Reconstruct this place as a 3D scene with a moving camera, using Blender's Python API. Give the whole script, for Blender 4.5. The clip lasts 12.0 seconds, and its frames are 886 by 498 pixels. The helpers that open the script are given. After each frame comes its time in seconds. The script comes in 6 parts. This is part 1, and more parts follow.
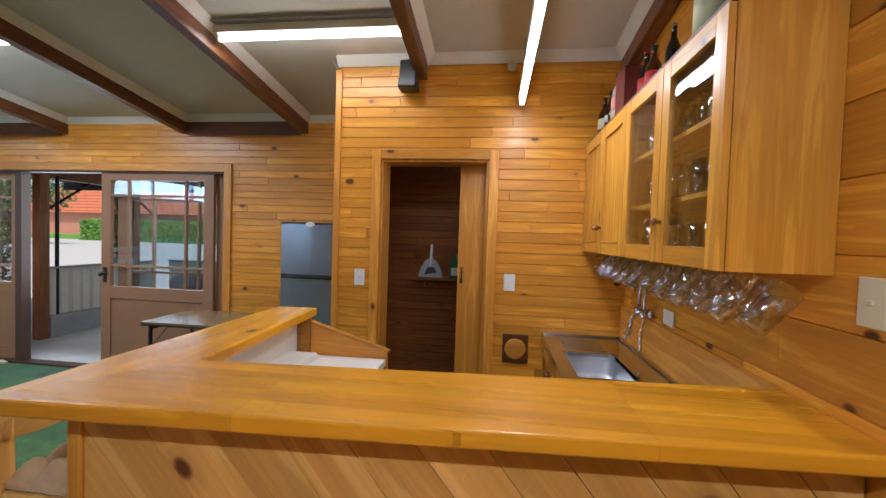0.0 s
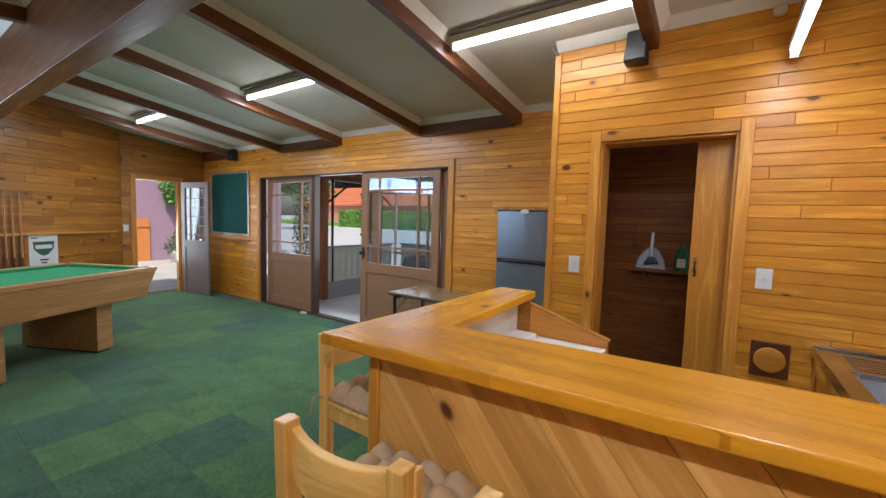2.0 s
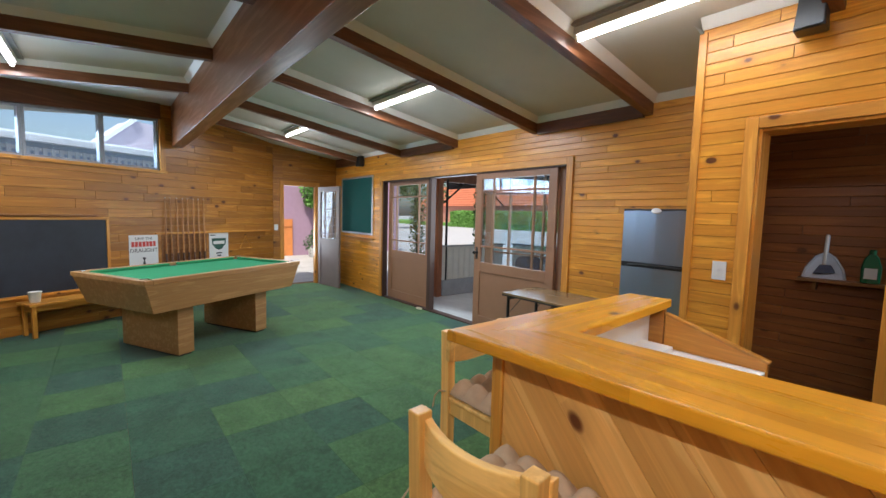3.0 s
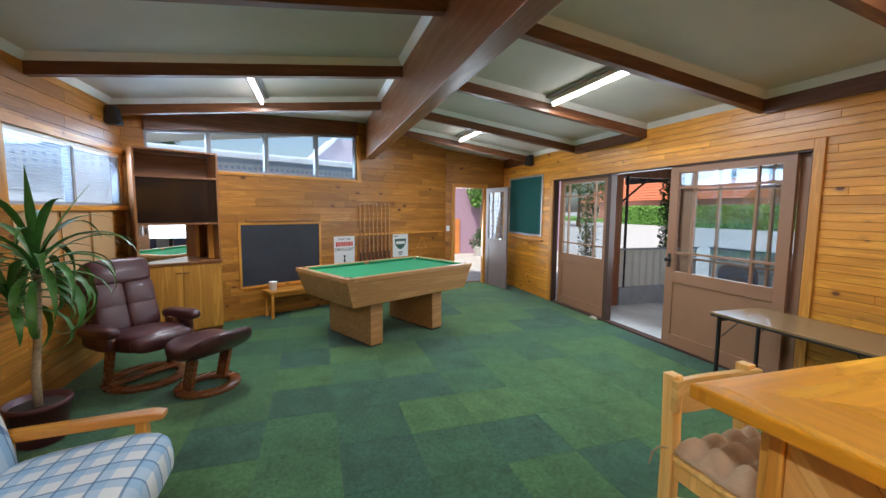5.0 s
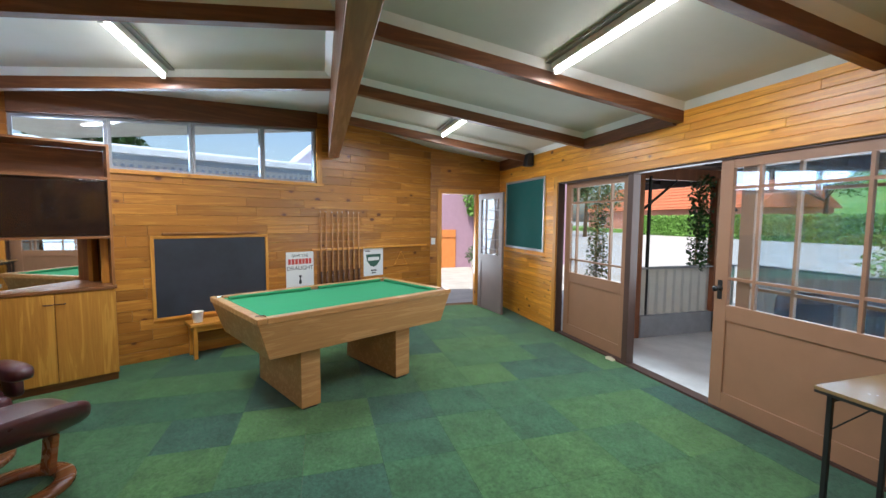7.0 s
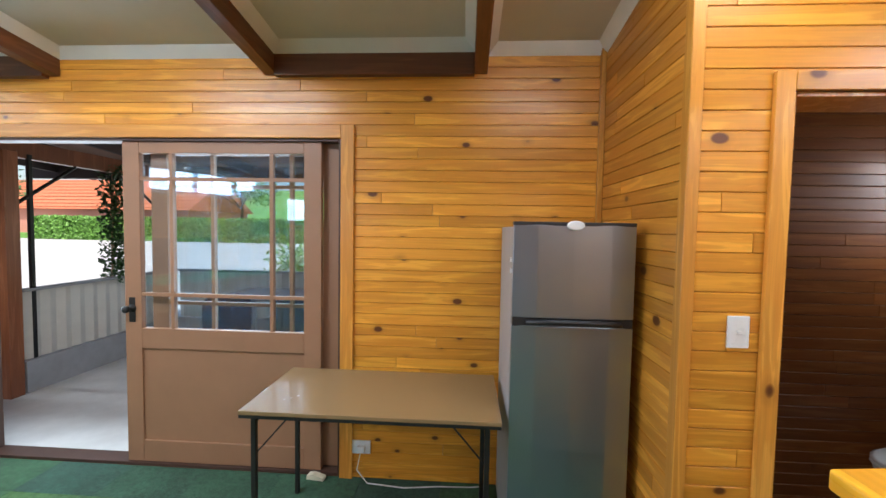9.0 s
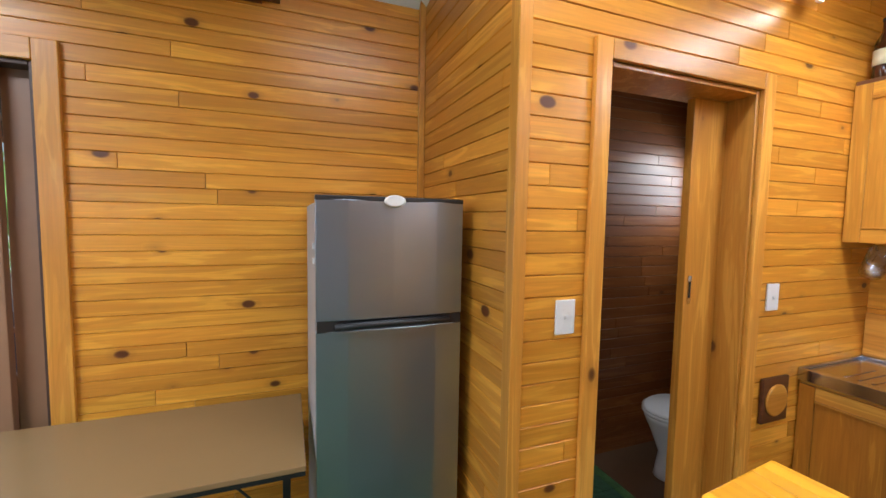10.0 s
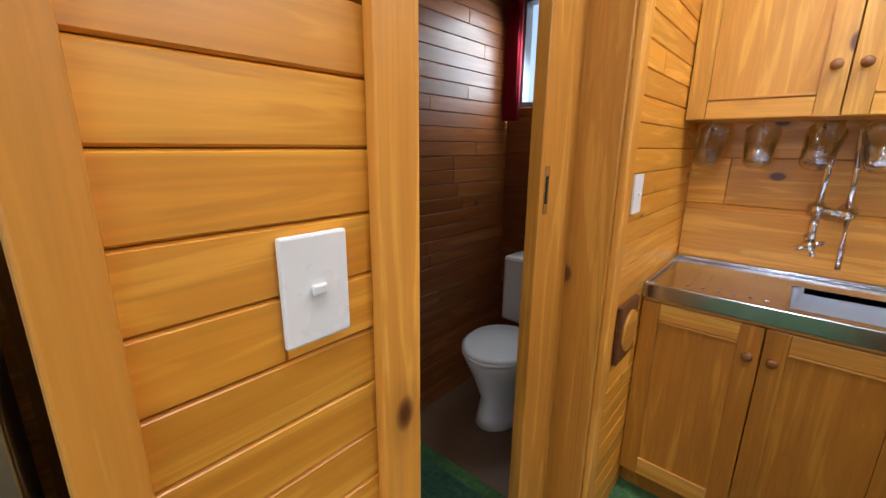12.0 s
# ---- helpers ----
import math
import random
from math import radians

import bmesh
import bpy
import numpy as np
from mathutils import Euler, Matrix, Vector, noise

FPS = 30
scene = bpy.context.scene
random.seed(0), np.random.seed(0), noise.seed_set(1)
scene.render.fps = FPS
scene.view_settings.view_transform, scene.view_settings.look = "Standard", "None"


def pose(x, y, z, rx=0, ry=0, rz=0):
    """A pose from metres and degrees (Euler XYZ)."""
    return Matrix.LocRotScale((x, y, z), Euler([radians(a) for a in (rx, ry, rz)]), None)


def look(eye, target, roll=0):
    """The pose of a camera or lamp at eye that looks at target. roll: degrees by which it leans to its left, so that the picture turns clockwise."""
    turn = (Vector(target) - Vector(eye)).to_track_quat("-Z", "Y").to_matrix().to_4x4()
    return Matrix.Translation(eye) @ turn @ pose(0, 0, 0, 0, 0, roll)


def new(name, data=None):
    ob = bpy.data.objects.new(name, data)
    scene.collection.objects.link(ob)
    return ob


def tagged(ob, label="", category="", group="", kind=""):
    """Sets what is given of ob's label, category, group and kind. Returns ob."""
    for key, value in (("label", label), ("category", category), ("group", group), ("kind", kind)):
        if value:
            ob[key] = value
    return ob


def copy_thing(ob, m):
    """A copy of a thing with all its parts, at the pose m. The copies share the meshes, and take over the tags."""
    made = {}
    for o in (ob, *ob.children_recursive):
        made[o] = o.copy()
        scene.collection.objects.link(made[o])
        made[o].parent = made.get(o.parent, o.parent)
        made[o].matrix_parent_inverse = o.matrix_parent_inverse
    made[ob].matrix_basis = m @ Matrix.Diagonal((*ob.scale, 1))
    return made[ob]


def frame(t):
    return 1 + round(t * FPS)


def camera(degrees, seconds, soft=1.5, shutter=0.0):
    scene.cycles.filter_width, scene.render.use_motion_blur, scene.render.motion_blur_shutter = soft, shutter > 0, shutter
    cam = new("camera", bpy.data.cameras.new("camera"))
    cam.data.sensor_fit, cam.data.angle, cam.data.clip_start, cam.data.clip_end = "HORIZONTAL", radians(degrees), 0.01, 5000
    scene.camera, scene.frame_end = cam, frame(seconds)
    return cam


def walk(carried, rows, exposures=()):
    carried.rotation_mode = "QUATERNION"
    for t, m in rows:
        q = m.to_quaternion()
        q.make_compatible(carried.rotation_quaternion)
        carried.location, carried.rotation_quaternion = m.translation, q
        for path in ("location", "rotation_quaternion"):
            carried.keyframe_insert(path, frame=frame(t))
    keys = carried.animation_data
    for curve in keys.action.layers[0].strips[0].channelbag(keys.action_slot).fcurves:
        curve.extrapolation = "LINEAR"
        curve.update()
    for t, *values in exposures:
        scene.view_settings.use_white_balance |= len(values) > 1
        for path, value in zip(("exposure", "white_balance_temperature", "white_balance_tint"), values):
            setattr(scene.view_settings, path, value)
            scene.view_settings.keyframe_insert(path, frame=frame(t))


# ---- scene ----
cam = camera(95.4, 12.0)
PATH = [
    (0, look((1.186, 0.181, 1.534), (0.931, 2.164, 1.472), 1.8)),
    (0.5, look((1.155, 0.139, 1.526), (0.688, 2.082, 1.434), 1.8)),
    (1, look((1.112, 0.102, 1.52), (0.41, 1.971, 1.406), 1.7)),
    (1.5, look((1.093, 0.101, 1.52), (0.17, 1.87, 1.388), 1.7)),
    (2, look((1.086, 0.085, 1.52), (-0.049, 1.725, 1.369), 1.7)),
    (2.5, look((1.07, 0.061, 1.53), (-0.275, 1.531, 1.364), 1.6)),
    (3, look((1.035, 0.051, 1.521), (-0.493, 1.33, 1.355), 1.5)),
    (3.5, look((1.021, 0.001, 1.539), (-0.647, 1.089, 1.367), 1.1)),
    (3.7, look((1.029, -0.034, 1.545), (-0.689, 0.977, 1.379), 0.7)),
    (5.3, look((0.655, 0.028, 1.595), (-1.257, 0.58, 1.402), 0.5)),
    (5.5, look((0.558, 0.062, 1.6), (-1.361, 0.595, 1.413), 0.45)),
    (6, look((0.218, 0.208, 1.606), (-1.706, 0.723, 1.422), 0.4)),
    (6.5, look((-0.115, 0.469, 1.615), (-2.045, 0.966, 1.451), 0.2)),
    (6.7, look((-0.229, 0.59, 1.599), (-2.161, 1.083, 1.441), 0.3)),
    (8.3, look((-0.639, 1.265, 1.567), (-1.631, 3.0, 1.478), 1.1)),
    (8.5, look((-0.688, 1.337, 1.56), (-1.417, 3.197, 1.471), 1.3)),
    (9, look((-0.748, 1.492, 1.572), (-0.867, 3.486, 1.474), 1.0)),
    (9.5, look((-0.735, 1.687, 1.545), (-0.348, 3.645, 1.429), 0.9)),
    (10, look((-0.626, 1.898, 1.537), (0.089, 3.76, 1.392), 1.0)),
    (10.5, look((-0.535, 2.167, 1.499), (0.492, 3.877, 1.348), 1.1)),
    (11, look((-0.384, 2.387, 1.503), (0.871, 3.934, 1.329), 0.7)),
    (11.5, look((-0.137, 2.539, 1.448), (1.272, 3.928, 1.162), 0.6)),
    (12, look((0.015, 2.621, 1.367), (1.472, 3.897, 0.868), 0.6)),
]
walk(cam, PATH, [(0, 0.1), (1.0, 0.07), (2.5, 0.26), (3.5, 0.42), (5.5, 0.46), (8.5, 0.72), (9.5, 0.72), (11, 0.8), (12, 0.75)])

# ---- world, sun, exposure ----
world = bpy.data.worlds.new("sky")
scene.world = world
world.use_nodes = True
wn = world.node_tree
sky = wn.nodes.new("ShaderNodeTexSky")
sky.sky_type, sky.sun_disc = "NISHITA", False
sky.sun_elevation, sky.sun_rotation = radians(56), radians(130)
sky.dust_density, sky.air_density = 3.0, 1.0
wn.links.new(sky.outputs[0], wn.nodes["Background"].inputs[0])
wn.nodes["Background"].inputs[1].default_value = 0.15
sun_data = bpy.data.lights.new("sun", "SUN")
sun_data.energy, sun_data.angle, sun_data.color = 4.0, radians(0.6), (1.0, 0.96, 0.9)
sun = new("sun", sun_data)
sun.matrix_world = look((0, 0, 20), (-10.4, 8.7, 0))
scene.view_settings.exposure = 0.55
TUBE_COLOR = (0.90, 0.97, 1.10)
DAY_POWER = 29


def area(name, m, sx, sy, watts, color=(1, 1, 1)):
    d = bpy.data.lights.new(name, "AREA")
    d.shape, d.size, d.size_y, d.energy, d.color = "RECTANGLE", sx, sy, watts, color
    ob = new(name, d)
    ob.matrix_world = m
    return ob


# ---- materials ----
def mat(name):
    m = bpy.data.materials.new(name)
    m.use_nodes = True
    return m, m.node_tree, m.node_tree.nodes["Principled BSDF"]


def node(nt, kind, **kw):
    n = nt.nodes.new(kind)
    for k, v in kw.items():
        if k in ("Scale", "Detail", "Roughness", "Distortion", "Randomness", "Strength", "Distance", "Fac"):
            n.inputs[k].default_value = v
        elif k == "op":
            n.operation = v
        elif k == "blend":
            n.data_type, n.blend_type = "RGBA", v
        elif k == "feature":
            n.feature = v
    return n


def ramp(nt, src, stops):
    r = nt.nodes.new("ShaderNodeValToRGB")
    e = r.color_ramp.elements
    while len(e) < len(stops):
        e.new(0.5)
    for el, (p, c) in zip(e, stops):
        el.position = p
        el.color = (*c, 1) if len(c) == 3 else (c[0], c[0], c[0], 1)
    nt.links.new(src, r.inputs[0])
    return r.outputs[0]


def mix(nt, kind, fac, a, b):
    m = nt.nodes.new("ShaderNodeMix")
    m.data_type, m.blend_type = "RGBA", kind
    for s, v in ((0, fac), (6, a), (7, b)):
        if isinstance(v, (int, float)):
            m.inputs[s].default_value = v
        elif isinstance(v, tuple):
            m.inputs[s].default_value = (*v, 1)
        else:
            nt.links.new(v, m.inputs[s])
    return m.outputs[2]


def math_node(nt, op, a, b=None):
    m = nt.nodes.new("ShaderNodeMath")
    m.operation = op
    for i, v in enumerate((a, b)):
        if v is None:
            continue
        if isinstance(v, (int, float)):
            m.inputs[i].default_value = v
        else:
            nt.links.new(v, m.inputs[i])
    return m.outputs[0]


def bump(nt, bsdf, height, strength, dist=0.002):
    b = nt.nodes.new("ShaderNodeBump")
    b.inputs["Strength"].default_value, b.inputs["Distance"].default_value = strength, dist
    nt.links.new(height, b.inputs["Height"])
    nt.links.new(b.outputs[0], bsdf.inputs["Normal"])


def coords(nt, stretch=(1, 1, 1), spread=31.0):
    """Object coordinates, shifted for each object by its random number."""
    tc = nt.nodes.new("ShaderNodeTexCoord")
    oi = nt.nodes.new("ShaderNodeObjectInfo")
    sh = nt.nodes.new("ShaderNodeVectorMath")
    sh.operation = "MULTIPLY_ADD"
    nt.links.new(oi.outputs["Random"], sh.inputs[0])
    sh.inputs[1].default_value = (spread, spread * 0.61, spread * 1.37)
    nt.links.new(tc.outputs["Object"], sh.inputs[2])
    sc = nt.nodes.new("ShaderNodeVectorMath")
    sc.operation = "MULTIPLY"
    nt.links.new(sh.outputs[0], sc.inputs[0])
    sc.inputs[1].default_value = stretch
    return sh.outputs[0], sc.outputs[0], oi.outputs["Random"]


def wood(name, light, dark, knot=(0.115, 0.032, 0.008), axis=0, gloss=0.3, knots=1.0, vary=0.35, coat=0.12, grain=1.0, kscale=4.2, flat=None, ksize=0.0):
    """Varnished timber whose grain runs along the given local axis."""
    m, nt, b = mat(name)
    st = [9.0, 9.0, 9.0]
    st[axis] = 0.7
    raw, co, rnd = coords(nt, tuple(st))
    n1 = node(nt, "ShaderNodeTexNoise", Scale=2.2 * grain, Detail=4.0, Roughness=0.5, Distortion=1.0)
    nt.links.new(co, n1.inputs["Vector"])
    st2 = [55.0, 55.0, 55.0]
    st2[axis] = 1.6
    raw2, co2, _ = coords(nt, tuple(st2))
    n2 = node(nt, "ShaderNodeTexNoise", Scale=2.0 * grain, Detail=3.0, Roughness=0.6)
    nt.links.new(co2, n2.inputs["Vector"])
    base = mix(nt, "MIX", ramp(nt, n1.outputs["Fac"], [(0.40, (0,)), (0.72, (1,))]), light, dark)
    ring = math_node(nt, "SINE", math_node(nt, "MULTIPLY", n1.outputs["Fac"], 21.0))
    base = mix(nt, "MULTIPLY", 1.0, base, ramp(nt, ring, [(0.0, (0.91, 0.85, 0.76)), (0.45, (0.98, 0.97, 0.94)), (0.85, (1.04, 1.04, 1.04))]))
    fine = ramp(nt, n2.outputs["Fac"], [(0.3, (0.85,)), (0.7, (1.06,))])
    base = mix(nt, "MULTIPLY", 0.8, base, fine)
    tone = ramp(nt, rnd, [(0.0, (1 - vary, 1 - vary * 1.15, 1 - vary * 1.3)), (0.5, (0.93, 0.9, 0.86)), (1.0, (1.12, 1.12, 1.15))])
    base = mix(nt, "MULTIPLY", 1.0, base, tone)
    if knots > 0:
        st3 = [kscale * 1.6] * 3
        st3[axis] = kscale
        if flat is not None:
            st3[flat] = 0.02
        _, co3, _ = coords(nt, tuple(st3))
        v = node(nt, "ShaderNodeTexVoronoi", Scale=1.0, Randomness=1.0)
        if flat is not None:
            v.voronoi_dimensions = "2D"
            sep, com = nt.nodes.new("ShaderNodeSeparateXYZ"), nt.nodes.new("ShaderNodeCombineXYZ")
            nt.links.new(co3, sep.inputs[0])
            nt.links.new(sep.outputs[0], com.inputs[0])
            nt.links.new(sep.outputs[2], com.inputs[1])
            co3 = com.outputs[0]
        nt.links.new(co3, v.inputs["Vector"])
        sel = nt.nodes.new("ShaderNodeSeparateColor")
        nt.links.new(v.outputs["Color"], sel.inputs[0])
        has = math_node(nt, "LESS_THAN", sel.outputs[0], 0.5 * knots)
        size = math_node(nt, "MULTIPLY_ADD", sel.outputs[1], 0.085)
        size.node.inputs[2].default_value = ksize
        near = math_node(nt, "SUBTRACT", v.outputs["Distance"], size)
        k = ramp(nt, near, [(0.02, (1,)), (0.045, (0.75,)), (0.075, (0.22,)), (0.22, (0,))])
        k = math_node(nt, "MULTIPLY", k, has)
        base = mix(nt, "MIX", k, base, knot)
    nt.links.new(base, b.inputs["Base Color"])
    r = ramp(nt, n1.outputs["Fac"], [(0.3, (gloss,)), (0.7, (gloss + 0.14,))])
    nt.links.new(r, b.inputs["Roughness"])
    b.inputs["Coat Weight"].default_value, b.inputs["Coat Roughness"].default_value = coat, 0.25
    bump(nt, b, n2.outputs["Fac"], 0.12, 0.001)
    return m


def staves(m, axis, width=0.062, length=0.95):
    """Laminated staves: each glued strip gets its own slight tone."""
    nt = m.node_tree
    b = nt.nodes["Principled BSDF"]
    old = b.inputs["Base Color"].links[0].from_socket
    tc, sep, com = (nt.nodes.new(k) for k in ("ShaderNodeTexCoord", "ShaderNodeSeparateXYZ", "ShaderNodeCombineXYZ"))
    nt.links.new(tc.outputs["Object"], sep.inputs[0])
    nt.links.new(sep.outputs[axis], com.inputs[0])
    nt.links.new(sep.outputs[1 - axis], com.inputs[1])
    br = nt.nodes.new("ShaderNodeTexBrick")
    br.offset, br.offset_frequency = 0.37, 1
    nt.links.new(com.outputs[0], br.inputs["Vector"])
    for k, v in (("Scale", 1.0), ("Mortar Size", 0.0006), ("Mortar Smooth", 0.3), ("Bias", 0.0), ("Brick Width", length), ("Row Height", width)):
        br.inputs[k].default_value = v
    br.inputs["Color1"].default_value, br.inputs["Color2"].default_value = (0.84, 0.78, 0.70, 1), (1.10, 1.12, 1.15, 1)
    br.inputs["Mortar"].default_value = (0.72, 0.62, 0.5, 1)
    nt.links.new(mix(nt, "MULTIPLY", 1.0, old, br.outputs[0]), b.inputs["Base Color"])


def paint(name, col, rough=0.5, metal=0.0, var=0.08, scale=6.0, bmp=0.05, spec=0.5, coat=0.0, fine=90.0):
    m, nt, b = mat(name)
    raw, co, rnd = coords(nt)
    n1 = node(nt, "ShaderNodeTexNoise", Scale=scale, Detail=5.0, Roughness=0.6)
    nt.links.new(raw, n1.inputs["Vector"])
    n2 = node(nt, "ShaderNodeTexNoise", Scale=fine, Detail=2.0)
    nt.links.new(raw, n2.inputs["Vector"])
    f = ramp(nt, n1.outputs["Fac"], [(0.3, (1 - var,)), (0.7, (1 + var,))])
    c = mix(nt, "MULTIPLY", 1.0, col, f)
    nt.links.new(c, b.inputs["Base Color"])
    nt.links.new(ramp(nt, n1.outputs["Fac"], [(0.3, (max(rough - 0.06, 0.02),)), (0.7, (rough + 0.06,))]), b.inputs["Roughness"])
    b.inputs["Metallic"].default_value = metal
    b.inputs["Specular IOR Level"].default_value = spec
    b.inputs["Coat Weight"].default_value = coat
    if bmp:
        bump(nt, b, n2.outputs["Fac"], bmp, 0.002)
    return m


def glow(name, col, strength):
    m, nt, b = mat(name)
    b.inputs["Base Color"].default_value = (0.9, 0.9, 0.9, 1)
    b.inputs["Emission Color"].default_value = (*col, 1)
    b.inputs["Emission Strength"].default_value = strength
    return m


def clear_glass(name, tint=(1, 1, 1), rough=0.0, thin=True, ior=1.5, base=0.045):
    m, nt, b = mat(name)
    if thin:
        out = nt.nodes["Material Output"]
        tr = nt.nodes.new("ShaderNodeBsdfTransparent")
        tr.inputs[0].default_value = (*tint, 1)
        gl = nt.nodes.new("ShaderNodeBsdfGlossy")
        gl.inputs["Roughness"].default_value = 0.02
        fr = nt.nodes.new("ShaderNodeLayerWeight")
        grow = math_node(nt, "POWER", fr.outputs["Facing"], 3.5)
        grow = math_node(nt, "MULTIPLY_ADD", grow, 0.55 * (ior - 1) / 0.5)
        grow.node.inputs[2].default_value = base * (ior - 1) / 0.5
        mx = nt.nodes.new("ShaderNodeMixShader")
        nt.links.new(grow, mx.inputs[0])
        nt.links.new(tr.outputs[0], mx.inputs[1])
        nt.links.new(gl.outputs[0], mx.inputs[2])
        nt.links.new(mx.outputs[0], out.inputs[0])
    else:
        b.inputs["Transmission Weight"].default_value = 1.0
        b.inputs["Roughness"].default_value = rough
        b.inputs["Base Color"].default_value = (*tint, 1)
        b.inputs["IOR"].default_value = 1.45
    return m


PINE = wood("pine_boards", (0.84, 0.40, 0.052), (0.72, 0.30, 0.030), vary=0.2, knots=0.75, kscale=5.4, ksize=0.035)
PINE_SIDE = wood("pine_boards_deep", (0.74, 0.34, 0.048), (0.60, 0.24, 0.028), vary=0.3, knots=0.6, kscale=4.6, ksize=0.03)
# Darker pine, on the west, hall and south walls and a few panels.
PINE_DARK = wood("pine_boards_dark", (0.50, 0.222, 0.036), (0.38, 0.150, 0.022), vary=0.28, knots=0.9, ksize=0.03)
PINE_Z = wood("pine_upright", (0.74, 0.355, 0.062), (0.62, 0.26, 0.036), axis=2, vary=0.2, knots=0.25)
PINE_X = wood("pine_long", (0.74, 0.355, 0.062), (0.62, 0.26, 0.036), axis=0, vary=0.2, knots=0.25)
PINE_Y = wood("pine_long_y", (0.74, 0.355, 0.062), (0.62, 0.26, 0.036), axis=1, vary=0.2, knots=0.25)
BAR_TOP = wood("bar_top_varnish", (0.88, 0.44, 0.032), (0.80, 0.36, 0.020), axis=0, gloss=0.22, coat=0.25, vary=0.08, knots=0.2, grain=0.4)
BAR_TOP_Y = wood("bar_top_varnish_y", (0.88, 0.44, 0.032), (0.80, 0.36, 0.020), axis=1, gloss=0.22, coat=0.25, vary=0.08, knots=0.2, grain=0.4)
staves(BAR_TOP, 0)
staves(BAR_TOP_Y, 1)
BAR_FRONT = wood("bar_front_boards", (0.80, 0.47, 0.15), (0.66, 0.34, 0.085), vary=0.14, knots=0.8, kscale=2.6, flat=1, ksize=0.02, grain=0.5)
BEAM = wood("beam_stain", (0.20, 0.075, 0.028), (0.12, 0.045, 0.018), axis=1, vary=0.15, knots=0.15, gloss=0.4)
BEAM_X = wood("beam_stain_x", (0.20, 0.075, 0.028), (0.12, 0.045, 0.018), axis=0, vary=0.15, knots=0.15, gloss=0.4)
WIN_PAINT = paint("window_grey_paint", (0.30, 0.33, 0.38), 0.5)
RIDGE_WOOD = wood("ridge_stain", (0.30, 0.12, 0.045), (0.21, 0.08, 0.03), axis=0, vary=0.1, knots=0.12, gloss=0.3)
DOOR_PAINT = paint("brown_door_paint", (0.30, 0.155, 0.085), 0.45, var=0.06)
DOOR_DARK = paint("dark_frame_paint", (0.07, 0.035, 0.025), 0.5)
WHITE = paint("white_paint", (0.80, 0.80, 0.78), 0.45, var=0.03)
CEIL = paint("ceiling_board", (0.62, 0.60, 0.55), 0.8, var=0.05, scale=2.0)
PLASTIC_WHITE = paint("white_plastic", (0.78, 0.78, 0.76), 0.3, var=0.02)
BLACK = paint("black_plastic", (0.02, 0.02, 0.022), 0.4)
BLACK_METAL = paint("black_metal", (0.02, 0.02, 0.02), 0.45, metal=0.3)
STEEL = paint("stainless_steel", (0.55, 0.56, 0.58), 0.2, metal=1.0, var=0.05)
# The blue base colour stands in for daylight reflected in the steel.
FRIDGE, _nt, _b = mat("fridge_steel_daylit")
_b.inputs["Base Color"].default_value = (0.34, 0.41, 0.50, 1)
_b.inputs["Metallic"].default_value, _b.inputs["Roughness"].default_value = 0.9, 0.3
_r, _c, _ = coords(_nt, (2.0, 2.0, 300.0))
_n = node(_nt, "ShaderNodeTexNoise", Scale=2.0, Detail=1.0)
_nt.links.new(_c, _n.inputs["Vector"])
bump(_nt, _b, _n.outputs["Fac"], 0.04, 0.0004)
CHROME = paint("chrome", (0.75, 0.75, 0.77), 0.08, metal=1.0, var=0.02, bmp=0)
GLASS = clear_glass("window_glass", (0.92, 0.97, 1.0), base=0.04)
DOOR_GLASS = clear_glass("door_glass", (0.86, 0.92, 0.96), base=0.08)
TUBE = glow("tube_glow", (0.98, 0.99, 1.0), 12.0)
PATIO_SLAB = paint("patio_concrete", (0.60, 0.60, 0.58), 0.8, var=0.12, scale=3.0, bmp=0.3)
CONCRETE = paint("concrete", (0.42, 0.40, 0.37), 0.85, var=0.15, scale=3.0, bmp=0.3)


CLEAR = clear_glass("drinking_glass", (0.93, 0.95, 0.95), ior=1.7, base=0.20)
DOOR_GREY = paint("grey_brown_door", (0.20, 0.15, 0.14), 0.45)
CHAIR_WOOD = wood("pale_pine_chair", (0.86, 0.54, 0.17), (0.77, 0.45, 0.13), axis=2, vary=0.06, knots=0.15, gloss=0.35, grain=0.6)
CHAIR_RAIL = wood("pale_pine_rail", (0.86, 0.54, 0.17), (0.77, 0.45, 0.13), axis=0, vary=0.06, knots=0.1, gloss=0.35, grain=0.6)
CAB_WOOD = wood("cabinet_pine", (0.78, 0.40, 0.06), (0.66, 0.30, 0.035), axis=2, vary=0.12, knots=0.3)
CAB_WOOD_Y = wood("cabinet_pine_y", (0.78, 0.40, 0.06), (0.66, 0.30, 0.035), axis=1, vary=0.12, knots=0.2)
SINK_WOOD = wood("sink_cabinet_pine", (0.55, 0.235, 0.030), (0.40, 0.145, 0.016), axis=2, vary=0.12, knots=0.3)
SINK_WOOD_Y = wood("sink_cabinet_pine_y", (0.74, 0.38, 0.07), (0.60, 0.27, 0.04), axis=1, vary=0.12, knots=0.1)
CAB_TOP = wood("cabinet_top_pine", (0.22, 0.09, 0.04), (0.16, 0.06, 0.025), axis=1, knots=0)
PINE_DARK_X = wood("dark_pine_long", (0.34, 0.15, 0.045), (0.24, 0.095, 0.028), axis=0, vary=0.15, knots=0.2)
DARK_WOOD = wood("dark_turned_wood", (0.12, 0.045, 0.02), (0.07, 0.025, 0.012), axis=2, knots=0)
KNOB = wood("knob_wood", (0.30, 0.12, 0.035), (0.20, 0.075, 0.02), axis=2, knots=0)
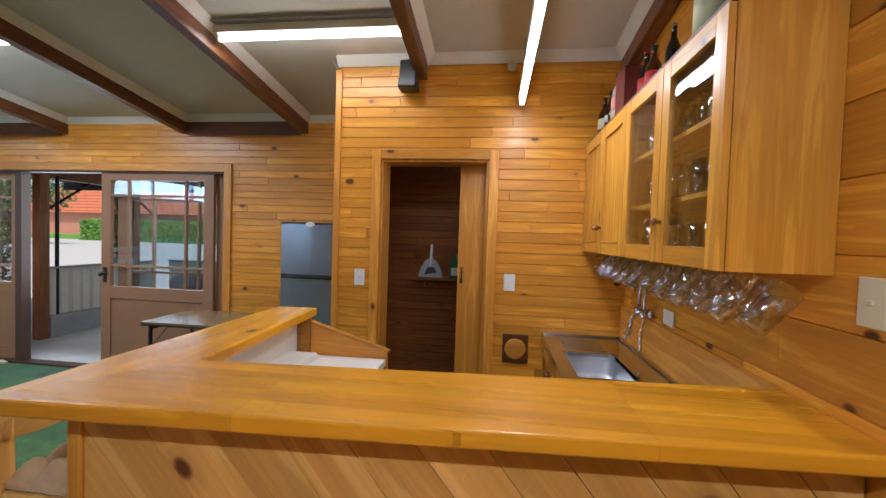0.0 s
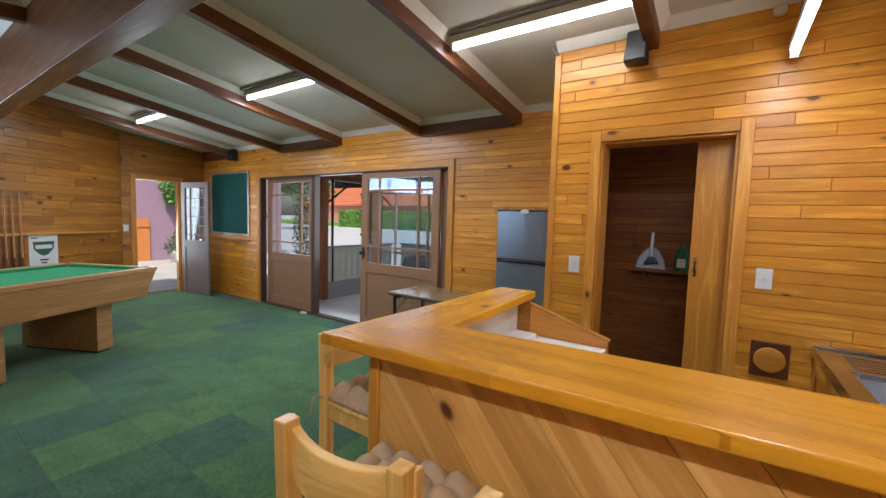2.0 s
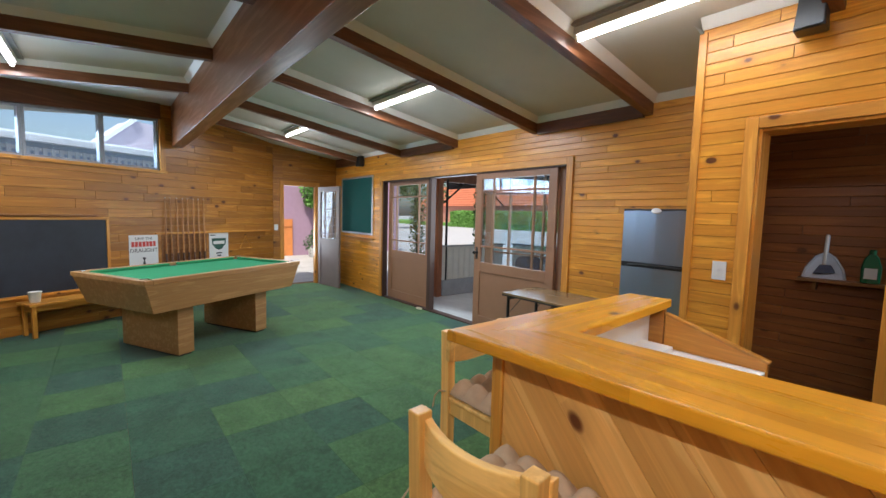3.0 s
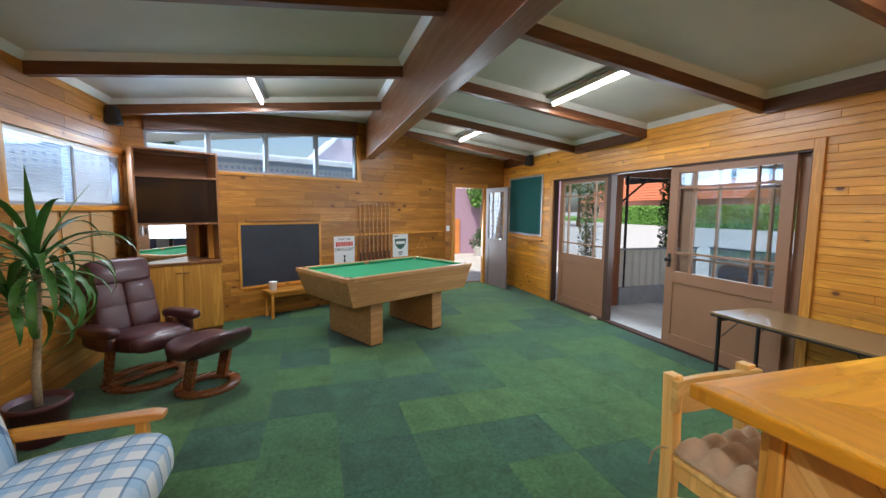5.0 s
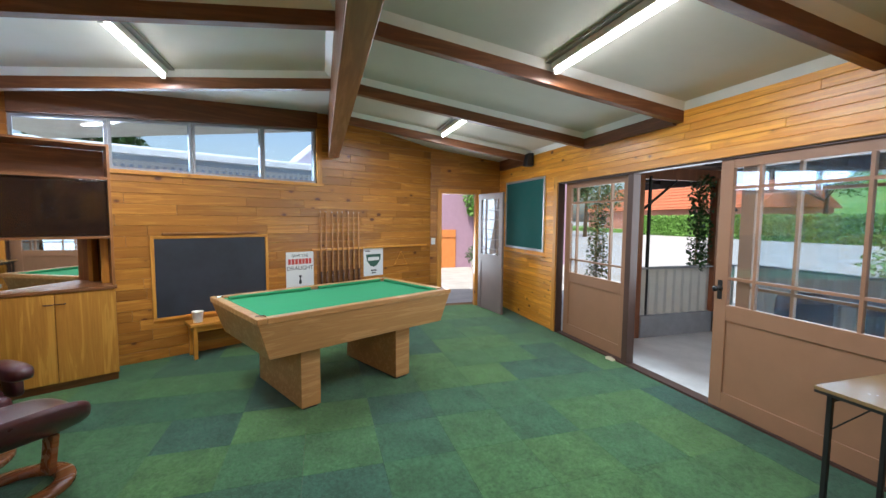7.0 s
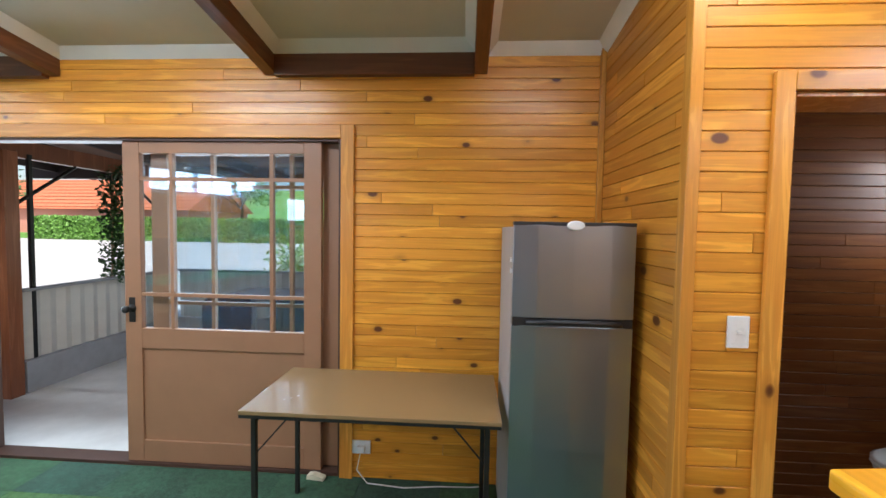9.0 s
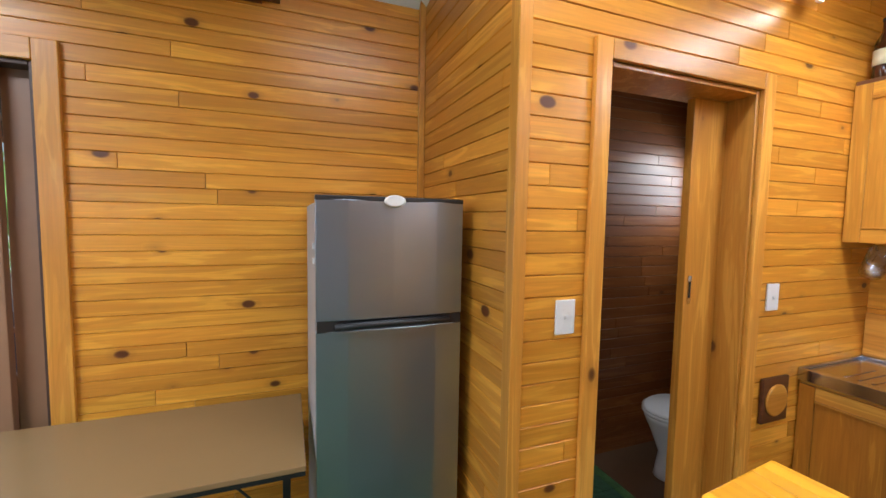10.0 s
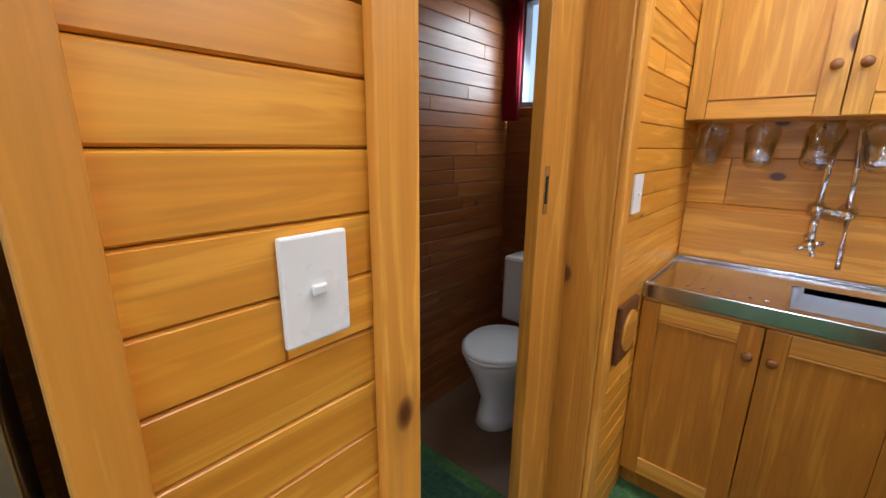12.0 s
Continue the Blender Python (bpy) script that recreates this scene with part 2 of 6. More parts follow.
CUE_WOOD = wood("cue_maple", (0.55, 0.27, 0.09), (0.42, 0.19, 0.06), axis=2, knots=0, vary=0.2)
POOL_WOOD = wood("pool_laminate", (0.47, 0.26, 0.105), (0.40, 0.21, 0.08), axis=1, vary=0.06, knots=0, coat=0.1, gloss=0.4)
# Same pine as the room, darkened because the bathroom is barely lit.
BATH_UNLIT = wood("unlit_bathroom_pine", (0.33, 0.115, 0.032), (0.24, 0.076, 0.020), vary=0.2, knots=0.8)
BATH_FLOOR = paint("brown_vinyl", (0.13, 0.07, 0.035), 0.45, var=0.12)
# White slats with the blue of the daylight put into their colour.
BLIND_SLAT = paint("daylight_blue_slat", (0.50, 0.60, 0.74), 0.5, var=0.02, bmp=0)
POOL_RAIL = wood("pool_rail", (0.52, 0.29, 0.115), (0.44, 0.23, 0.085), axis=1, vary=0.08, knots=0, gloss=0.3)
CAB_DARK = wood("stained_cabinet", (0.27, 0.11, 0.04), (0.18, 0.07, 0.026), axis=0, vary=0.1, knots=0.1)
CAB_DARK_Z = wood("stained_cabinet_z", (0.34, 0.145, 0.05), (0.24, 0.095, 0.032), axis=2, vary=0.1, knots=0.1)
CAB_DOOR = wood("cupboard_door_ply", (0.60, 0.30, 0.055), (0.44, 0.19, 0.03), axis=2, vary=0.08, knots=0.1)
RING_WOOD = wood("ring_base_wood", (0.24, 0.09, 0.035), (0.16, 0.055, 0.022), axis=0, vary=0.1, knots=0, gloss=0.2)
VENT_WOOD = wood("vent_wood", (0.13, 0.045, 0.02), (0.08, 0.028, 0.012), axis=0, knots=0)
TABLE_TOP = paint("brown_laminate", (0.26, 0.17, 0.08), 0.22, var=0.02, scale=2, bmp=0)
CREAM = paint("cream_plastic", (0.74, 0.68, 0.50), 0.35, var=0.02)
LAMP_GREY = paint("lamp_grey", (0.30, 0.30, 0.31), 0.5)
BRASS = paint("brass", (0.62, 0.43, 0.18), 0.25, metal=1.0, var=0.04)
BROWN_GLASS = paint("brown_bottle_glass", (0.06, 0.018, 0.006), 0.08, coat=0.6, bmp=0)
DARK_GLASS = paint("black_bottle_glass", (0.01, 0.01, 0.012), 0.07, coat=0.6, bmp=0)
PALE_PINK = paint("pale_bottle", (0.62, 0.50, 0.42), 0.15, bmp=0)
PALE_GREEN = paint("pale_green_bottle", (0.42, 0.50, 0.28), 0.12, coat=0.4, bmp=0)
LABEL_GREEN = paint("label_green", (0.60, 0.66, 0.44), 0.6)
PINK = paint("pink_label", (0.72, 0.30, 0.25), 0.55)
RED = paint("red_label", (0.45, 0.03, 0.03), 0.5)
RED_DARK = paint("dark_red_card", (0.16, 0.025, 0.02), 0.6)
# Lighter and bluer than the sink top, painting in the bowl's reflected daylight.
STEEL_BOWL = paint("sink_bowl_steel_daylit", (0.70, 0.74, 0.80), 0.36, metal=1.0, var=0.05)
FRIDGE_SIDE = paint("fridge_side_grey", (0.36, 0.36, 0.37), 0.45, var=0.03)
CERAMIC = paint("white_ceramic", (0.80, 0.81, 0.80), 0.12, var=0.02, coat=0.5, bmp=0)
RED_CLOTH = paint("red_cloth", (0.50, 0.01, 0.035), 0.8, var=0.1)
PALE_BLUE = paint("pale_blue_plastic", (0.55, 0.62, 0.72), 0.35)
NAVY = paint("navy_plastic", (0.025, 0.035, 0.08), 0.4)
GREEN_PLASTIC = paint("green_plastic", (0.01, 0.16, 0.075), 0.3)
SLATE = paint("slate_board", (0.022, 0.026, 0.036), 0.55, var=0.25, scale=4)
POSTER = paint("poster_paper", (0.72, 0.73, 0.72), 0.6, var=0.02, bmp=0)
INK = paint("black_ink", (0.02, 0.02, 0.022), 0.6, bmp=0)
INK_RED = paint("red_ink", (0.55, 0.05, 0.04), 0.6, bmp=0)
SHIELD_GREEN = paint("green_ink", (0.03, 0.10, 0.07), 0.6, bmp=0)
FELT = paint("green_felt", (0.005, 0.085, 0.075), 0.9, var=0.06, bmp=0.2)
ALU = paint("aluminium", (0.50, 0.51, 0.52), 0.35, metal=0.8)
PANEL = paint("pale_panel_board", (0.50, 0.31, 0.15), 0.5, var=0.05)
LEATHER = paint("burgundy_leather", (0.062, 0.016, 0.018), 0.33, var=0.2, scale=9, bmp=0.25, coat=0.2, fine=130)
LEATHER_DARK = paint("dark_leather_seam", (0.02, 0.006, 0.007), 0.5)
POT = paint("burgundy_pot", (0.07, 0.018, 0.02), 0.4)
SOIL = paint("soil", (0.035, 0.024, 0.016), 0.95, var=0.4, scale=40, bmp=0.8)
TRUNK = paint("pale_trunk", (0.36, 0.28, 0.17), 0.8, var=0.35, scale=30, bmp=0.5)
TRUNK_BROWN = paint("tree_bark", (0.11, 0.075, 0.05), 0.9, var=0.3, scale=10, bmp=0.7)
LEAF = paint("dracaena_leaf", (0.065, 0.20, 0.042), 0.38, var=0.3, scale=12, bmp=0.05)
LEAF_OUT = paint("vine_leaf", (0.04, 0.10, 0.025), 0.5, var=0.4, scale=6, bmp=0)
LEAF_BRIGHT = paint("hedge_leaf", (0.13, 0.29, 0.05), 0.5, var=0.3, scale=4, bmp=0)
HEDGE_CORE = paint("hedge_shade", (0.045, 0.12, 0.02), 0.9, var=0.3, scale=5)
GRASS = paint("lawn_grass", (0.14, 0.30, 0.06), 0.9, var=0.2, scale=2)
GRAVEL = paint("pale_gravel", (0.42, 0.41, 0.40), 0.9, var=0.1, scale=5, bmp=0.4)
PATIO_LINING = paint("patio_lining", (0.24, 0.13, 0.08), 0.8)
PATIO_TIMBER = paint("patio_timber", (0.05, 0.035, 0.03), 0.7)
PATIO_ORANGE = wood("patio_orange_timber", (0.34, 0.13, 0.06), (0.26, 0.09, 0.04), axis=2, knots=0.1)
BLOCK_GREY = paint("grey_concrete_paint", (0.36, 0.38, 0.40), 0.8, var=0.12)
CLADDING = paint("cream_cladding", (0.68, 0.67, 0.60), 0.5, var=0.05)
PINK_WALL = paint("pink_render", (0.62, 0.25, 0.20), 0.85, var=0.06)
TILE_ROOF = paint("orange_roof_tile", (0.50, 0.15, 0.07), 0.8, var=0.2, scale=3)
BLUE_WALL = paint("blue_weatherboard", (0.16, 0.42, 0.62), 0.7)
GREY_ROOF = paint("grey_roof", (0.25, 0.27, 0.3), 0.6)
DARK_PANE = paint("dark_house_glass", (0.03, 0.035, 0.04), 0.1, bmp=0)
LILAC_WALL = paint("lilac_render", (0.34, 0.22, 0.29), 0.85, var=0.05)
PALE_LILAC = paint("pale_lilac_board", (0.58, 0.54, 0.66), 0.8, var=0.04)
ORANGE_BOARD = paint("orange_board", (0.62, 0.22, 0.06), 0.6, var=0.08)
SHED_WALL = paint("shed_white_blue", (0.80, 0.86, 0.92), 0.6, var=0.04)
GUTTER = paint("gutter_grey_blue", (0.78, 0.86, 0.95), 0.5)
GUTTER_DARK = paint("gutter_shade_grey", (0.46, 0.60, 0.78), 0.6)
CLOTH = paint("pool_cloth", (0.035, 0.27, 0.12), 0.9, var=0.04, scale=3, bmp=0.1, spec=0.2, fine=300)
CUSHION = paint("tan_cushion_cloth", (0.50, 0.35, 0.22), 0.9, var=0.12, scale=14, bmp=0.3, spec=0.2, fine=220)
GLASS_DARK, _nt, _b = mat("smoked_glass")
_b.inputs["Base Color"].default_value = (0.02, 0.012, 0.01, 1)
_b.inputs["Roughness"].default_value = 0.04
_b.inputs["Alpha"].default_value = 0.62
MIRROR, _nt, _b = mat("mirror_silver")
_b.inputs["Base Color"].default_value = (0.82, 0.80, 0.78, 1)
_b.inputs["Roughness"].default_value, _b.inputs["Metallic"].default_value = 0.02, 1.0


def carpet():
    m, nt, b = mat("green_carpet")
    raw, co, rnd = coords(nt)
    n1 = node(nt, "ShaderNodeTexNoise", Scale=260.0, Detail=2.0)
    n2 = node(nt, "ShaderNodeTexNoise", Scale=4.0, Detail=4.0, Roughness=0.6)
    n3 = node(nt, "ShaderNodeTexNoise", Scale=38.0, Detail=3.0, Roughness=0.7)
    for n in (n1, n2, n3):
        nt.links.new(raw, n.inputs["Vector"])
    base = ramp(nt, rnd, [(0.0, (0.028, 0.080, 0.056)), (0.3, (0.034, 0.102, 0.052)), (0.5, (0.042, 0.118, 0.050)), (0.8, (0.052, 0.134, 0.046)), (1.0, (0.066, 0.152, 0.046))])
    base = mix(nt, "MULTIPLY", 1.0, base, ramp(nt, n2.outputs["Fac"], [(0.3, (0.78,)), (0.7, (1.22,))]))
    base = mix(nt, "MULTIPLY", 1.0, base, ramp(nt, n3.outputs["Fac"], [(0.35, (0.75,)), (0.65, (1.25,))]))
    base = mix(nt, "MULTIPLY", 1.0, base, ramp(nt, n1.outputs["Fac"], [(0.3, (0.6,)), (0.7, (1.35,))]))
    nt.links.new(base, b.inputs["Base Color"])
    b.inputs["Roughness"].default_value = 0.95
    b.inputs["Specular IOR Level"].default_value = 0.15
    b.inputs["Sheen Weight"].default_value = 0.15
    bump(nt, b, n1.outputs["Fac"], 0.6, 0.004)
    return m


CARPET = carpet()


def plaid():
    m, nt, b = mat("blue_plaid_cloth")
    tc = nt.nodes.new("ShaderNodeTexCoord")
    sp = nt.nodes.new("ShaderNodeSeparateXYZ")
    nt.links.new(tc.outputs["Object"], sp.inputs[0])
    col = (0.66, 0.70, 0.70)
    cur = None
    for ax, (freq, width, c) in ((0, (9.0, 0.45, (0.20, 0.40, 0.60))), (1, (9.0, 0.45, (0.22, 0.43, 0.63))), (0, (9.0, 0.08, (0.03, 0.09, 0.22))), (1, (9.0, 0.08, (0.03, 0.09, 0.22)))):
        f = math_node(nt, "FRACT", math_node(nt, "MULTIPLY", sp.outputs[ax], freq))
        k = math_node(nt, "MULTIPLY", math_node(nt, "LESS_THAN", f, width), 0.6)
        cur = mix(nt, "MIX", k, cur if cur is not None else col, c)
    nt.links.new(cur, b.inputs["Base Color"])
    b.inputs["Roughness"].default_value = 0.9
    n = node(nt, "ShaderNodeTexNoise", Scale=300.0)
    bump(nt, b, n.outputs["Fac"], 0.3, 0.002)
    return m


PLAID = plaid()


# ---- builders ----
def part(name, bm, material, parent=None, label="", m=None, smooth=False, kind=""):
    me = bpy.data.meshes.new(name)
    bm.to_mesh(me)
    bm.free()
    if material:
        for mt in (material if isinstance(material, (list, tuple)) else (material,)):
            me.materials.append(mt)
    if smooth:
        for p in me.polygons:
            p.use_smooth = True
    ob = new(name, me)
    if parent:
        ob.parent = parent
    if m is not None:
        ob.matrix_basis = m
    return tagged(ob, label, kind=kind)


def thing(name, label, category, m=None, group="", kind=""):
    ob = new(name)
    if m is not None:
        ob.matrix_basis = m
    return tagged(ob, label, category, group, kind)


def add_box(bm, x0, x1, y0, y1, z0, z1, bevel=0.0, mi=0):
    vs = [bm.verts.new(p) for p in ((x0, y0, z0), (x1, y0, z0), (x1, y1, z0), (x0, y1, z0), (x0, y0, z1), (x1, y0, z1), (x1, y1, z1), (x0, y1, z1))]
    fs = [bm.faces.new([vs[i] for i in f]) for f in ((3, 2, 1, 0), (4, 5, 6, 7), (0, 1, 5, 4), (1, 2, 6, 5), (2, 3, 7, 6), (3, 0, 4, 7))]
    for f in fs:
        f.material_index = mi
    if bevel:
        es = list({e for f in fs for e in f.edges})
        bmesh.ops.bevel(bm, geom=es, offset=bevel, segments=2, profile=0.5, affect="EDGES")
    return bm


def box(x0, x1, y0, y1, z0, z1, bevel=0.0):
    return add_box(bmesh.new(), x0, x1, y0, y1, z0, z1, bevel)


def prism(poly, h0, h1, axis="z", bevel=0.0, bm=None):
    """A polygon drawn out between h0 and h1 along the axis; poly is in the two other axes, in order."""
    bm = bm or bmesh.new()
    put = {"z": lambda a, b, h: (a, b, h), "y": lambda a, b, h: (a, h, b), "x": lambda a, b, h: (h, a, b)}[axis]
    lo = [bm.verts.new(put(a, b, h0)) for a, b in poly]
    hi = [bm.verts.new(put(a, b, h1)) for a, b in poly]
    fs = [bm.faces.new(lo[::-1]), bm.faces.new(hi)]
    n = len(poly)
    for i in range(n):
        fs.append(bm.faces.new((lo[i], lo[(i + 1) % n], hi[(i + 1) % n], hi[i])))
    bmesh.ops.recalc_face_normals(bm, faces=fs)
    if bevel:
        es = list({e for f in fs for e in f.edges})
        bmesh.ops.bevel(bm, geom=es, offset=bevel, segments=2, profile=0.5, affect="EDGES")
    return bm


def lathe(profile, steps=20, bm=None, m=None):
    """Turns (radius, z) pairs about the z axis."""
    bm = bm or bmesh.new()
    rings = []
    for r, z in profile:
        ring = [bm.verts.new((max(r, 0.0004) * math.cos(2 * math.pi * i / steps), max(r, 0.0004) * math.sin(2 * math.pi * i / steps), z)) for i in range(steps)]
        rings.append(ring)
    for a, b in zip(rings, rings[1:]):
        for i in range(steps):
            bm.faces.new((a[i], a[(i + 1) % steps], b[(i + 1) % steps], b[i]))
    bm.faces.new(rings[0][::-1])
    bm.faces.new(rings[-1])
    if m is not None:
        bmesh.ops.transform(bm, matrix=m, verts=[v for ring in rings for v in ring])
    return bm


def tube(points, r, steps=8, bm=None, closed=False):
    """A round bar along the points."""
    bm = bm or bmesh.new()
    pts = [Vector(p) for p in points]
    rings = []
    for i, p in enumerate(pts):
        d = (pts[min(i + 1, len(pts) - 1)] - pts[max(i - 1, 0)]).normalized() if not closed else (pts[(i + 1) % len(pts)] - pts[i - 1]).normalized()
        side = d.cross(Vector((0, 0, 1)))
        if side.length < 0.15:
            side = d.cross(Vector((0, 1, 0)))
        side.normalize()
        up = side.cross(d)
        rr = r[i] if isinstance(r, (list, tuple)) else r
        rings.append([bm.verts.new(p + side * rr * math.cos(2 * math.pi * k / steps) + up * rr * math.sin(2 * math.pi * k / steps)) for k in range(steps)])
    pairs = list(zip(rings, rings[1:])) + ([(rings[-1], rings[0])] if closed else [])
    for a, b in pairs:
        for k in range(steps):
            bm.faces.new((a[k], a[(k + 1) % steps], b[(k + 1) % steps], b[k]))
    if not closed:
        bm.faces.new(rings[0][::-1])
        bm.faces.new(rings[-1])
    bmesh.ops.recalc_face_normals(bm, faces=bm.faces[:])
    return bm


def turn_z(deg, x=0.0, y=0.0, z=0.0):
    return pose(x, y, z, 0, 0, deg)

# ---- the room ----
RIDGE_Y, RIDGE_TOP, SLOPE, SLOPE_S, RAFTER_D = 0.93, 3.065, 0.140, 0.096, 0.158
XE, YN, YS, YB = 2.05, 3.925, -2.15, 2.985
WA, WB = (-7.3, 2.62), (-4.94, -2.15)
XH, XB = -7.28, 0.03


def roof(x, y):
    return RIDGE_TOP - (SLOPE if y > RIDGE_Y else SLOPE_S) * abs(y - RIDGE_Y)


def clip_low(poly, za, zb, ua, ub):
    """The part of a polygon of (u, z) that lies below the line from (ua, za) to (ub, zb)."""
    def d(p):
        return za + (zb - za) * (p[0] - ua) / (ub - ua) - p[1]
    out = []
    for i, p in enumerate(poly):
        q = poly[(i + 1) % len(poly)]
        a, b = d(p), d(q)
        if a >= 0:
            out.append(p)
        if (a >= 0) != (b >= 0):
            t = a / (a - b)
            out.append((p[0] + (q[0] - p[0]) * t, p[1] + (q[1] - p[1]) * t))
    return out


def wall_frame(p0, p1):
    """Local x along the wall, y into the room, z up."""
    u = Vector((p1[0] - p0[0], p1[1] - p0[1], 0))
    length = u.length
    u.normalize()
    n = Vector((0, 0, 1)).cross(u)
    m = Matrix((u, n, (0, 0, 1))).transposed().to_4x4()
    m.translation = (p0[0], p0[1], 0)
    return m, length


board_jobs = []


def wall(name, p0, p1, holes=(), row=0.115, z0=0.0, material=None, label="", thick=0.1, ext=0.1, lens=(0.5, 1.9), top=None, back=None):
    """A lined wall: a slab with real openings, and the plan of its boards. The faces of the boards lie on the line p0 to p1."""
    m, length = wall_frame(p0, p1)
    kinks = []
    for i in (0,):
        dy = p1[1] - p0[1]
        if abs(dy) > 0.01:
            t = (RIDGE_Y - p0[1]) / dy
            if 0 < t < 1:
                kinks.append(t * length)
    def top_at(u):
        p = m @ Vector((u, 0, 0))
        return top if top else roof(p.x, p.y)
    cuts = sorted({0.0, length, *kinks, *[h[0] for h in holes], *[h[1] for h in holes]})
    bm = bmesh.new()
    for a, b in zip(cuts, cuts[1:]):
        mid = (a + b) / 2
        a, b = (a - ext if a == 0 else a), (b + ext if b == length else b)
        zs = 0.0
        for h in sorted((h for h in holes if h[0] <= mid <= h[1]), key=lambda h: h[2]):
            if h[2] - zs > 0.01:
                prism([(a, zs), (b, zs), (b, h[2]), (a, h[2])], -thick, -0.012, "y", bm=bm)
            zs = h[3]
        if zs > 3.2:
            continue
        prism([(a, zs), (b, zs), (b, top_at(b) + 0.06), (a, top_at(a) + 0.06)], -thick, -0.012, "y", bm=bm)
    bmesh.ops.remove_doubles(bm, verts=bm.verts[:], dist=0.0005)
    ob = part(name, bm, back or PINE_DARK, None, label, m)
    tagged(ob, kind="structure")
    board_jobs.append((ob, length, holes, row, z0, material, lens, kinks, top_at))
    return ob, m


def lay_boards(job, rng):
    ob, length, holes, row, z0, material, lens, kinks, top_at = job
    spans = [0.0, *kinks, length]
    z = z0 - row
    cut, bath_first = BATH_CUT.get(ob.name, (-1.0, False))
    peak = max(top_at(u) for u in spans)
    while z < peak - 0.01:
        z1 = z + row - 0.0012
        u = -rng.uniform(0, lens[1] * 0.8)
        while u < length:
            v = u + rng.uniform(*lens)
            a, b = max(u, 0), min(v, length)
            if a < cut < b:
                b = v = cut
            u = v
            in_bath = cut > 0 and ((a + b) / 2 < cut) == bath_first
            if b - a < 0.02:
                continue
            bits = [(a, b, max(z, 0.0), z1)]
            for h in holes:
                nxt = []
                for (c, d, e, f) in bits:
                    if d <= h[0] or c >= h[1] or f <= h[2] or e >= h[3]:
                        nxt.append((c, d, e, f))
                        continue
                    if c < h[0]:
                        nxt.append((c, h[0], e, f))
                    if d > h[1]:
                        nxt.append((h[1], d, e, f))
                    lo, hi = max(c, h[0]), min(d, h[1])
                    if e < h[2]:
                        nxt.append((lo, hi, e, h[2]))
                    if f > h[3]:
                        nxt.append((lo, hi, h[3], f))
                bits = nxt
            for (c, d, e, f) in bits:
                if d - c < 0.015 or f - e < 0.008:
                    continue
                poly = [(c + 0.0006, e), (d - 0.0006, e), (d - 0.0006, f), (c + 0.0006, f)]
                for s0, s1 in zip(spans, spans[1:]):
                    if d > s0 and c < s1:
                        poly = clip_low(poly, top_at(s0), top_at(s1), s0, s1)
                if len(poly) < 3:
                    continue
                cx, cz = (c + d) / 2, (e + f) / 2
                bm = bmesh.new()
                if len(poly) == 4 and abs(poly[2][1] - f) < 1e-6 and abs(poly[3][1] - f) < 1e-6:
                    w, h2, ch = (d - c) / 2 - 0.0006, (f - e) / 2, min(0.0028, (f - e) / 4)
                    r0 = [bm.verts.new(p) for p in ((-w, -0.011, -h2), (w, -0.011, -h2), (w, -0.011, h2), (-w, -0.011, h2))]
                    r1 = [bm.verts.new(p) for p in ((-w, -0.004, -h2), (w, -0.004, -h2), (w, -0.004, h2), (-w, -0.004, h2))]
                    r2 = [bm.verts.new(p) for p in ((-w + 0.001, 0, -h2 + ch), (w - 0.001, 0, -h2 + ch), (w - 0.001, 0, h2 - ch), (-w + 0.001, 0, h2 - ch))]
                    for lo, hi in ((r0, r1), (r1, r2)):
                        for i in range(4):
                            bm.faces.new((lo[(i + 1) % 4], lo[i], hi[i], hi[(i + 1) % 4]))
                    bm.faces.new(r2[::-1])
                    bmesh.ops.recalc_face_normals(bm, faces=bm.faces[:])
                else:
                    prism([(p[0] - cx, p[1] - cz) for p in poly], -0.011, 0.0, "y", bm=bm)
                part("board", bm, BATH_UNLIT if in_bath else material, ob, "", Matrix.Translation((cx, 0, cz)))
        z += row


BEHIND = paint("shadow_gap_timber", (0.17, 0.07, 0.02), 0.8)
north, NM = wall("wall_north", (XE, YN), (XH, YN), holes=[(XE + 1.52, XE + 5.33, 0.0, 2.11)], row=0.0675, z0=0.034, lens=(0.9, 2.6), material=PINE, back=BEHIND,
                 label="knotty pine board wall with the sliding doors")
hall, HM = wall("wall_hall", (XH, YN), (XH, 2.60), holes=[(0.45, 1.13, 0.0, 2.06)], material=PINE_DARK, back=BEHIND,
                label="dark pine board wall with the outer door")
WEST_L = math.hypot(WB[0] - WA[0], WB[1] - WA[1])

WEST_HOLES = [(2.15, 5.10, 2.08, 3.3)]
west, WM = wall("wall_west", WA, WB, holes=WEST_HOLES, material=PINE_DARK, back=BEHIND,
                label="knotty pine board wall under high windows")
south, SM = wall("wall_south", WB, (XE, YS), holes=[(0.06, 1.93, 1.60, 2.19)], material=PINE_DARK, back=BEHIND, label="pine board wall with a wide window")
east, EM = wall("wall_east", (XE, YS), (XE, YN), row=0.19, holes=[(5.57, 6.03, 1.57, 2.12)], material=PINE, back=BEHIND, label="wall of wide knotty pine boards behind the bar")
bath, BM = wall("wall_bathroom_front", (XE, YB), (XB + 0.013, YB), row=0.0715, z0=0.005, holes=[(XE - 1.13, XE - 0.365, 0.0, 2.07)], material=PINE, back=BEHIND, lens=(0.6, 2.0), thick=0.18, ext=0.0,
                label="pine board wall with the sliding bathroom door")
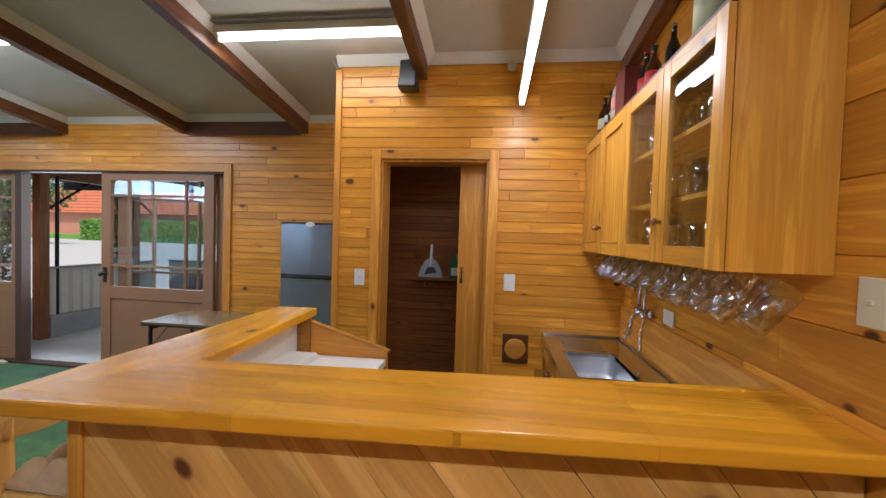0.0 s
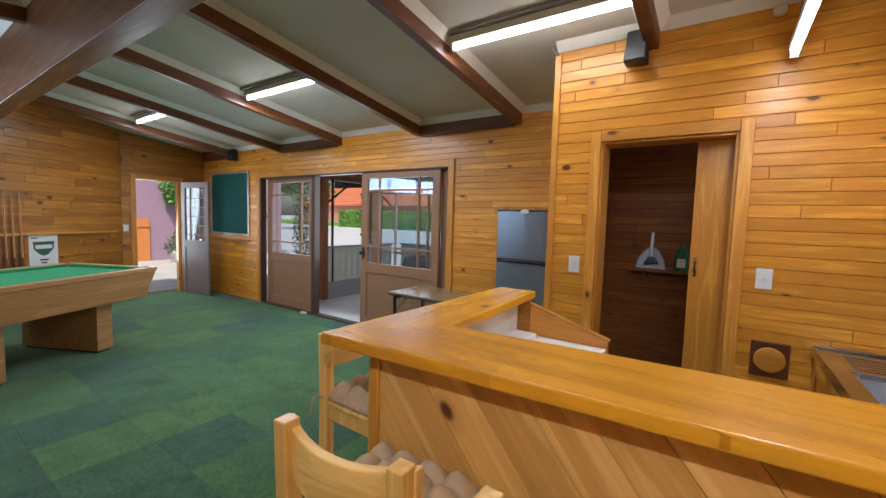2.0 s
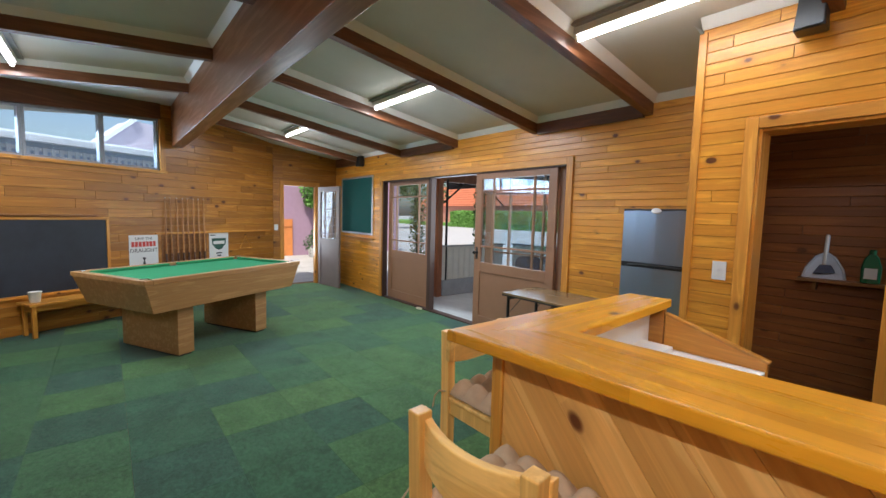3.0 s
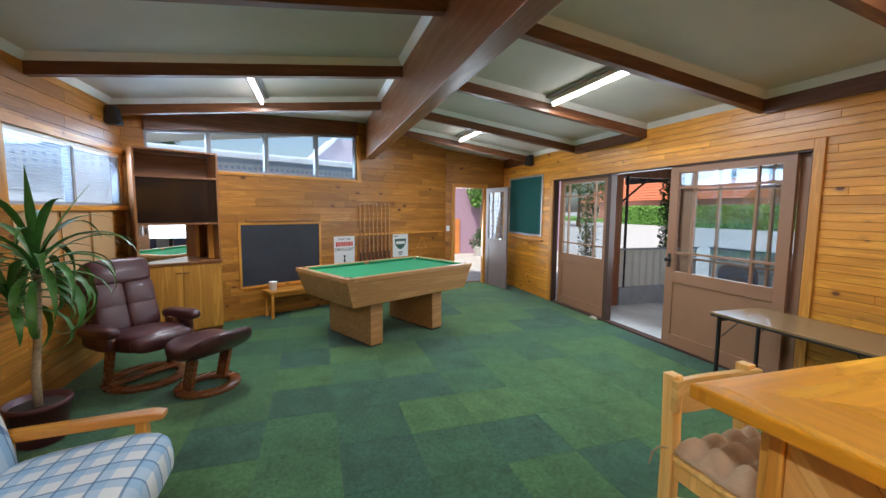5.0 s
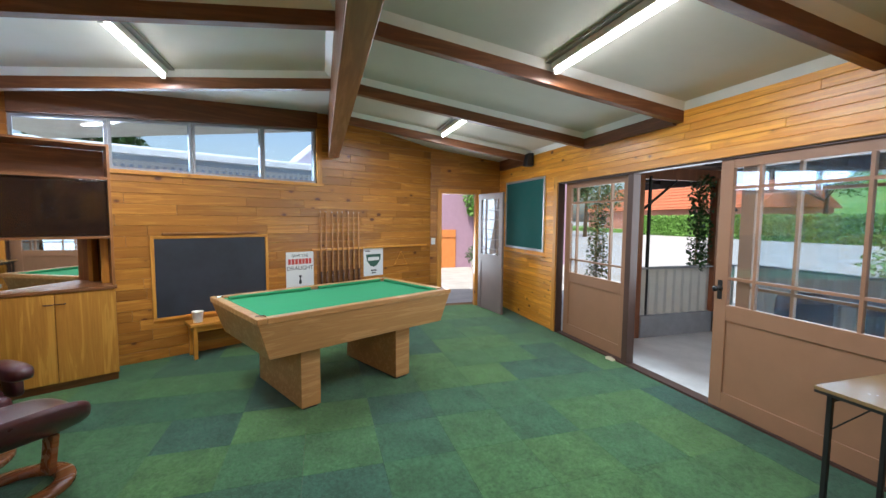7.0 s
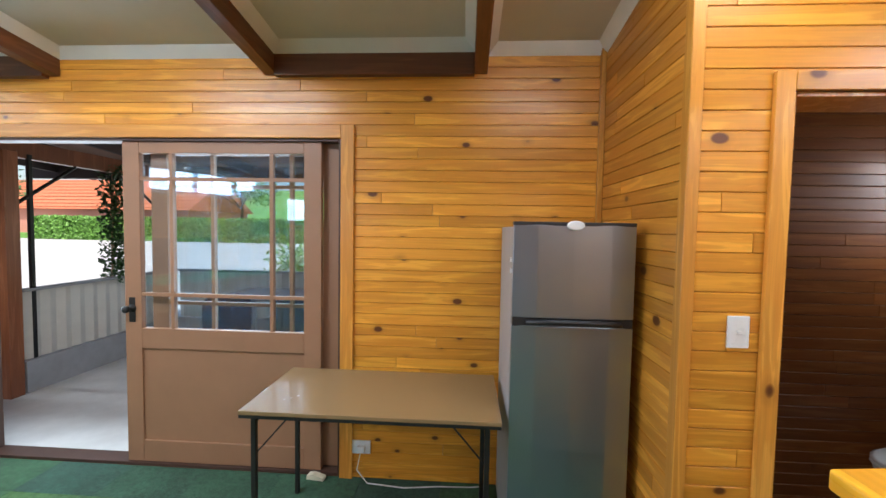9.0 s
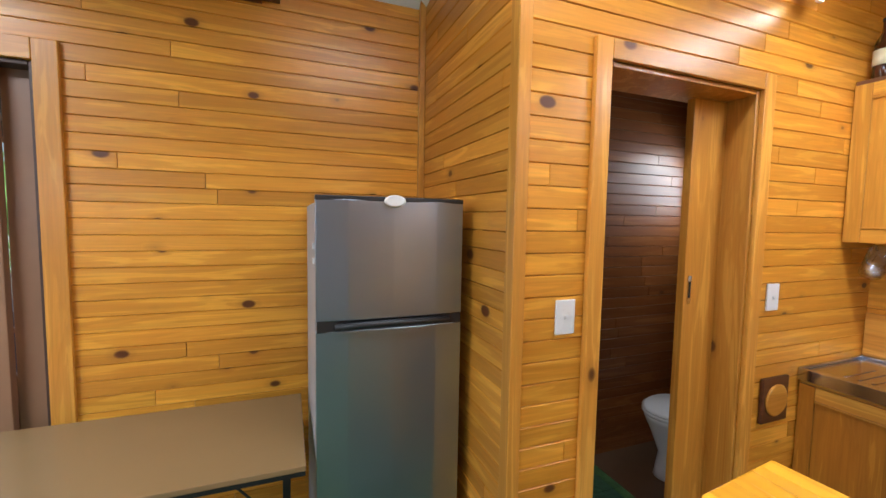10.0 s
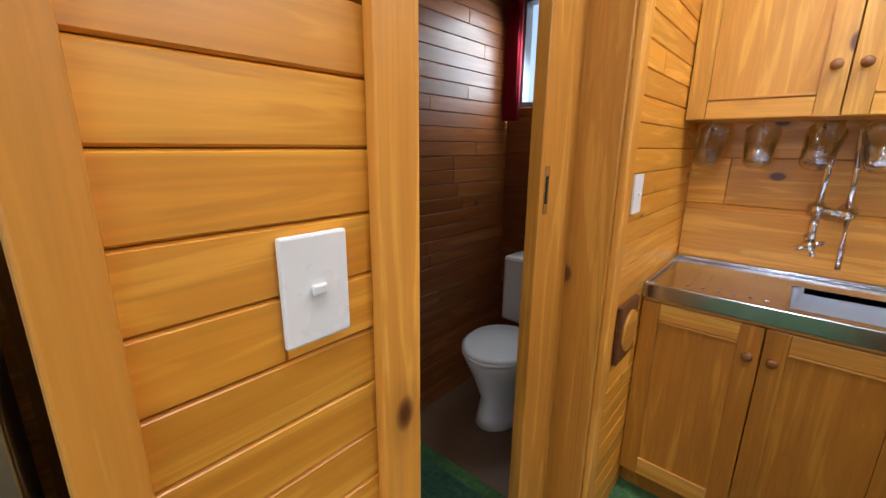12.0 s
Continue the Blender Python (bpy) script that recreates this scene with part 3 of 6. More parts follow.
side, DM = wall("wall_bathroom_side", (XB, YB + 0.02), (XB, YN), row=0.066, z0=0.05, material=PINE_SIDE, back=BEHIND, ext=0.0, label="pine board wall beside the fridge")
# Where the north and east walls change to the shade-toned bathroom boards.
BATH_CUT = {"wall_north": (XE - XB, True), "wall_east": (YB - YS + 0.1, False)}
tagged(part("bathroom_floor", box(1.18, XE - 0.001, YB + 0.181, YN - 0.001, -0.004, 0.003), BATH_FLOOR, None, "dark brown vinyl bathroom floor"), kind="structure")

bm = box(-7.6, 2.4, -2.6, 4.02, -0.12, -0.008)
floor = tagged(part("floor", bm, BEHIND, None, "floor laid with green carpet tiles"), kind="structure")

# Runs on past the south and east walls as unseen eaves, blocking the sun.
bm = bmesh.new()
for y0, y1 in ((-3.0, RIDGE_Y), (RIDGE_Y, 4.06)):
    prism([(y0, roof(0, y0)), (y1, roof(0, y1)), (y1, roof(0, y1) + 0.1), (y0, roof(0, y0) + 0.1)], -7.6, 2.85, "x", bm=bm)
tagged(part("ceiling", bm, CEIL, None, "off-white sloping ceiling boards between the rafters, with added sun-blocking eaves outside"), kind="structure")

# rafters, blocking, cornices and ridge
RAFT = (-6.11, -4.72, -3.32, -1.92, -0.65, 0.68, 2.04)
for x in RAFT:
    for north_side in (True, False):
        ya, yb = (RIDGE_Y + 0.074, YN if x < 0 else YB) if north_side else (RIDGE_Y - 0.069, YS)
        if not north_side and x < -6:
            continue
        bm = prism([(ya, roof(0, ya) - RAFTER_D), (yb, roof(0, yb) - RAFTER_D), (yb, roof(0, yb)), (ya, roof(0, ya))], x - 0.075, x, "x", 0.003)
        tagged(part("rafter", bm, BEAM, None, "dark-stained timber rafter under the sloping ceiling"), category="beam", group="ceiling rafters")
for x0, x1 in ((-1.92, -0.725), (-4.72, -3.395), (-7.2, -6.185)):
    bm = box(x0 + 0.001, x1 - 0.001, YN - 0.045, YN - 0.001, 2.475, roof(0, YN))
    tagged(part("blocking", bm, BEAM_X, None, "dark-stained timber blocking between two rafters"), category="beam", group="ceiling blocking")
RIDGE_B = 2.455
bm = box(-6.45, XE, RIDGE_Y - 0.07, RIDGE_Y + 0.075, RIDGE_B, RIDGE_TOP + 0.01, 0.004)
tagged(part("ridge_beam", bm, RIDGE_WOOD, None, "deep stained timber ridge beam across the room"), category="beam")


def cornice(x0, x1, ya, yb, xe=None, ends=(0, 1)):
    """A white scotia round one ceiling bay."""
    w = 0.055
    bm = bmesh.new()
    for a, b in ((x0, x0 + w), (x1 - w, x1)):
        s0, s1 = (w, 0.0) if a == x0 else (0.0, w)
        for i in range(1):
            pa = [(a, ya, roof(0, ya) - s0), (b, ya, roof(0, ya) - s1), (b, ya, roof(0, ya)), (a, ya, roof(0, ya))]
            pb = [(p[0], yb, p[2] - roof(0, ya) + roof(0, yb)) for p in pa]
            va, vb = [bm.verts.new(p) for p in pa], [bm.verts.new(p) for p in pb]
            bm.faces.new((va[0], va[1], vb[1], vb[0]))
            bm.faces.new((va[0], va[3], vb[3], vb[0]))
            bm.faces.new((va[1], va[2], vb[2], vb[1]))
    for e_, (y, sgn) in enumerate(((ya, 1 if yb > ya else -1), (yb, -1 if yb > ya else 1))):
        if e_ not in ends:
            continue
        if e_ == 1 and xe is not None:
            x0 = xe
        v = [bm.verts.new(p) for p in ((x0, y, roof(0, y) - w), (x1, y, roof(0, y) - w), (x1, y + sgn * w, roof(0, y + sgn * w)), (x0, y + sgn * w, roof(0, y + sgn * w)))]
        bm.faces.new(v)
    bmesh.ops.recalc_face_normals(bm, faces=bm.faces[:])
    tagged(part("cornice", bm, WHITE, None, "white cornice round a ceiling bay"), kind="structure")


for x0, x1 in zip((-7.2,) + RAFT, tuple(r - 0.075 for r in RAFT)):
    if x0 < -6.5:
        continue
    yb = YN if x1 < 0 else (YB if x0 > 0.1 else YB)
    cornice(x0 + 0.001, x1 - 0.001, RIDGE_Y + 0.076, yb - (0.046 if x0 in (-1.92, -4.72) else 0.001), XB if x0 < 0 < x1 else None)
    if x0 > -6:
        cornice(x0 + 0.001, x1 - 0.001, RIDGE_Y - 0.071, YS + 0.001)
cornice(-0.649, XB - 0.001, YB, YN - 0.001, None, (1,))


def trim(x0, x1, y0, y1, z0, z1, material, m=None, parent=None, name="trim"):
    ob = part(name, box(x0, x1, y0, y1, z0, z1, 0.003), material, parent, "", m)
    return ob if parent else tagged(ob, "varnished pine trim", kind="structure")


# casings; the walls' own frames have x along the wall and y into the room
def casing(m, u0, u1, z1, w=0.085, proud=0.02, depth=0.1, jamb=PINE_Z, mz=PINE_Z, mx=PINE_X, sill=False):
    trim(u0 - w, u0, 0.001, proud, 0, z1 + w, mz, m)
    trim(u1, u1 + w, 0.001, proud, 0, z1 + w, mz, m)
    trim(u0 + 0.001, u1 - 0.001, 0.001, proud - 0.001, z1, z1 + w, mx, m)
    trim(u0, u0 + 0.018, -depth, 0.0, 0, z1 - 0.001, jamb, m)
    trim(u1 - 0.018, u1, -depth, 0.0, 0, z1 - 0.001, jamb, m)
    trim(u0 + 0.019, u1 - 0.019, -depth, 0.0, z1 - 0.018, z1, jamb, m)


casing(NM, XE + 1.52, XE + 5.33, 2.11, jamb=DOOR_DARK, w=0.08)
casing(HM, 0.45, 1.13, 2.06, w=0.07)
casing(BM, XE - 1.13, XE - 0.365, 2.07, depth=0.19, w=0.065)
trim(-0.045, 0.0, -0.01, 0.012, 0, 2.7, PINE_Z, Matrix.Translation((XB + 0.033, YB - 0.004, 0)))
trim(-0.012, 0.0, 0.0, 0.05, 0, 2.7, PINE_Z, Matrix.Translation((XB - 0.001, YB - 0.012, 0)))
trim(-0.03, -0.001, -0.03, -0.001, 0, 2.64, PINE_Z, Matrix.Translation((XB, YN, 0)))
for u0, u1 in ((0.0, 2.1),):
    trim(0.12, 2.25, 0.001, 0.03, 1.125, 1.155, PINE_X, WM)
for nm, mm, L in (("west", WM, WEST_L),):
    trim(2.05, 5.2, 0.001, 0.03, 2.035, 2.079, PINE_X, mm)
    trim(2.07, 2.149, 0.001, 0.02, 2.08, 2.83, PINE_Z, mm)


def window(name, m, u0, u1, z0, z1, z1b, label, depth=0.1, mat_=None, opener=False):
    """A painted window; its head may slope from z1 to z1b."""
    w = thing(name, label, "window", m, kind="structure")
    f, mt = 0.028, mat_ or WIN_PAINT
    sl = (z1b - z1) / (u1 - u0)
    part("window_frame", prism([(u0, z0), (u0 + f, z0), (u0 + f, z1 + sl * f), (u0, z1)], -depth + 0.02, -0.015, "y"), mt, w)
    part("window_frame", prism([(u1 - f, z0), (u1, z0), (u1, z1b), (u1 - f, z1b - sl * f)], -depth + 0.02, -0.015, "y"), mt, w)
    part("window_frame", box(u0 + f, u1 - f, -depth + 0.02, -0.015, z0, z0 + f), mt, w)
    part("window_frame", prism([(u0 + f, z1 + sl * f - f), (u1 - f, z1b - sl * f - f), (u1 - f, z1b - sl * f), (u0 + f, z1 + sl * f)], -depth + 0.02, -0.015, "y"), mt, w)
    g = part("pane", prism([(u0 + f, z0 + f), (u1 - f, z0 + f), (u1 - f, z1b - sl * f - f), (u0 + f, z1 + sl * f - f)], -0.06, -0.055, "y"), GLASS, w, "clear window glass")
    g.visible_shadow = False
    return w


def head(u):
    p = WM @ Vector((u, 0, 0))
    return roof(p.x, p.y) - 0.22 - 0.017 * (u - 2.15)


WEST_WIN = ((2.15, 2.87), (2.87, 3.65), (3.65, 4.40), (4.40, 5.10))
for i, (u0, u1) in enumerate(WEST_WIN):
    window("window_%d" % (i + 1), WM, u0 + 0.002, u1 - 0.002, 2.081, head(u0), head(u1), "high grey-framed window under the sloping ceiling")
for i, (u0, u1) in enumerate(((0.06, 1.0), (1.0, 1.93))):
    window("window_%d" % (i + 5), SM, u0 + 0.002, u1 - 0.002, 1.60, 2.19, 2.19, "wide window behind a white venetian blind")
window("window_7", EM, 5.572, 6.028, 1.571, 2.119, 2.119, "small bathroom window")
bm = prism([(2.15, head(2.15) + 0.002), (5.10, head(5.10) + 0.002), (5.10, roof(0, -1.95) + 0.01), (2.15, roof(0, 0.69) + 0.01)], -0.09, 0.05, "y")
tagged(part("window_head_beam", bm, BEAM_X, None, "dark-stained sloping beam over the high windows", WM), category="beam")
trim(-0.02, 2.03, 0.001, 0.025, 2.191, 2.26, PINE_X, SM)
trim(1.94, 2.03, 0.001, 0.024, 1.60, 2.190, PINE_Z, SM)
trim(0.0, 2.06, 0.001, 0.045, 1.55, 1.599, PINE_X, SM)

# ---- doors ----
def leaf(name, w, h, label, m, cols, zs, handle_u=None):
    d = thing(name, label, "door", m)
    t = 0.11
    part("stile", box(0, t, 0, 0.04, 0, h, 0.003), DOOR_PAINT, d)
    part("stile", box(w - t, w, 0, 0.04, 0, h, 0.003), DOOR_PAINT, d)
    part("top_rail", box(t, w - t, 0.001, 0.039, zs[-1], h, 0.003), DOOR_PAINT, d)
    part("lock_rail", box(t, w - t, 0.001, 0.039, zs[0] - 0.13, zs[0], 0.003), DOOR_PAINT, d)
    part("bottom_rail", box(t, w - t, 0.001, 0.039, 0, 0.14, 0.003), DOOR_PAINT, d)
    part("lower_panel", box(t, w - t, 0.014, 0.026, 0.14, zs[0] - 0.13), DOOR_PAINT, d)
    for x in cols:
        part("glazing_bar", box(x - 0.011, x + 0.011, 0.004, 0.036, zs[0], zs[-1]), DOOR_PAINT, d)
    for z in zs[1:-1]:
        part("glazing_bar", box(t, w - t, 0.006, 0.034, z - 0.011, z + 0.011), DOOR_PAINT, d)
    xs = [t, *cols, w - t]
    for a, b in zip(xs, xs[1:]):
        for c, e in zip(zs, zs[1:]):
            g = part("pane", box(a + 0.008, b - 0.008, 0.018, 0.021, c + 0.008, e - 0.008), DOOR_GLASS, d, "clear pane")
            g.visible_shadow = False
    if handle_u is not None:
        k = part("handle", lathe([(0.026, 0), (0.026, 0.006), (0.01, 0.012), (0.01, 0.035), (0.022, 0.045), (0.024, 0.06), (0.012, 0.07)], 14), BLACK_METAL, d, "dark round handle", pose(handle_u, 0, zs[0] + 0.13, 90), smooth=True)
        part("handle_plate", box(handle_u - 0.02, handle_u + 0.02, -0.004, -0.001, zs[0] + 0.04, zs[0] + 0.2), BLACK_METAL, d, "dark handle plate")
    return d


leaf("door_1", 1.22, 2.085, "brown glazed sliding door leaf beside the green board wall", pose(-5.24, YN + 0.075, 0.02), (0.242, 0.90), (0.86, 1.04, 1.80, 2.0))
leaf("door_2", 1.29, 2.085, "brown glazed sliding door leaf half across the opening", pose(-2.943, YN + 0.02, 0.02), (0.317, 0.97), (0.88, 1.10, 1.84, 2.0), 0.05)
ob = part("door_post", box(-4.01, -3.93, YN + 0.02, YN + 0.115, 0, 2.10, 0.003), DOOR_DARK, None, "dark post of the sliding doors")
tagged(ob, kind="structure")
leaf("door_4", 1.25, 2.085, "brown glazed sliding door leaf parked behind the other leaf", pose(-2.80, YN + 0.075, 0.02), (0.41, 0.93), (0.86, 1.04, 1.80, 2.0))
tagged(part("door_track", box(-5.28, -1.54, YN + 0.005, YN + 0.12, 0.0, 0.018), DOOR_DARK, None, "dark floor track of the sliding doors"), kind="structure")

# hall door, open into the room
d3 = thing("door_3", "brown glazed outer door standing open against the green board", "door", pose(-7.17, 3.47, 0.01, 0, 0, 9))
part("stile", box(0, 0.10, 0, 0.04, 0, 2.03, 0.003), DOOR_GREY, d3)
part("stile", box(0.66, 0.76, 0, 0.04, 0, 2.03, 0.003), DOOR_GREY, d3)
part("top_rail", box(0.10, 0.66, 0.001, 0.039, 1.93, 2.03), DOOR_GREY, d3)
part("lock_rail", box(0.10, 0.66, 0.001, 0.039, 0.85, 0.98), DOOR_GREY, d3)
part("lower_panel", box(0.10, 0.66, 0.012, 0.028, 0.0, 0.85), DOOR_GREY, d3)
for x in (0.24, 0.52):
    part("glazing_bar", box(x - 0.01, x + 0.01, 0.006, 0.034, 0.98, 1.93), DOOR_GREY, d3)
for i in range(5):
    z = 1.08 + i * 0.165
    part("glazing_bar", box(0.10, 0.66, 0.008, 0.032, z - 0.008, z + 0.008), DOOR_GREY, d3)
g = part("pane", box(0.10, 0.66, 0.019, 0.021, 0.98, 1.93), DOOR_GLASS, d3, "clear pane")
g.visible_shadow = False
part("door_handle", tube([(0.70, 0, 1.0), (0.70, -0.05, 1.0), (0.61, -0.055, 1.0)], 0.009), CHROME, d3, "chrome lever handle", smooth=True)

# pocket door
pd = thing("bathroom_door", "plain varnished pine sliding door, mostly in its pocket", "door", pose(0.922, 3.10, 0.01))
part("panel", box(0, 0.26, 0, 0.036, 0, 2.04, 0.003), PINE_Z, pd)
part("finger_pull", box(0.018, 0.04, -0.003, -0.0005, 1.19, 1.31, 0.001), CHROME, pd, "slotted chrome finger pull")
part("pull_slot", box(0.024, 0.034, -0.005, -0.0032, 1.215, 1.285, 0.001), BLACK_METAL, pd)

# ---- bar ----
bar = thing("bar_counter", "L-shaped varnished pine bar counter with a diagonal board front", "bar counter")
C0, C1, C2, C3 = (-0.05, 0.99), (XE - 0.002, 1.105), (XE - 0.002, 1.50), (0.25, 1.37)
E0, E1 = (-0.02, 2.32), (0.20, 2.345)
for nm, poly, mt in (("front_top", [C0, C1, C2, C3], BAR_TOP), ("side_top", [C0, C3, E1, E0], BAR_TOP_Y)):
    bm = prism(poly, 1.066, 1.11)
    seam = {(round(a, 3), round(b, 3)) for a, b in (C0, C3)}
    es = [e for e in bm.edges if not all((round(v.co.x, 3), round(v.co.y, 3)) in seam for v in e.verts)]
    bmesh.ops.bevel(bm, geom=es, offset=0.007, segments=3, profile=0.5, affect="EDGES")
    part(nm, bm, mt, bar)
fm, fl = wall_frame((0.10, 1.105), (XE - 0.003, 1.22))
FM = Matrix.Translation(fm.translation) @ fm.to_3x3().to_4x4()
part("front_panel", box(0.0, fl, -0.0, 0.02, 0.0, 1.064), BEHIND, bar, "", FM)
part("front_post", box(0.0, 0.035, -0.022, -0.001, 0.0, 1.065, 0.003), PINE_Z, bar, "", FM)
w = 0.14
cant = radians(52)
k = 0
x = -0.9
while x < fl + 0.2:
    p = [(x, 1.063), (x + w / math.sin(cant) - 0.002, 1.063), (x + w / math.sin(cant) - 0.002 + 1.063 / math.tan(cant), 0.0), (x + 1.063 / math.tan(cant), 0.0)]
    q = []
    for lim, sg in ((0.037, 1), (fl - 0.002, -1)):
        src, q = (q or p), []
        for i, a in enumerate(src):
            b = src[(i + 1) % len(src)]
            da, db = (a[0] - lim) * sg, (b[0] - lim) * sg
            if da >= 0:
                q.append(a)
            if (da >= 0) != (db >= 0):
                s = da / (da - db)
                q.append((a[0] + (b[0] - a[0]) * s, a[1] + (b[1] - a[1]) * s))
        if len(q) < 3:
            break
    if len(q) >= 3:
        cx, cz = sum(a[0] for a in q) / len(q), sum(a[1] for a in q) / len(q)
        r = Matrix.Rotation(cant, 4, "Y")
        bm = prism([(a[0] - cx, a[1] - cz) for a in q], -0.014, -0.0005, "y", 0.0015)
        bmesh.ops.transform(bm, matrix=r.inverted(), verts=bm.verts[:])
        part("board", bm, BAR_FRONT, bar, "", FM @ Matrix.Translation((cx, 0, cz)) @ r)
    x += w / math.sin(cant)
    k += 1
part("side_panel", box(0.10, 0.12, 1.135, 2.28, 0.0, 1.064), PINE_Y, bar)
part("end_panel", box(0.121, 0.20, 2.255, 2.285, 0.0, 1.064), PINE_DARK, bar)
part("side_post", box(0.065, 0.099, 1.11, 1.145, 0.0, 1.064, 0.003), PINE_Z, bar)
part("gusset_panel", prism([(0.205, 1.035), (0.635, 0.905), (0.635, 0.80), (0.205, 0.80)], 2.262, 2.284, "y"), PINE_X, bar)
part("gusset_cap", prism([(0.205, 1.05), (0.645, 0.917), (0.642, 0.904), (0.205, 1.036)], 2.255, 2.292, "y", 0.002), PINE_X, bar)
part("back_worktop", prism([(0.13, 1.33), (1.52, 1.46), (1.52, 1.66), (0.63, 1.62), (0.63, 2.258), (0.13, 2.258)], 0.835, 0.87, "z", 0.003), WHITE, bar, "white laminate back worktop")
part("inner_lining", box(0.1215, 0.129, 1.30, 2.254, 0.872, 1.06), WHITE, bar, "white lining board")
part("inner_shelf", box(0.131, 0.28, 1.55, 2.18, 0.872, 0.905, 0.003), WHITE, bar, "white raised shelf")


# ---- chairs at the bar ----
def cushion_mesh(w, d, h, nx=4, ny=4):
    """A tufted square cushion."""
    bm = bmesh.new()
    n = 28
    top, bot = [], []
    for j in range(n + 1):
        for i in range(n + 1):
            u, v = i / n, j / n
            edge = min(1.0, 5.5 * min(u, 1 - u, v, 1 - v))
            puff = (abs(math.sin(math.pi * u * (nx - 0.0))) * abs(math.sin(math.pi * v * ny))) ** 0.55
            z = h * math.sqrt(edge) * (0.28 + 0.72 * puff)
            wob = 0.006 * noise.noise((u * 7, v * 7, 1.0))
            top.append(bm.verts.new(((u - 0.5) * w + wob, (v - 0.5) * d + wob, z * 0.75 + 0.006)))
            bot.append(bm.verts.new(((u - 0.5) * w + wob, (v - 0.5) * d + wob, 0.004 + 0.3 * h * (1 - math.sqrt(edge)) * 0.2)))
    for j in range(n):
        for i in range(n):
            a = j * (n + 1) + i
            bm.faces.new((top[a], top[a + 1], top[a + n + 2], top[a + n + 1]))
            bm.faces.new((bot[a + n + 1], bot[a + n + 2], bot[a + 1], bot[a]))
    ring = [i for i in range(n)] + [n + j * (n + 1) for j in range(n)] + [(n + 1) * n + n - i for i in range(n)] + [(n + 1) * (n - j) for j in range(n)]
    for a, b in zip(ring, ring[1:] + ring[:1]):
        bm.faces.new((bot[a], bot[b], top[b], top[a]))
    bmesh.ops.recalc_face_normals(bm, faces=bm.faces[:])
    return bm


def bar_chair():
    """Local y runs from the back to the front of the seat; the origin is on the floor under the seat's middle."""
    c = thing("bar_chair", "tall light pine bar chair with a curved back rail", "chair", group="chairs round the bar")
    W, D, S, H = 0.41, 0.40, 0.71, 1.0
    for x in (-W / 2 + 0.024, W / 2 - 0.024):
        part("back_leg", prism([(-D / 2 - 0.01, 0), (-D / 2 + 0.045, 0), (-D / 2 + 0.045, S), (-D / 2 + 0.035, H), (-D / 2 - 0.015, H), (-D / 2 - 0.005, S)], x - 0.022, x + 0.022, "x", 0.004), CHAIR_WOOD, c)
        part("front_leg", box(x - 0.022, x + 0.022, D / 2 - 0.045, D / 2, 0, S - 0.001, 0.004), CHAIR_WOOD, c)
        part("side_rail", box(x - 0.012, x + 0.012, -D / 2 + 0.046, D / 2 - 0.046, S - 0.085, S - 0.02, 0.003), CHAIR_WOOD, c)
        part("side_stretcher", box(x - 0.011, x + 0.011, -D / 2 + 0.046, D / 2 - 0.046, 0.22, 0.255, 0.003), CHAIR_WOOD, c)
    for y, z in ((-D / 2 + 0.02, S - 0.085), (D / 2 - 0.022, S - 0.085), (D / 2 - 0.022, 0.26)):
        part("cross_rail", box(-W / 2 + 0.047, W / 2 - 0.047, y - 0.012, y + 0.012, z, z + 0.06, 0.003), CHAIR_RAIL, c)
    part("seat", box(-W / 2 + 0.002, W / 2 - 0.002, -D / 2 + 0.05, D / 2 + 0.01, S - 0.019, S, 0.004), CHAIR_RAIL, c)
    bm = bmesh.new()
    n = 12
    rows = []
    for i in range(n + 1):
        u = -1 + 2 * i / n
        y = -D / 2 + 0.03 - 0.055 * (1 - u * u)
        zt = H - 0.012 - 0.022 * (1 - u * u)
        zb = zt - 0.115 - 0.02 * (1 - u * u)
        rows.append([bm.verts.new((u * (W / 2 + 0.004), y + dy, z)) for dy, z in ((0.0, zb), (0.028, zb), (0.028, zt), (0.0, zt))])
    for a, b in zip(rows, rows[1:]):
        for q in range(4):
            bm.faces.new((a[q], a[(q + 1) % 4], b[(q + 1) % 4], b[q]))
    bm.faces.new(rows[0][::-1])
    bm.faces.new(rows[-1])
    bmesh.ops.recalc_face_normals(bm, faces=bm.faces[:])
    bmesh.ops.bevel(bm, geom=[e for e in bm.edges if len(e.link_faces) == 2 and e.calc_face_angle() > 1.0], offset=0.004, segments=2, profile=0.5, affect="EDGES")
    part("back_rail", bm, CHAIR_RAIL, c)
    return c


def seat_cushion():
    q = thing("seat_cushion", "tan tufted seat cushion tied to a pine chair", "cushion", group="cushions on the bar chairs")
    part("pad", cushion_mesh(0.39, 0.38, 0.11), CUSHION, q, smooth=True)
    for x in (-0.19, 0.19):
        part("tie", tube([(x, -0.17, 0.02), (x * 1.1, -0.2, 0.015), (x * 1.25, -0.19, 0.03), (x * 1.3, -0.21, 0.0), (x * 1.27, -0.23, -0.06)], 0.0035, 6), CUSHION, q, "knotted cloth tie")
    return q


chair0, cush0 = bar_chair(), seat_cushion()
spots = [pose(0.37, 0.885, 0, 0, 0, 4), pose(-0.13, 1.41, 0, 0, 0, -90), pose(0.93, 0.935, 0, 0, 0, 2)]
for i, m in enumerate(spots):
    (chair0 if i == 0 else copy_thing(chair0, m)).matrix_basis = m
    mc = m @ Matrix.Translation((0, 0.015, 0.7105))
    (cush0 if i == 0 else copy_thing(cush0, mc)).matrix_basis = mc

# ---- pool table ----
POOL = turn_z(27.5, -3.47, 0.30)
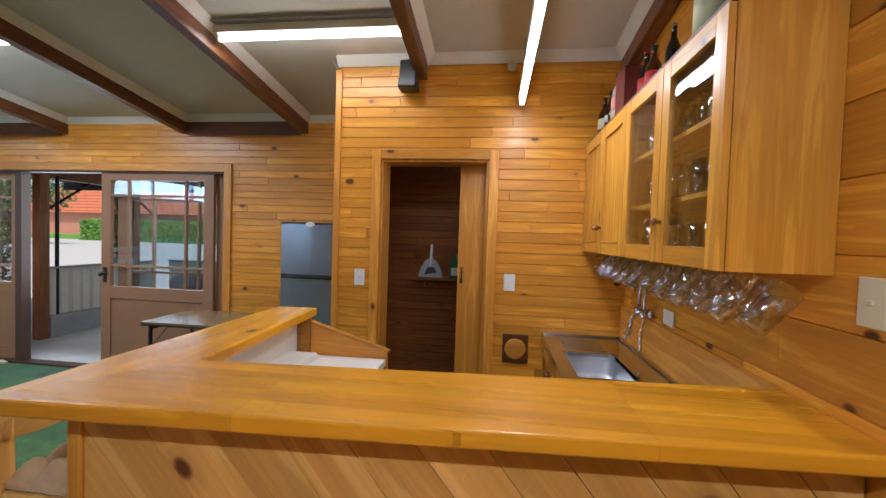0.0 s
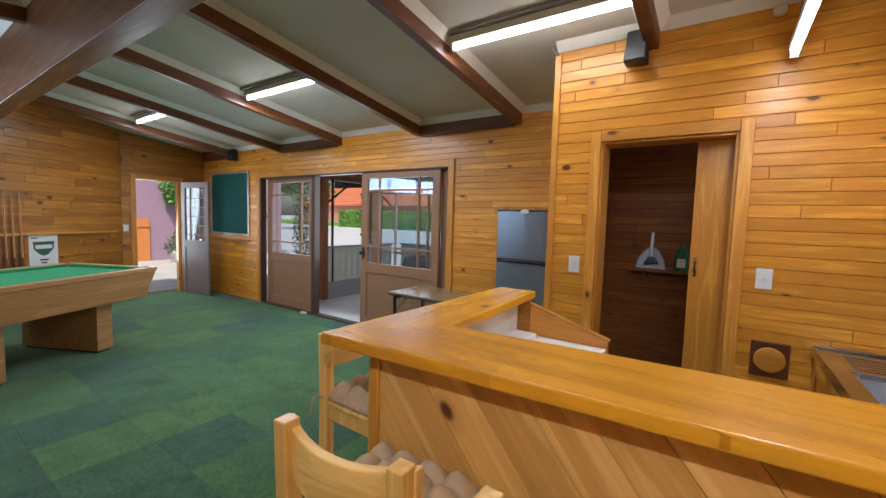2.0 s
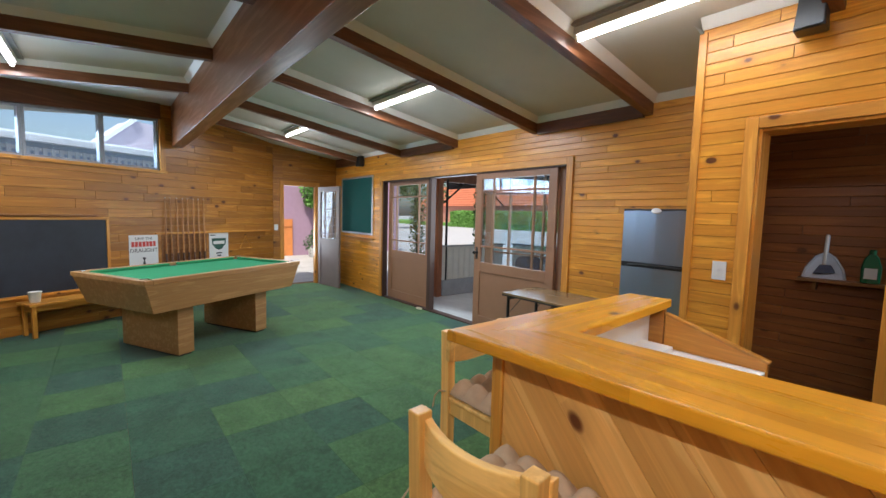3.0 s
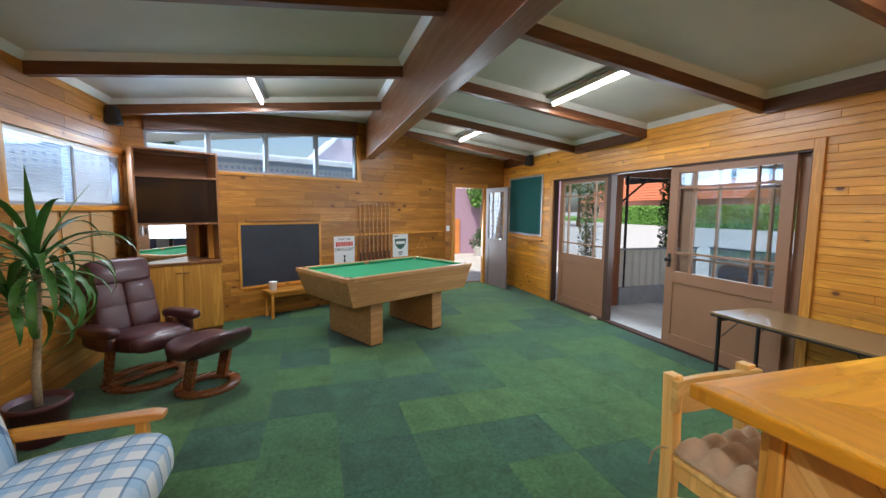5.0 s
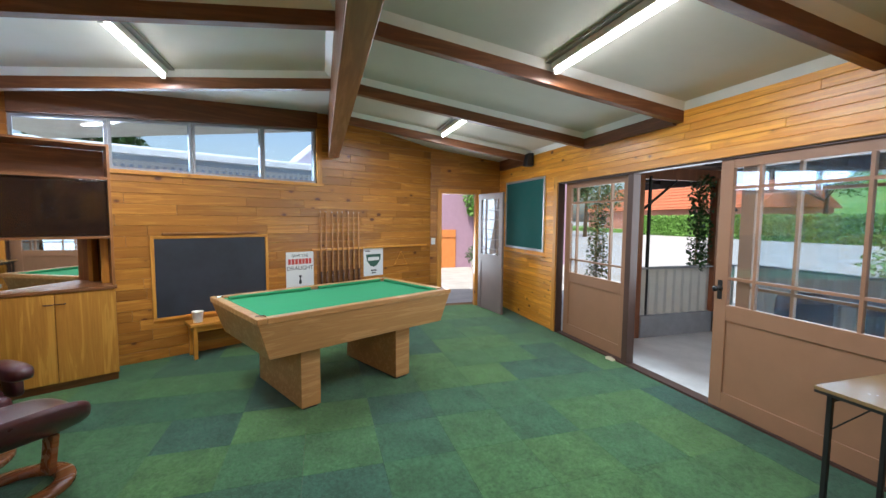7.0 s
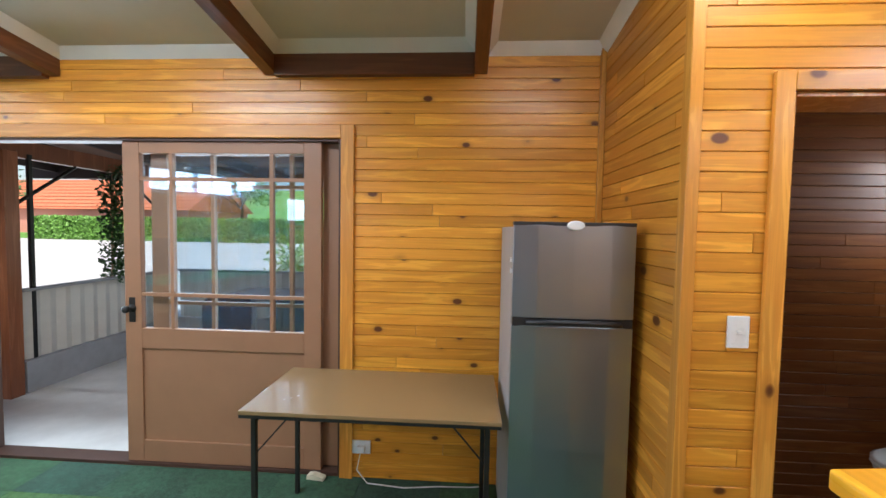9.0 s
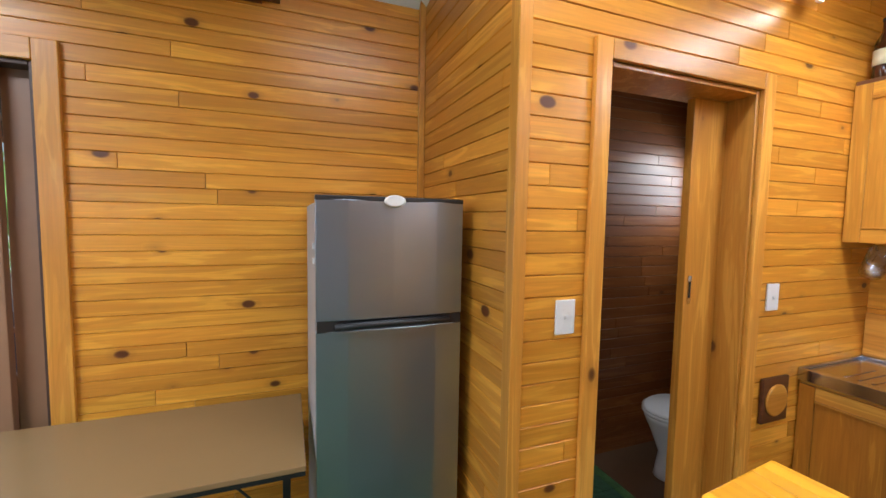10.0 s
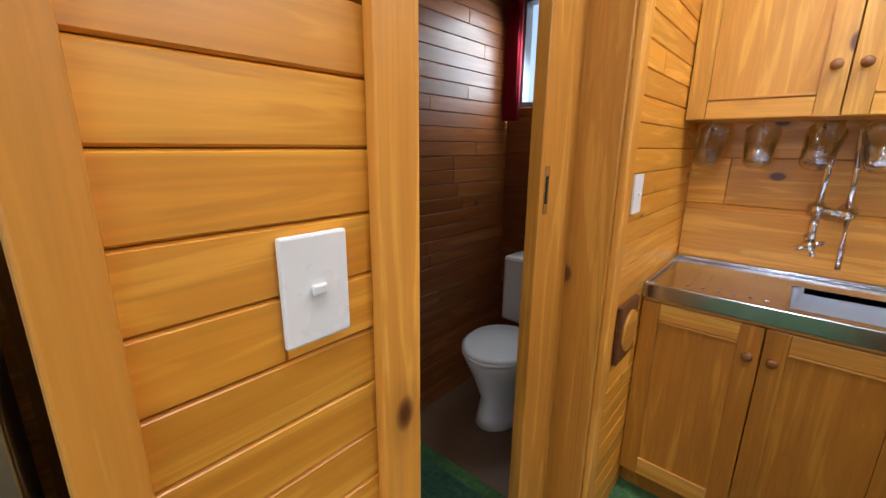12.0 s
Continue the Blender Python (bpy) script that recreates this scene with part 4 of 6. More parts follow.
p = thing("pool_table", "pool table with green cloth and pale laminate cabinet", "pool table", POOL)
L, Wd = 1.98, 1.19


def tapered(x0, x1, y0, y1, z0, a0, a1, b0, b1, z1, bev=0.0):
    bm = bmesh.new()
    lo = [bm.verts.new(q) for q in ((x0, y0, z0), (x1, y0, z0), (x1, y1, z0), (x0, y1, z0))]
    hi = [bm.verts.new(q) for q in ((a0, b0, z1), (a1, b0, z1), (a1, b1, z1), (a0, b1, z1))]
    bm.faces.new(lo[::-1])
    bm.faces.new(hi)
    for i in range(4):
        bm.faces.new((lo[i], lo[(i + 1) % 4], hi[(i + 1) % 4], hi[i]))
    if bev:
        bmesh.ops.bevel(bm, geom=bm.edges[:], offset=bev, segments=2, profile=0.5, affect="EDGES")
    return bm


part("cabinet", tapered(-Wd + 0.06, -0.05, 0.10, L - 0.10, 0.52, -Wd + 0.01, -0.01, 0.01, L - 0.01, 0.805, 0.004), POOL_WOOD, p)
for y0, y1, nm in ((0.38, 0.55, 1), (1.35, 1.52, 2)):
    part("leg", box(-Wd + 0.14, -0.13, y0, y1, 0.02, 0.519, 0.004), POOL_WOOD, p)
    part("leg_base", box(-Wd + 0.16, -0.15, y0 + 0.02, y1 - 0.02, 0, 0.02), BLACK, p)
part("cross_beam", box(-Wd / 2 - 0.12, -Wd / 2 + 0.12, 0.552, 1.348, 0.44, 0.518), POOL_WOOD, p)
part("bed", box(-Wd + 0.08, -0.08, 0.08, L - 0.08, 0.806, 0.818), CLOTH, p, "green cloth bed")
for x0, x1, y0, y1 in ((-Wd, 0, 0, 0.075), (-Wd, 0, L - 0.075, L), (-Wd, -Wd + 0.075, 0.076, L - 0.076), (-0.075, 0, 0.076, L - 0.076)):
    part("rail", box(x0, x1, y0, y1, 0.806, 0.853, 0.006), POOL_RAIL, p)
PK = 0.055
for x0, x1, y0, y1 in ((-Wd + 0.075 + PK, -0.075 - PK, 0.076, 0.105), (-Wd + 0.075 + PK, -0.075 - PK, L - 0.105, L - 0.076)):
    part("cushion", box(x0, x1, y0, y1, 0.819, 0.85, 0.008), CLOTH, p, "green cloth cushion")
for x0, x1 in ((-Wd + 0.076, -Wd + 0.105), (-0.105, -0.076)):
    for y0, y1 in ((0.075 + PK, L / 2 - 0.045), (L / 2 + 0.045, L - 0.075 - PK)):
        part("cushion", box(x0, x1, y0, y1, 0.819, 0.85, 0.008), CLOTH, p, "green cloth cushion")
for x in (-Wd + 0.085, -0.085):
    for y in (0.085, L / 2, L - 0.085):
        part("pocket", lathe([(0.045, 0.8185), (0.048, 0.8195), (0.05, 0.8205)], 18), BLACK, p, "black pocket mouth", pose(x, y, 0))
        if y != L / 2:
            part("corner_plate", tube([(x - 0.06 if x < -0.5 else x + 0.06, y + (0.06 if y > 1 else -0.06) * 0.2, 0.855), (x, y, 0.857), (x + (0.03 if x < -0.5 else -0.03), y + (0.06 if y > 1 else -0.06), 0.855)], 0.006), CHROME, p, "bright corner trim")

# ---- fridge ----
f = thing("fridge", "silver two-door fridge freezer against the pine wall", "fridge", Matrix.Translation((-0.545, 3.26, 0)))
part("body", box(0, 0.525, 0.05, 0.62, 0.02, 1.59, 0.006), FRIDGE_SIDE, f)
for nm, z0, z1 in (("fridge_door", 0.07, 1.155), ("freezer_door", 1.19, 1.60)):
    bm = prism([(0, 0.045), (0.525, 0.045), (0.525, 0.015), (0.42, 0.004), (0.26, 0.0), (0.105, 0.004), (0, 0.015)], z0, z1, "z", 0.003)
    part(nm, bm, FRIDGE, f, "brushed steel door", smooth=False)
part("top_cap", prism([(0, 0.06), (0.525, 0.06), (0.525, 0.012), (0.26, -0.004), (0, 0.012)], 1.595, 1.612, "z", 0.003), BLACK, f, "dark grey top cap")
part("handle_groove", box(0.004, 0.521, 0.012, 0.05, 1.152, 1.192), BLACK, f, "dark recess between the doors")
bm = tube([(0.06, 0.0, 1.17), (0.15, -0.012, 1.176), (0.26, -0.018, 1.178), (0.38, -0.012, 1.176), (0.47, 0.0, 1.17)], 0.011, 10)
part("handle", bm, BLACK, f, "dark grey door grip", smooth=True)
bm = lathe([(0.001, 0), (0.036, 0.0), (0.038, 0.004), (0.03, 0.007)], 24)
bmesh.ops.scale(bm, vec=(1, 0.55, 1), verts=bm.verts[:])
part("badge", bm, WHITE, f, "oval white badge", pose(0.26, -0.008, 1.597, 90))
part("plinth", box(0.01, 0.515, 0.03, 0.06, 0.0, 0.069), BLACK, f)
for z in (1.43, 1.38):
    part("hinge_stud", box(-0.006, -0.0005, 0.06, 0.08, z, z + 0.02), WHITE, f)

# ---- folding table ----
t = thing("folding_table", "brown laminate folding table with black metal legs", "table", Matrix.Translation((-1.77, 3.22, 0)))
part("tabletop", box(0, 1.19, 0, 0.58, 0.715, 0.735, 0.003), TABLE_TOP, t)
part("edge_strip", box(0.002, 1.188, 0.002, 0.578, 0.700, 0.7145), BLACK_METAL, t)
for x in (0.05, 1.13):
    for y in (0.05, 0.53):
        part("leg", box(x - 0.012, x + 0.012, y - 0.012, y + 0.012, 0.0, 0.70, 0.003), BLACK_METAL, t)
    part("leg_bar", box(x - 0.01, x + 0.01, 0.063, 0.517, 0.66, 0.69), BLACK_METAL, t)
    s = 1 if x < 0.5 else -1
    for y in (0.05, 0.53):
        part("brace", tube([(x + s * 0.014, y, 0.52), (x + s * 0.17, y, 0.70)], 0.004, 6), BLACK_METAL, t)

# ---- door chocks ----
def door_chock(m):
    c = thing("door_chock", "small pale timber chock on the floor track", "door stop", m, group="door chocks")
    part("block", prism([(-0.055, 0), (0.055, 0), (0.055, 0.018), (-0.01, 0.034), (-0.055, 0.026)], -0.022, 0.022, "y", 0.002), CREAM, c)
    return c


ck = door_chock(pose(-4.12, YN - 0.03, 0.0005, 0, 0, 4))
copy_thing(ck, pose(-1.66, YN - 0.035, 0.0005, 0, 0, -6))

# ---- socket and cord under the table ----
so = thing("power_socket", "white double power socket with a plug, low on the pine wall", "socket", Matrix.Translation((-1.385, YN, 0.16)))
part("plate", box(-0.06, 0.06, -0.012, -0.0015, 0, 0.085, 0.003), PLASTIC_WHITE, so)
part("plug", box(-0.02, 0.03, -0.045, -0.0125, 0.02, 0.06, 0.006), PLASTIC_WHITE, so)
cord = thing("extension_lead", "white power cord trailing from the socket towards the fridge", "cable")
part("cord", tube([(-1.38, YN - 0.045, 0.18), (-1.40, YN - 0.05, 0.08), (-1.33, YN - 0.07, 0.012), (-1.1, YN - 0.09, 0.008), (-0.9, YN - 0.06, 0.008), (-0.7, YN - 0.05, 0.008), (-0.6, YN - 0.03, 0.008)], 0.004, 6), PLASTIC_WHITE, cord, smooth=True)


# ---- switches ----
def switch(x, z, m=None, n=1, label="white light switch on the pine wall", w=0.076, h=0.116, mt=None):
    s = thing("light_switch", label, "switch", m or Matrix.Translation((x, YB, z)), group="wall plates")
    part("plate", box(0, w, -0.010, -0.0015, 0, h, 0.003), mt or PLASTIC_WHITE, s)
    if n:
        part("rocker", box(w / 2 - 0.0085, w / 2 + 0.0085, -0.016, -0.0105, h * 0.5 - 0.006, h * 0.5 + 0.006, 0.0025), mt or PLASTIC_WHITE, s)
    return s


switch(0.187, 1.165)
switch(1.255, 1.175)
switch(0, 0, HM @ pose(1.31, 0, 1.14, 0, 0, 180), label="white light switch beside the outer door", w=0.075)
switch(0, 0, EM @ pose(-0.0 + (YB - 0.65 - YS), 0, 1.13, 0, 0, 180), label="white power point above the sink bench", w=0.115, h=0.075)
switch(0, 0, EM @ pose(1.25 - YS, 0, 1.355, 0, 0, 180), label="cream light switch on the wide-board wall", n=1, mt=CREAM)

v = thing("wall_vent", "dark square wooden vent frame with a pale round cap", "vent", Matrix.Translation((1.26, YB, 0.68)))
part("frame", box(0, 0.175, -0.018, -0.0015, 0, 0.2, 0.004), VENT_WOOD, v)
part("cap", lathe([(0.07, 0), (0.072, 0.005), (0.066, 0.009), (0.05, 0.010)], 28), PINE_X, v, "pale round cap", pose(0.0875, -0.0185, 0.1, 90), smooth=False)

# ---- kitchen side ----
WC0, WC1, WZ0, WZ1 = 1.33, YB - 0.003, 1.465, 2.17
c = thing("wall_cabinet", "pine wall cabinet with two panelled and two glazed doors", "cabinet")
part("side_board", box(1.79, XE - 0.002, WC0, WC0 + 0.018, WZ0, WZ1), CAB_WOOD, c)
part("side_board", box(1.79, XE - 0.002, WC1 - 0.018, WC1, WZ0, WZ1), CAB_WOOD, c)
part("bottom_board", box(1.79, XE - 0.002, WC0 + 0.019, WC1 - 0.019, WZ0, WZ0 + 0.018), CAB_WOOD_Y, c)
part("top_board", box(1.775, XE - 0.002, WC0 - 0.01, WC1, WZ1 + 0.001, WZ1 + 0.018, 0.002), CAB_TOP, c)
part("back_board", box(XE - 0.012, XE - 0.003, WC0 + 0.019, WC1 - 0.019, WZ0 + 0.019, WZ1 - 0.001), CAB_WOOD_Y, c)
part("divider", box(1.80, XE - 0.013, 2.155, 2.173, WZ0 + 0.019, WZ1 - 0.001), CAB_WOOD, c)
for z in (1.68, 1.90):
    part("shelf", box(1.81, XE - 0.013, WC0 + 0.019, 2.154, z, z + 0.016), CAB_WOOD_Y, c)


def panel_door(parent, y0, y1, z0, z1, x, glazed, knob_y, mz, my, knob_z):
    d = part("door", prism([(y0, z0), (y0 + 0.06, z0), (y0 + 0.06, z1), (y0, z1)], x, x + 0.02, "x"), mz, parent)
    part("stile", box(x - 0.0005, x + 0.0195, y1 - 0.06, y1, z0, z1, 0.002), mz, d)
    part("rail", box(x, x + 0.019, y0 + 0.061, y1 - 0.061, z0, z0 + 0.06, 0.002), my, d)
    part("rail", box(x, x + 0.019, y0 + 0.061, y1 - 0.061, z1 - 0.06, z1, 0.002), my, d)
    if glazed:
        g = part("pane", box(x + 0.009, x + 0.012, y0 + 0.061, y1 - 0.061, z0 + 0.061, z1 - 0.061), GLASS, d, "clear door glass")
        g.visible_shadow = False
    else:
        part("panel", box(x + 0.008, x + 0.016, y0 + 0.061, y1 - 0.061, z0 + 0.061, z1 - 0.061), mz, d)
        part("moulding", box(x - 0.004, x + 0.006, y0 + 0.062, y1 - 0.062, z0 + 0.062, z0 + 0.07, 0.002), my, d)
        part("moulding", box(x - 0.004, x + 0.006, y0 + 0.062, y1 - 0.062, z1 - 0.07, z1 - 0.062, 0.002), my, d)
    part("knob", lathe([(0.008, 0), (0.007, 0.012), (0.015, 0.018), (0.016, 0.026), (0.010, 0.032)], 16), KNOB, d, "turned wooden knob", pose(x, knob_y, knob_z, 0, -90), smooth=True)
    return d


ys = [WC1, WC1 - 0.413, WC1 - 0.827, WC1 - 1.24, WC0 + 0.001]
for i in range(4):
    y0, y1 = ys[i + 1] + 0.002, ys[i] - 0.002
    panel_door(c, y0, y1, WZ0 + 0.001, WZ1 - 0.001, 1.768, i > 1, y0 + 0.03 if i % 2 == 0 else y1 - 0.03, CAB_WOOD, CAB_WOOD_Y, 1.61)


def tumbler(m, h=0.12, r=0.033, name="glass_tumbler", label="clear drinking glass on a cabinet shelf"):
    g = thing(name, label, "glass", m, group="glasses in the wall cabinet")
    part("bowl", lathe([(r * 0.75, 0), (r * 0.8, 0.004), (r, h), (r - 0.0025, h), (r * 0.74, 0.01)], 14), CLEAR, g, smooth=True)
    return g


rr = random.Random(3)
g0 = None
for z in (WZ0 + 0.019, 1.697, 1.917):
    for i in range(7):
        for j in range(2):
            if rr.random() < 0.25:
                continue
            m = pose(1.86 + 0.09 * j + rr.uniform(-0.01, 0.01), 1.42 + i * 0.105 + rr.uniform(-0.01, 0.01), z + 0.0005)
            if g0 is None:
                g0 = tumbler(m)
            else:
                copy_thing(g0, m)


def mug():
    g = thing("beer_mug", "clear glass beer mug hanging by its handle under the cabinet", "glass", group="mugs hanging under the cabinet")
    part("bowl", lathe([(0.036, 0), (0.040, 0.006), (0.046, 0.05), (0.055, 0.135), (0.0515, 0.135), (0.043, 0.05), (0.034, 0.014)], 22), CLEAR, g, smooth=True)
    part("handle", tube([(0.044, 0, 0.115), (0.07, 0, 0.118), (0.085, 0, 0.095), (0.082, 0, 0.05), (0.062, 0, 0.03), (0.038, 0, 0.032)], 0.0055, 8), CLEAR, g, smooth=True)
    return g


def hook():
    g = thing("cup_hook", "small brass cup hook under the cabinet", "hook", group="cup hooks")
    part("hook", tube([(0, 0, 0), (0, 0, -0.02), (0.008, 0, -0.03), (0.012, 0, -0.022), (0.012, 0, -0.014)], 0.002, 6), BRASS, g)
    return g


mug0, hook0 = mug(), hook()
for i in range(11):
    y = WC1 - 0.07 - i * 0.156
    hm = pose(1.875, y, WZ0 - 0.0005, 0, 0, 180)
    tilt = rr.uniform(-4, 4)
    mm = Matrix.Translation((1.868, y, WZ0 - 0.022)) @ pose(0, 0, 0, 0, 0, 180 + rr.uniform(-12, 12)) @ pose(0, 0, 0, 0, -40 + tilt, 0) @ Matrix.Translation((-0.078, 0, -0.10))
    if i == 0:
        hook0.matrix_basis, mug0.matrix_basis = hm, mm
    else:
        copy_thing(hook0, hm), copy_thing(mug0, mm)


def bottle(m, h, r, body, label, neck=None, lab=None, labz=(0.25, 0.5)):
    b = thing("bottle", label, "bottle", m, group="bottles on the cabinet")
    part("body", lathe([(r * 0.9, 0), (r, h * 0.03), (r, h * 0.55), (r * 0.85, h * 0.65), (r * 0.4, h * 0.78), (r * 0.33, h * 0.95), (r * 0.38, h * 0.955), (r * 0.38, h)], 18), body, b, smooth=True)
    if lab:
        part("label", lathe([(r + 0.001, h * labz[0]), (r + 0.0012, h * labz[1])], 18), lab, b, "paper label", smooth=True)
    if neck:
        part("cap", lathe([(r * 0.42, h * 0.96), (r * 0.42, h * 1.01)], 14), neck, b, "bottle cap")
    return b


TOPZ = WZ1 + 0.0185
bottle(pose(1.86, 2.93, TOPZ), 0.27, 0.037, BROWN_GLASS, "brown glass bottle with a cream label", BLACK, CREAM)
bottle(pose(1.87, 2.81, TOPZ), 0.27, 0.038, DARK_GLASS, "black glass bottle with a white printed mark", BLACK, WHITE, (0.3, 0.45))
bottle(pose(1.86, 2.70, TOPZ), 0.25, 0.036, DARK_GLASS, "dark glass bottle with a plain shoulder", BLACK)
bottle(pose(1.83, 2.53, TOPZ), 0.27, 0.034, PALE_PINK, "pale bottle with a pink label and gold top", BRASS, PINK)
bottle(pose(1.88, 2.25, TOPZ), 0.26, 0.038, DARK_GLASS, "dark round-shouldered bottle with a red label", RED, RED, (0.2, 0.5))
bottle(pose(1.87, 2.13, TOPZ), 0.23, 0.036, BROWN_GLASS, "brown bottle with a red and white label", BLACK, RED)
bottle(pose(1.89, 1.98, TOPZ), 0.25, 0.03, DARK_GLASS, "slim dark bottle with a steel cap", STEEL)
bottle(pose(1.86, 1.62, TOPZ), 0.34, 0.05, PALE_GREEN, "large pale green bottle with a printed label", None, LABEL_GREEN, (0.12, 0.55))
bottle(pose(1.88, 1.45, TOPZ), 0.32, 0.045, DARK_GLASS, "large dark bottle on the cabinet's end", RED)
bx = thing("bottle_box", "dark red open bottle carton on the cabinet", "box", pose(1.80, 2.32, TOPZ))
for q in ((0, 0.004, 0, 0.15), (0.146, 0.15, 0, 0.15), (0.004, 0.146, 0, 0.004), (0.004, 0.146, 0.146, 0.15)):
    part("side", box(q[0], q[1], q[2], q[3], 0.0, 0.23), RED_DARK, bx)
part("base", box(0.004, 0.146, 0.004, 0.146, 0.0, 0.004), RED_DARK, bx)

# sink unit
SX = 1.535
s = thing("sink_cabinet", "pine sink cabinet with panelled doors and wooden knobs", "cabinet")
part("plinth", box(SX + 0.06, XE - 0.002, 1.52, YB - 0.002, 0, 0.09), PINE_DARK, s)
part("carcass_side", box(SX + 0.022, XE - 0.002, YB - 0.02, YB - 0.002, 0.091, 0.865), CAB_WOOD, s)
part("carcass_side", box(SX + 0.022, XE - 0.002, 1.521, 1.539, 0.091, 0.865), CAB_WOOD, s)
part("carcass_base", box(SX + 0.022, XE - 0.002, 1.54, YB - 0.021, 0.091, 0.109), CAB_WOOD_Y, s)
part("face_rail", box(SX + 0.003, SX + 0.021, 1.522, YB - 0.003, 0.832, 0.862), SINK_WOOD_Y, s)
for i in range(4):
    y1 = YB - 0.004 - i * 0.36
    y0 = y1 - 0.356
    if y0 < 1.5:
        break
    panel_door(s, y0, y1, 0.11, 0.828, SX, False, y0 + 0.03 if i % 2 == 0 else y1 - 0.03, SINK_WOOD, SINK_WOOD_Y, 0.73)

k = thing("sink", "stainless steel sink top with a drainer and one bowl", "sink")
Y0, Y1 = 1.50, YB - 0.002
for x0, x1, y0, y1 in ((1.525, 1.60, Y0, Y1), (1.88, 2.03, Y0, Y1), (1.601, 1.879, Y0, 2.14), (1.601, 1.879, 2.58, Y1)):
    part("worktop", box(x0, x1, y0, y1, 0.868, 0.890), STEEL, k)
part("rim", box(1.518, 1.530, Y0, Y1, 0.846, 0.902, 0.004), STEEL, k)
part("rim", box(2.020, 2.032, Y0, Y1 , 0.891, 0.905, 0.003), STEEL, k)
part("rim", box(1.531, 2.019, Y1 - 0.012, Y1, 0.891, 0.904, 0.003), STEEL, k)
bowl = bmesh.new()
add_box(bowl, 1.600, 1.880, 2.139, 2.581, 0.745, 0.8895)
top = [fc for fc in bowl.faces if fc.normal.z > 0.9 or fc.calc_center_median().z > 0.885]
bmesh.ops.delete(bowl, geom=top, context="FACES_ONLY")
bmesh.ops.bevel(bowl, geom=[e for e in bowl.edges if not e.is_boundary], offset=0.035, segments=5, profile=0.5, affect="EDGES")
part("bowl", bowl, STEEL_BOWL, k, smooth=True)
part("drain", lathe([(0.03, 0.0), (0.032, 0.003), (0.02, 0.004)], 20), CHROME, k, "round drain", pose(1.74, 2.36, 0.7455))
for i in range(6):
    y = 2.63 + i * 0.045
    part("drainer_rib", box(1.62, 1.86, y, y + 0.012, 0.8905, 0.893, 0.001), STEEL, k)
tagged(part("splashback", box(XE - 0.018, XE - 0.001, 1.50, YB - 0.002, 0.906, 1.115, 0.002), PINE_Y, None, "pale pine splashback board behind the sink"), kind="structure")

tp = thing("wall_taps", "chrome mixer taps on the wall with a drooping handle", "tap")
TX = XE - 0.05
part("valve_body", tube([(TX, 2.575, 1.155), (TX, 2.545, 1.155)], 0.024, 14), CHROME, tp, smooth=True)
part("valve_body", tube([(TX, 2.495, 1.145), (TX, 2.465, 1.145)], 0.022, 14), CHROME, tp, smooth=True)
part("supply_bar", tube([(TX, 2.545, 1.153), (TX, 2.495, 1.147)], 0.014, 12), CHROME, tp, smooth=True)
for y in (2.56, 2.48):
    part("flange", lathe([(0.03, 0), (0.028, 0.008), (0.015, 0.014), (0.012, 0.031)], 16), CHROME, tp, "", pose(XE - 0.019, y, 1.15, 0, -90), smooth=True)
part("neck", tube([(TX - 0.01, 2.56, 1.145), (TX - 0.035, 2.56, 1.10), (TX - 0.045, 2.56, 1.05)], 0.013, 12), CHROME, tp, smooth=True)
hd = bmesh.new()
for a in range(4):
    an = a * math.pi / 2 + 0.4
    tube([(0, 0, 0), (0.02 * math.cos(an), 0.02 * math.sin(an), 0.002), (0.042 * math.cos(an), 0.042 * math.sin(an), 0)], 0.0085, 8, bm=hd)
lathe([(0.001, -0.016), (0.018, -0.014), (0.020, 0.010), (0.001, 0.016)], 14, bm=hd)
part("crosshead", hd, CHROME, tp, "crosshead handle", pose(TX - 0.052, 2.56, 1.03, 0, -65), smooth=True)
ph = thing("water_pipe", "chrome water pipes from the taps up to the cabinet", "pipe")
part("pipe", tube([(TX, 2.56, 1.18), (TX, 2.555, 1.32), (TX + 0.01, 2.55, WZ0 - 0.001)], 0.011, 10), CHROME, ph, smooth=True)
part("pipe", tube([(TX + 0.01, 2.50, WZ0 - 0.001), (TX, 2.485, 1.30), (TX, 2.48, 1.17)], 0.009, 10), CHROME, ph, smooth=True)
part("pipe", tube([(TX, 2.478, 1.125), (TX - 0.015, 2.472, 1.04), (TX - 0.015, 2.47, 0.95)], 0.009, 10), CHROME, ph, smooth=True)


# ---- lamps ----
def batten(x0, x1, y):
    """A fluorescent batten across one ceiling bay."""
    zc = roof(0, y)
    l = thing("ceiling_light", "white fluorescent batten light between two rafters", "ceiling light", group="fluorescent ceiling lights")
    zt = zc - 0.085
    part("housing", box(x0 - 0.03, x1 + 0.03, y - 0.035, y + 0.035, zt + 0.022, zc - 0.012, 0.006), WHITE, l)
    part("backing", box(x0 - 0.06, x1 + 0.06, y - 0.075, y + 0.075, zc - 0.0115, zc + 0.012), LAMP_GREY, l, "grey mounting board")
    part("tube", tube([(x0, y, zt), (x1, y, zt)], 0.017, 12), TUBE, l, "glowing fluorescent tube", smooth=True)
    for x in (x0 - 0.02, x1 + 0.006):
        part("lamp_holder", box(x, x + 0.014, y - 0.018, y + 0.018, zt - 0.02, zt + 0.0215, 0.003), PLASTIC_WHITE, l)
    return l


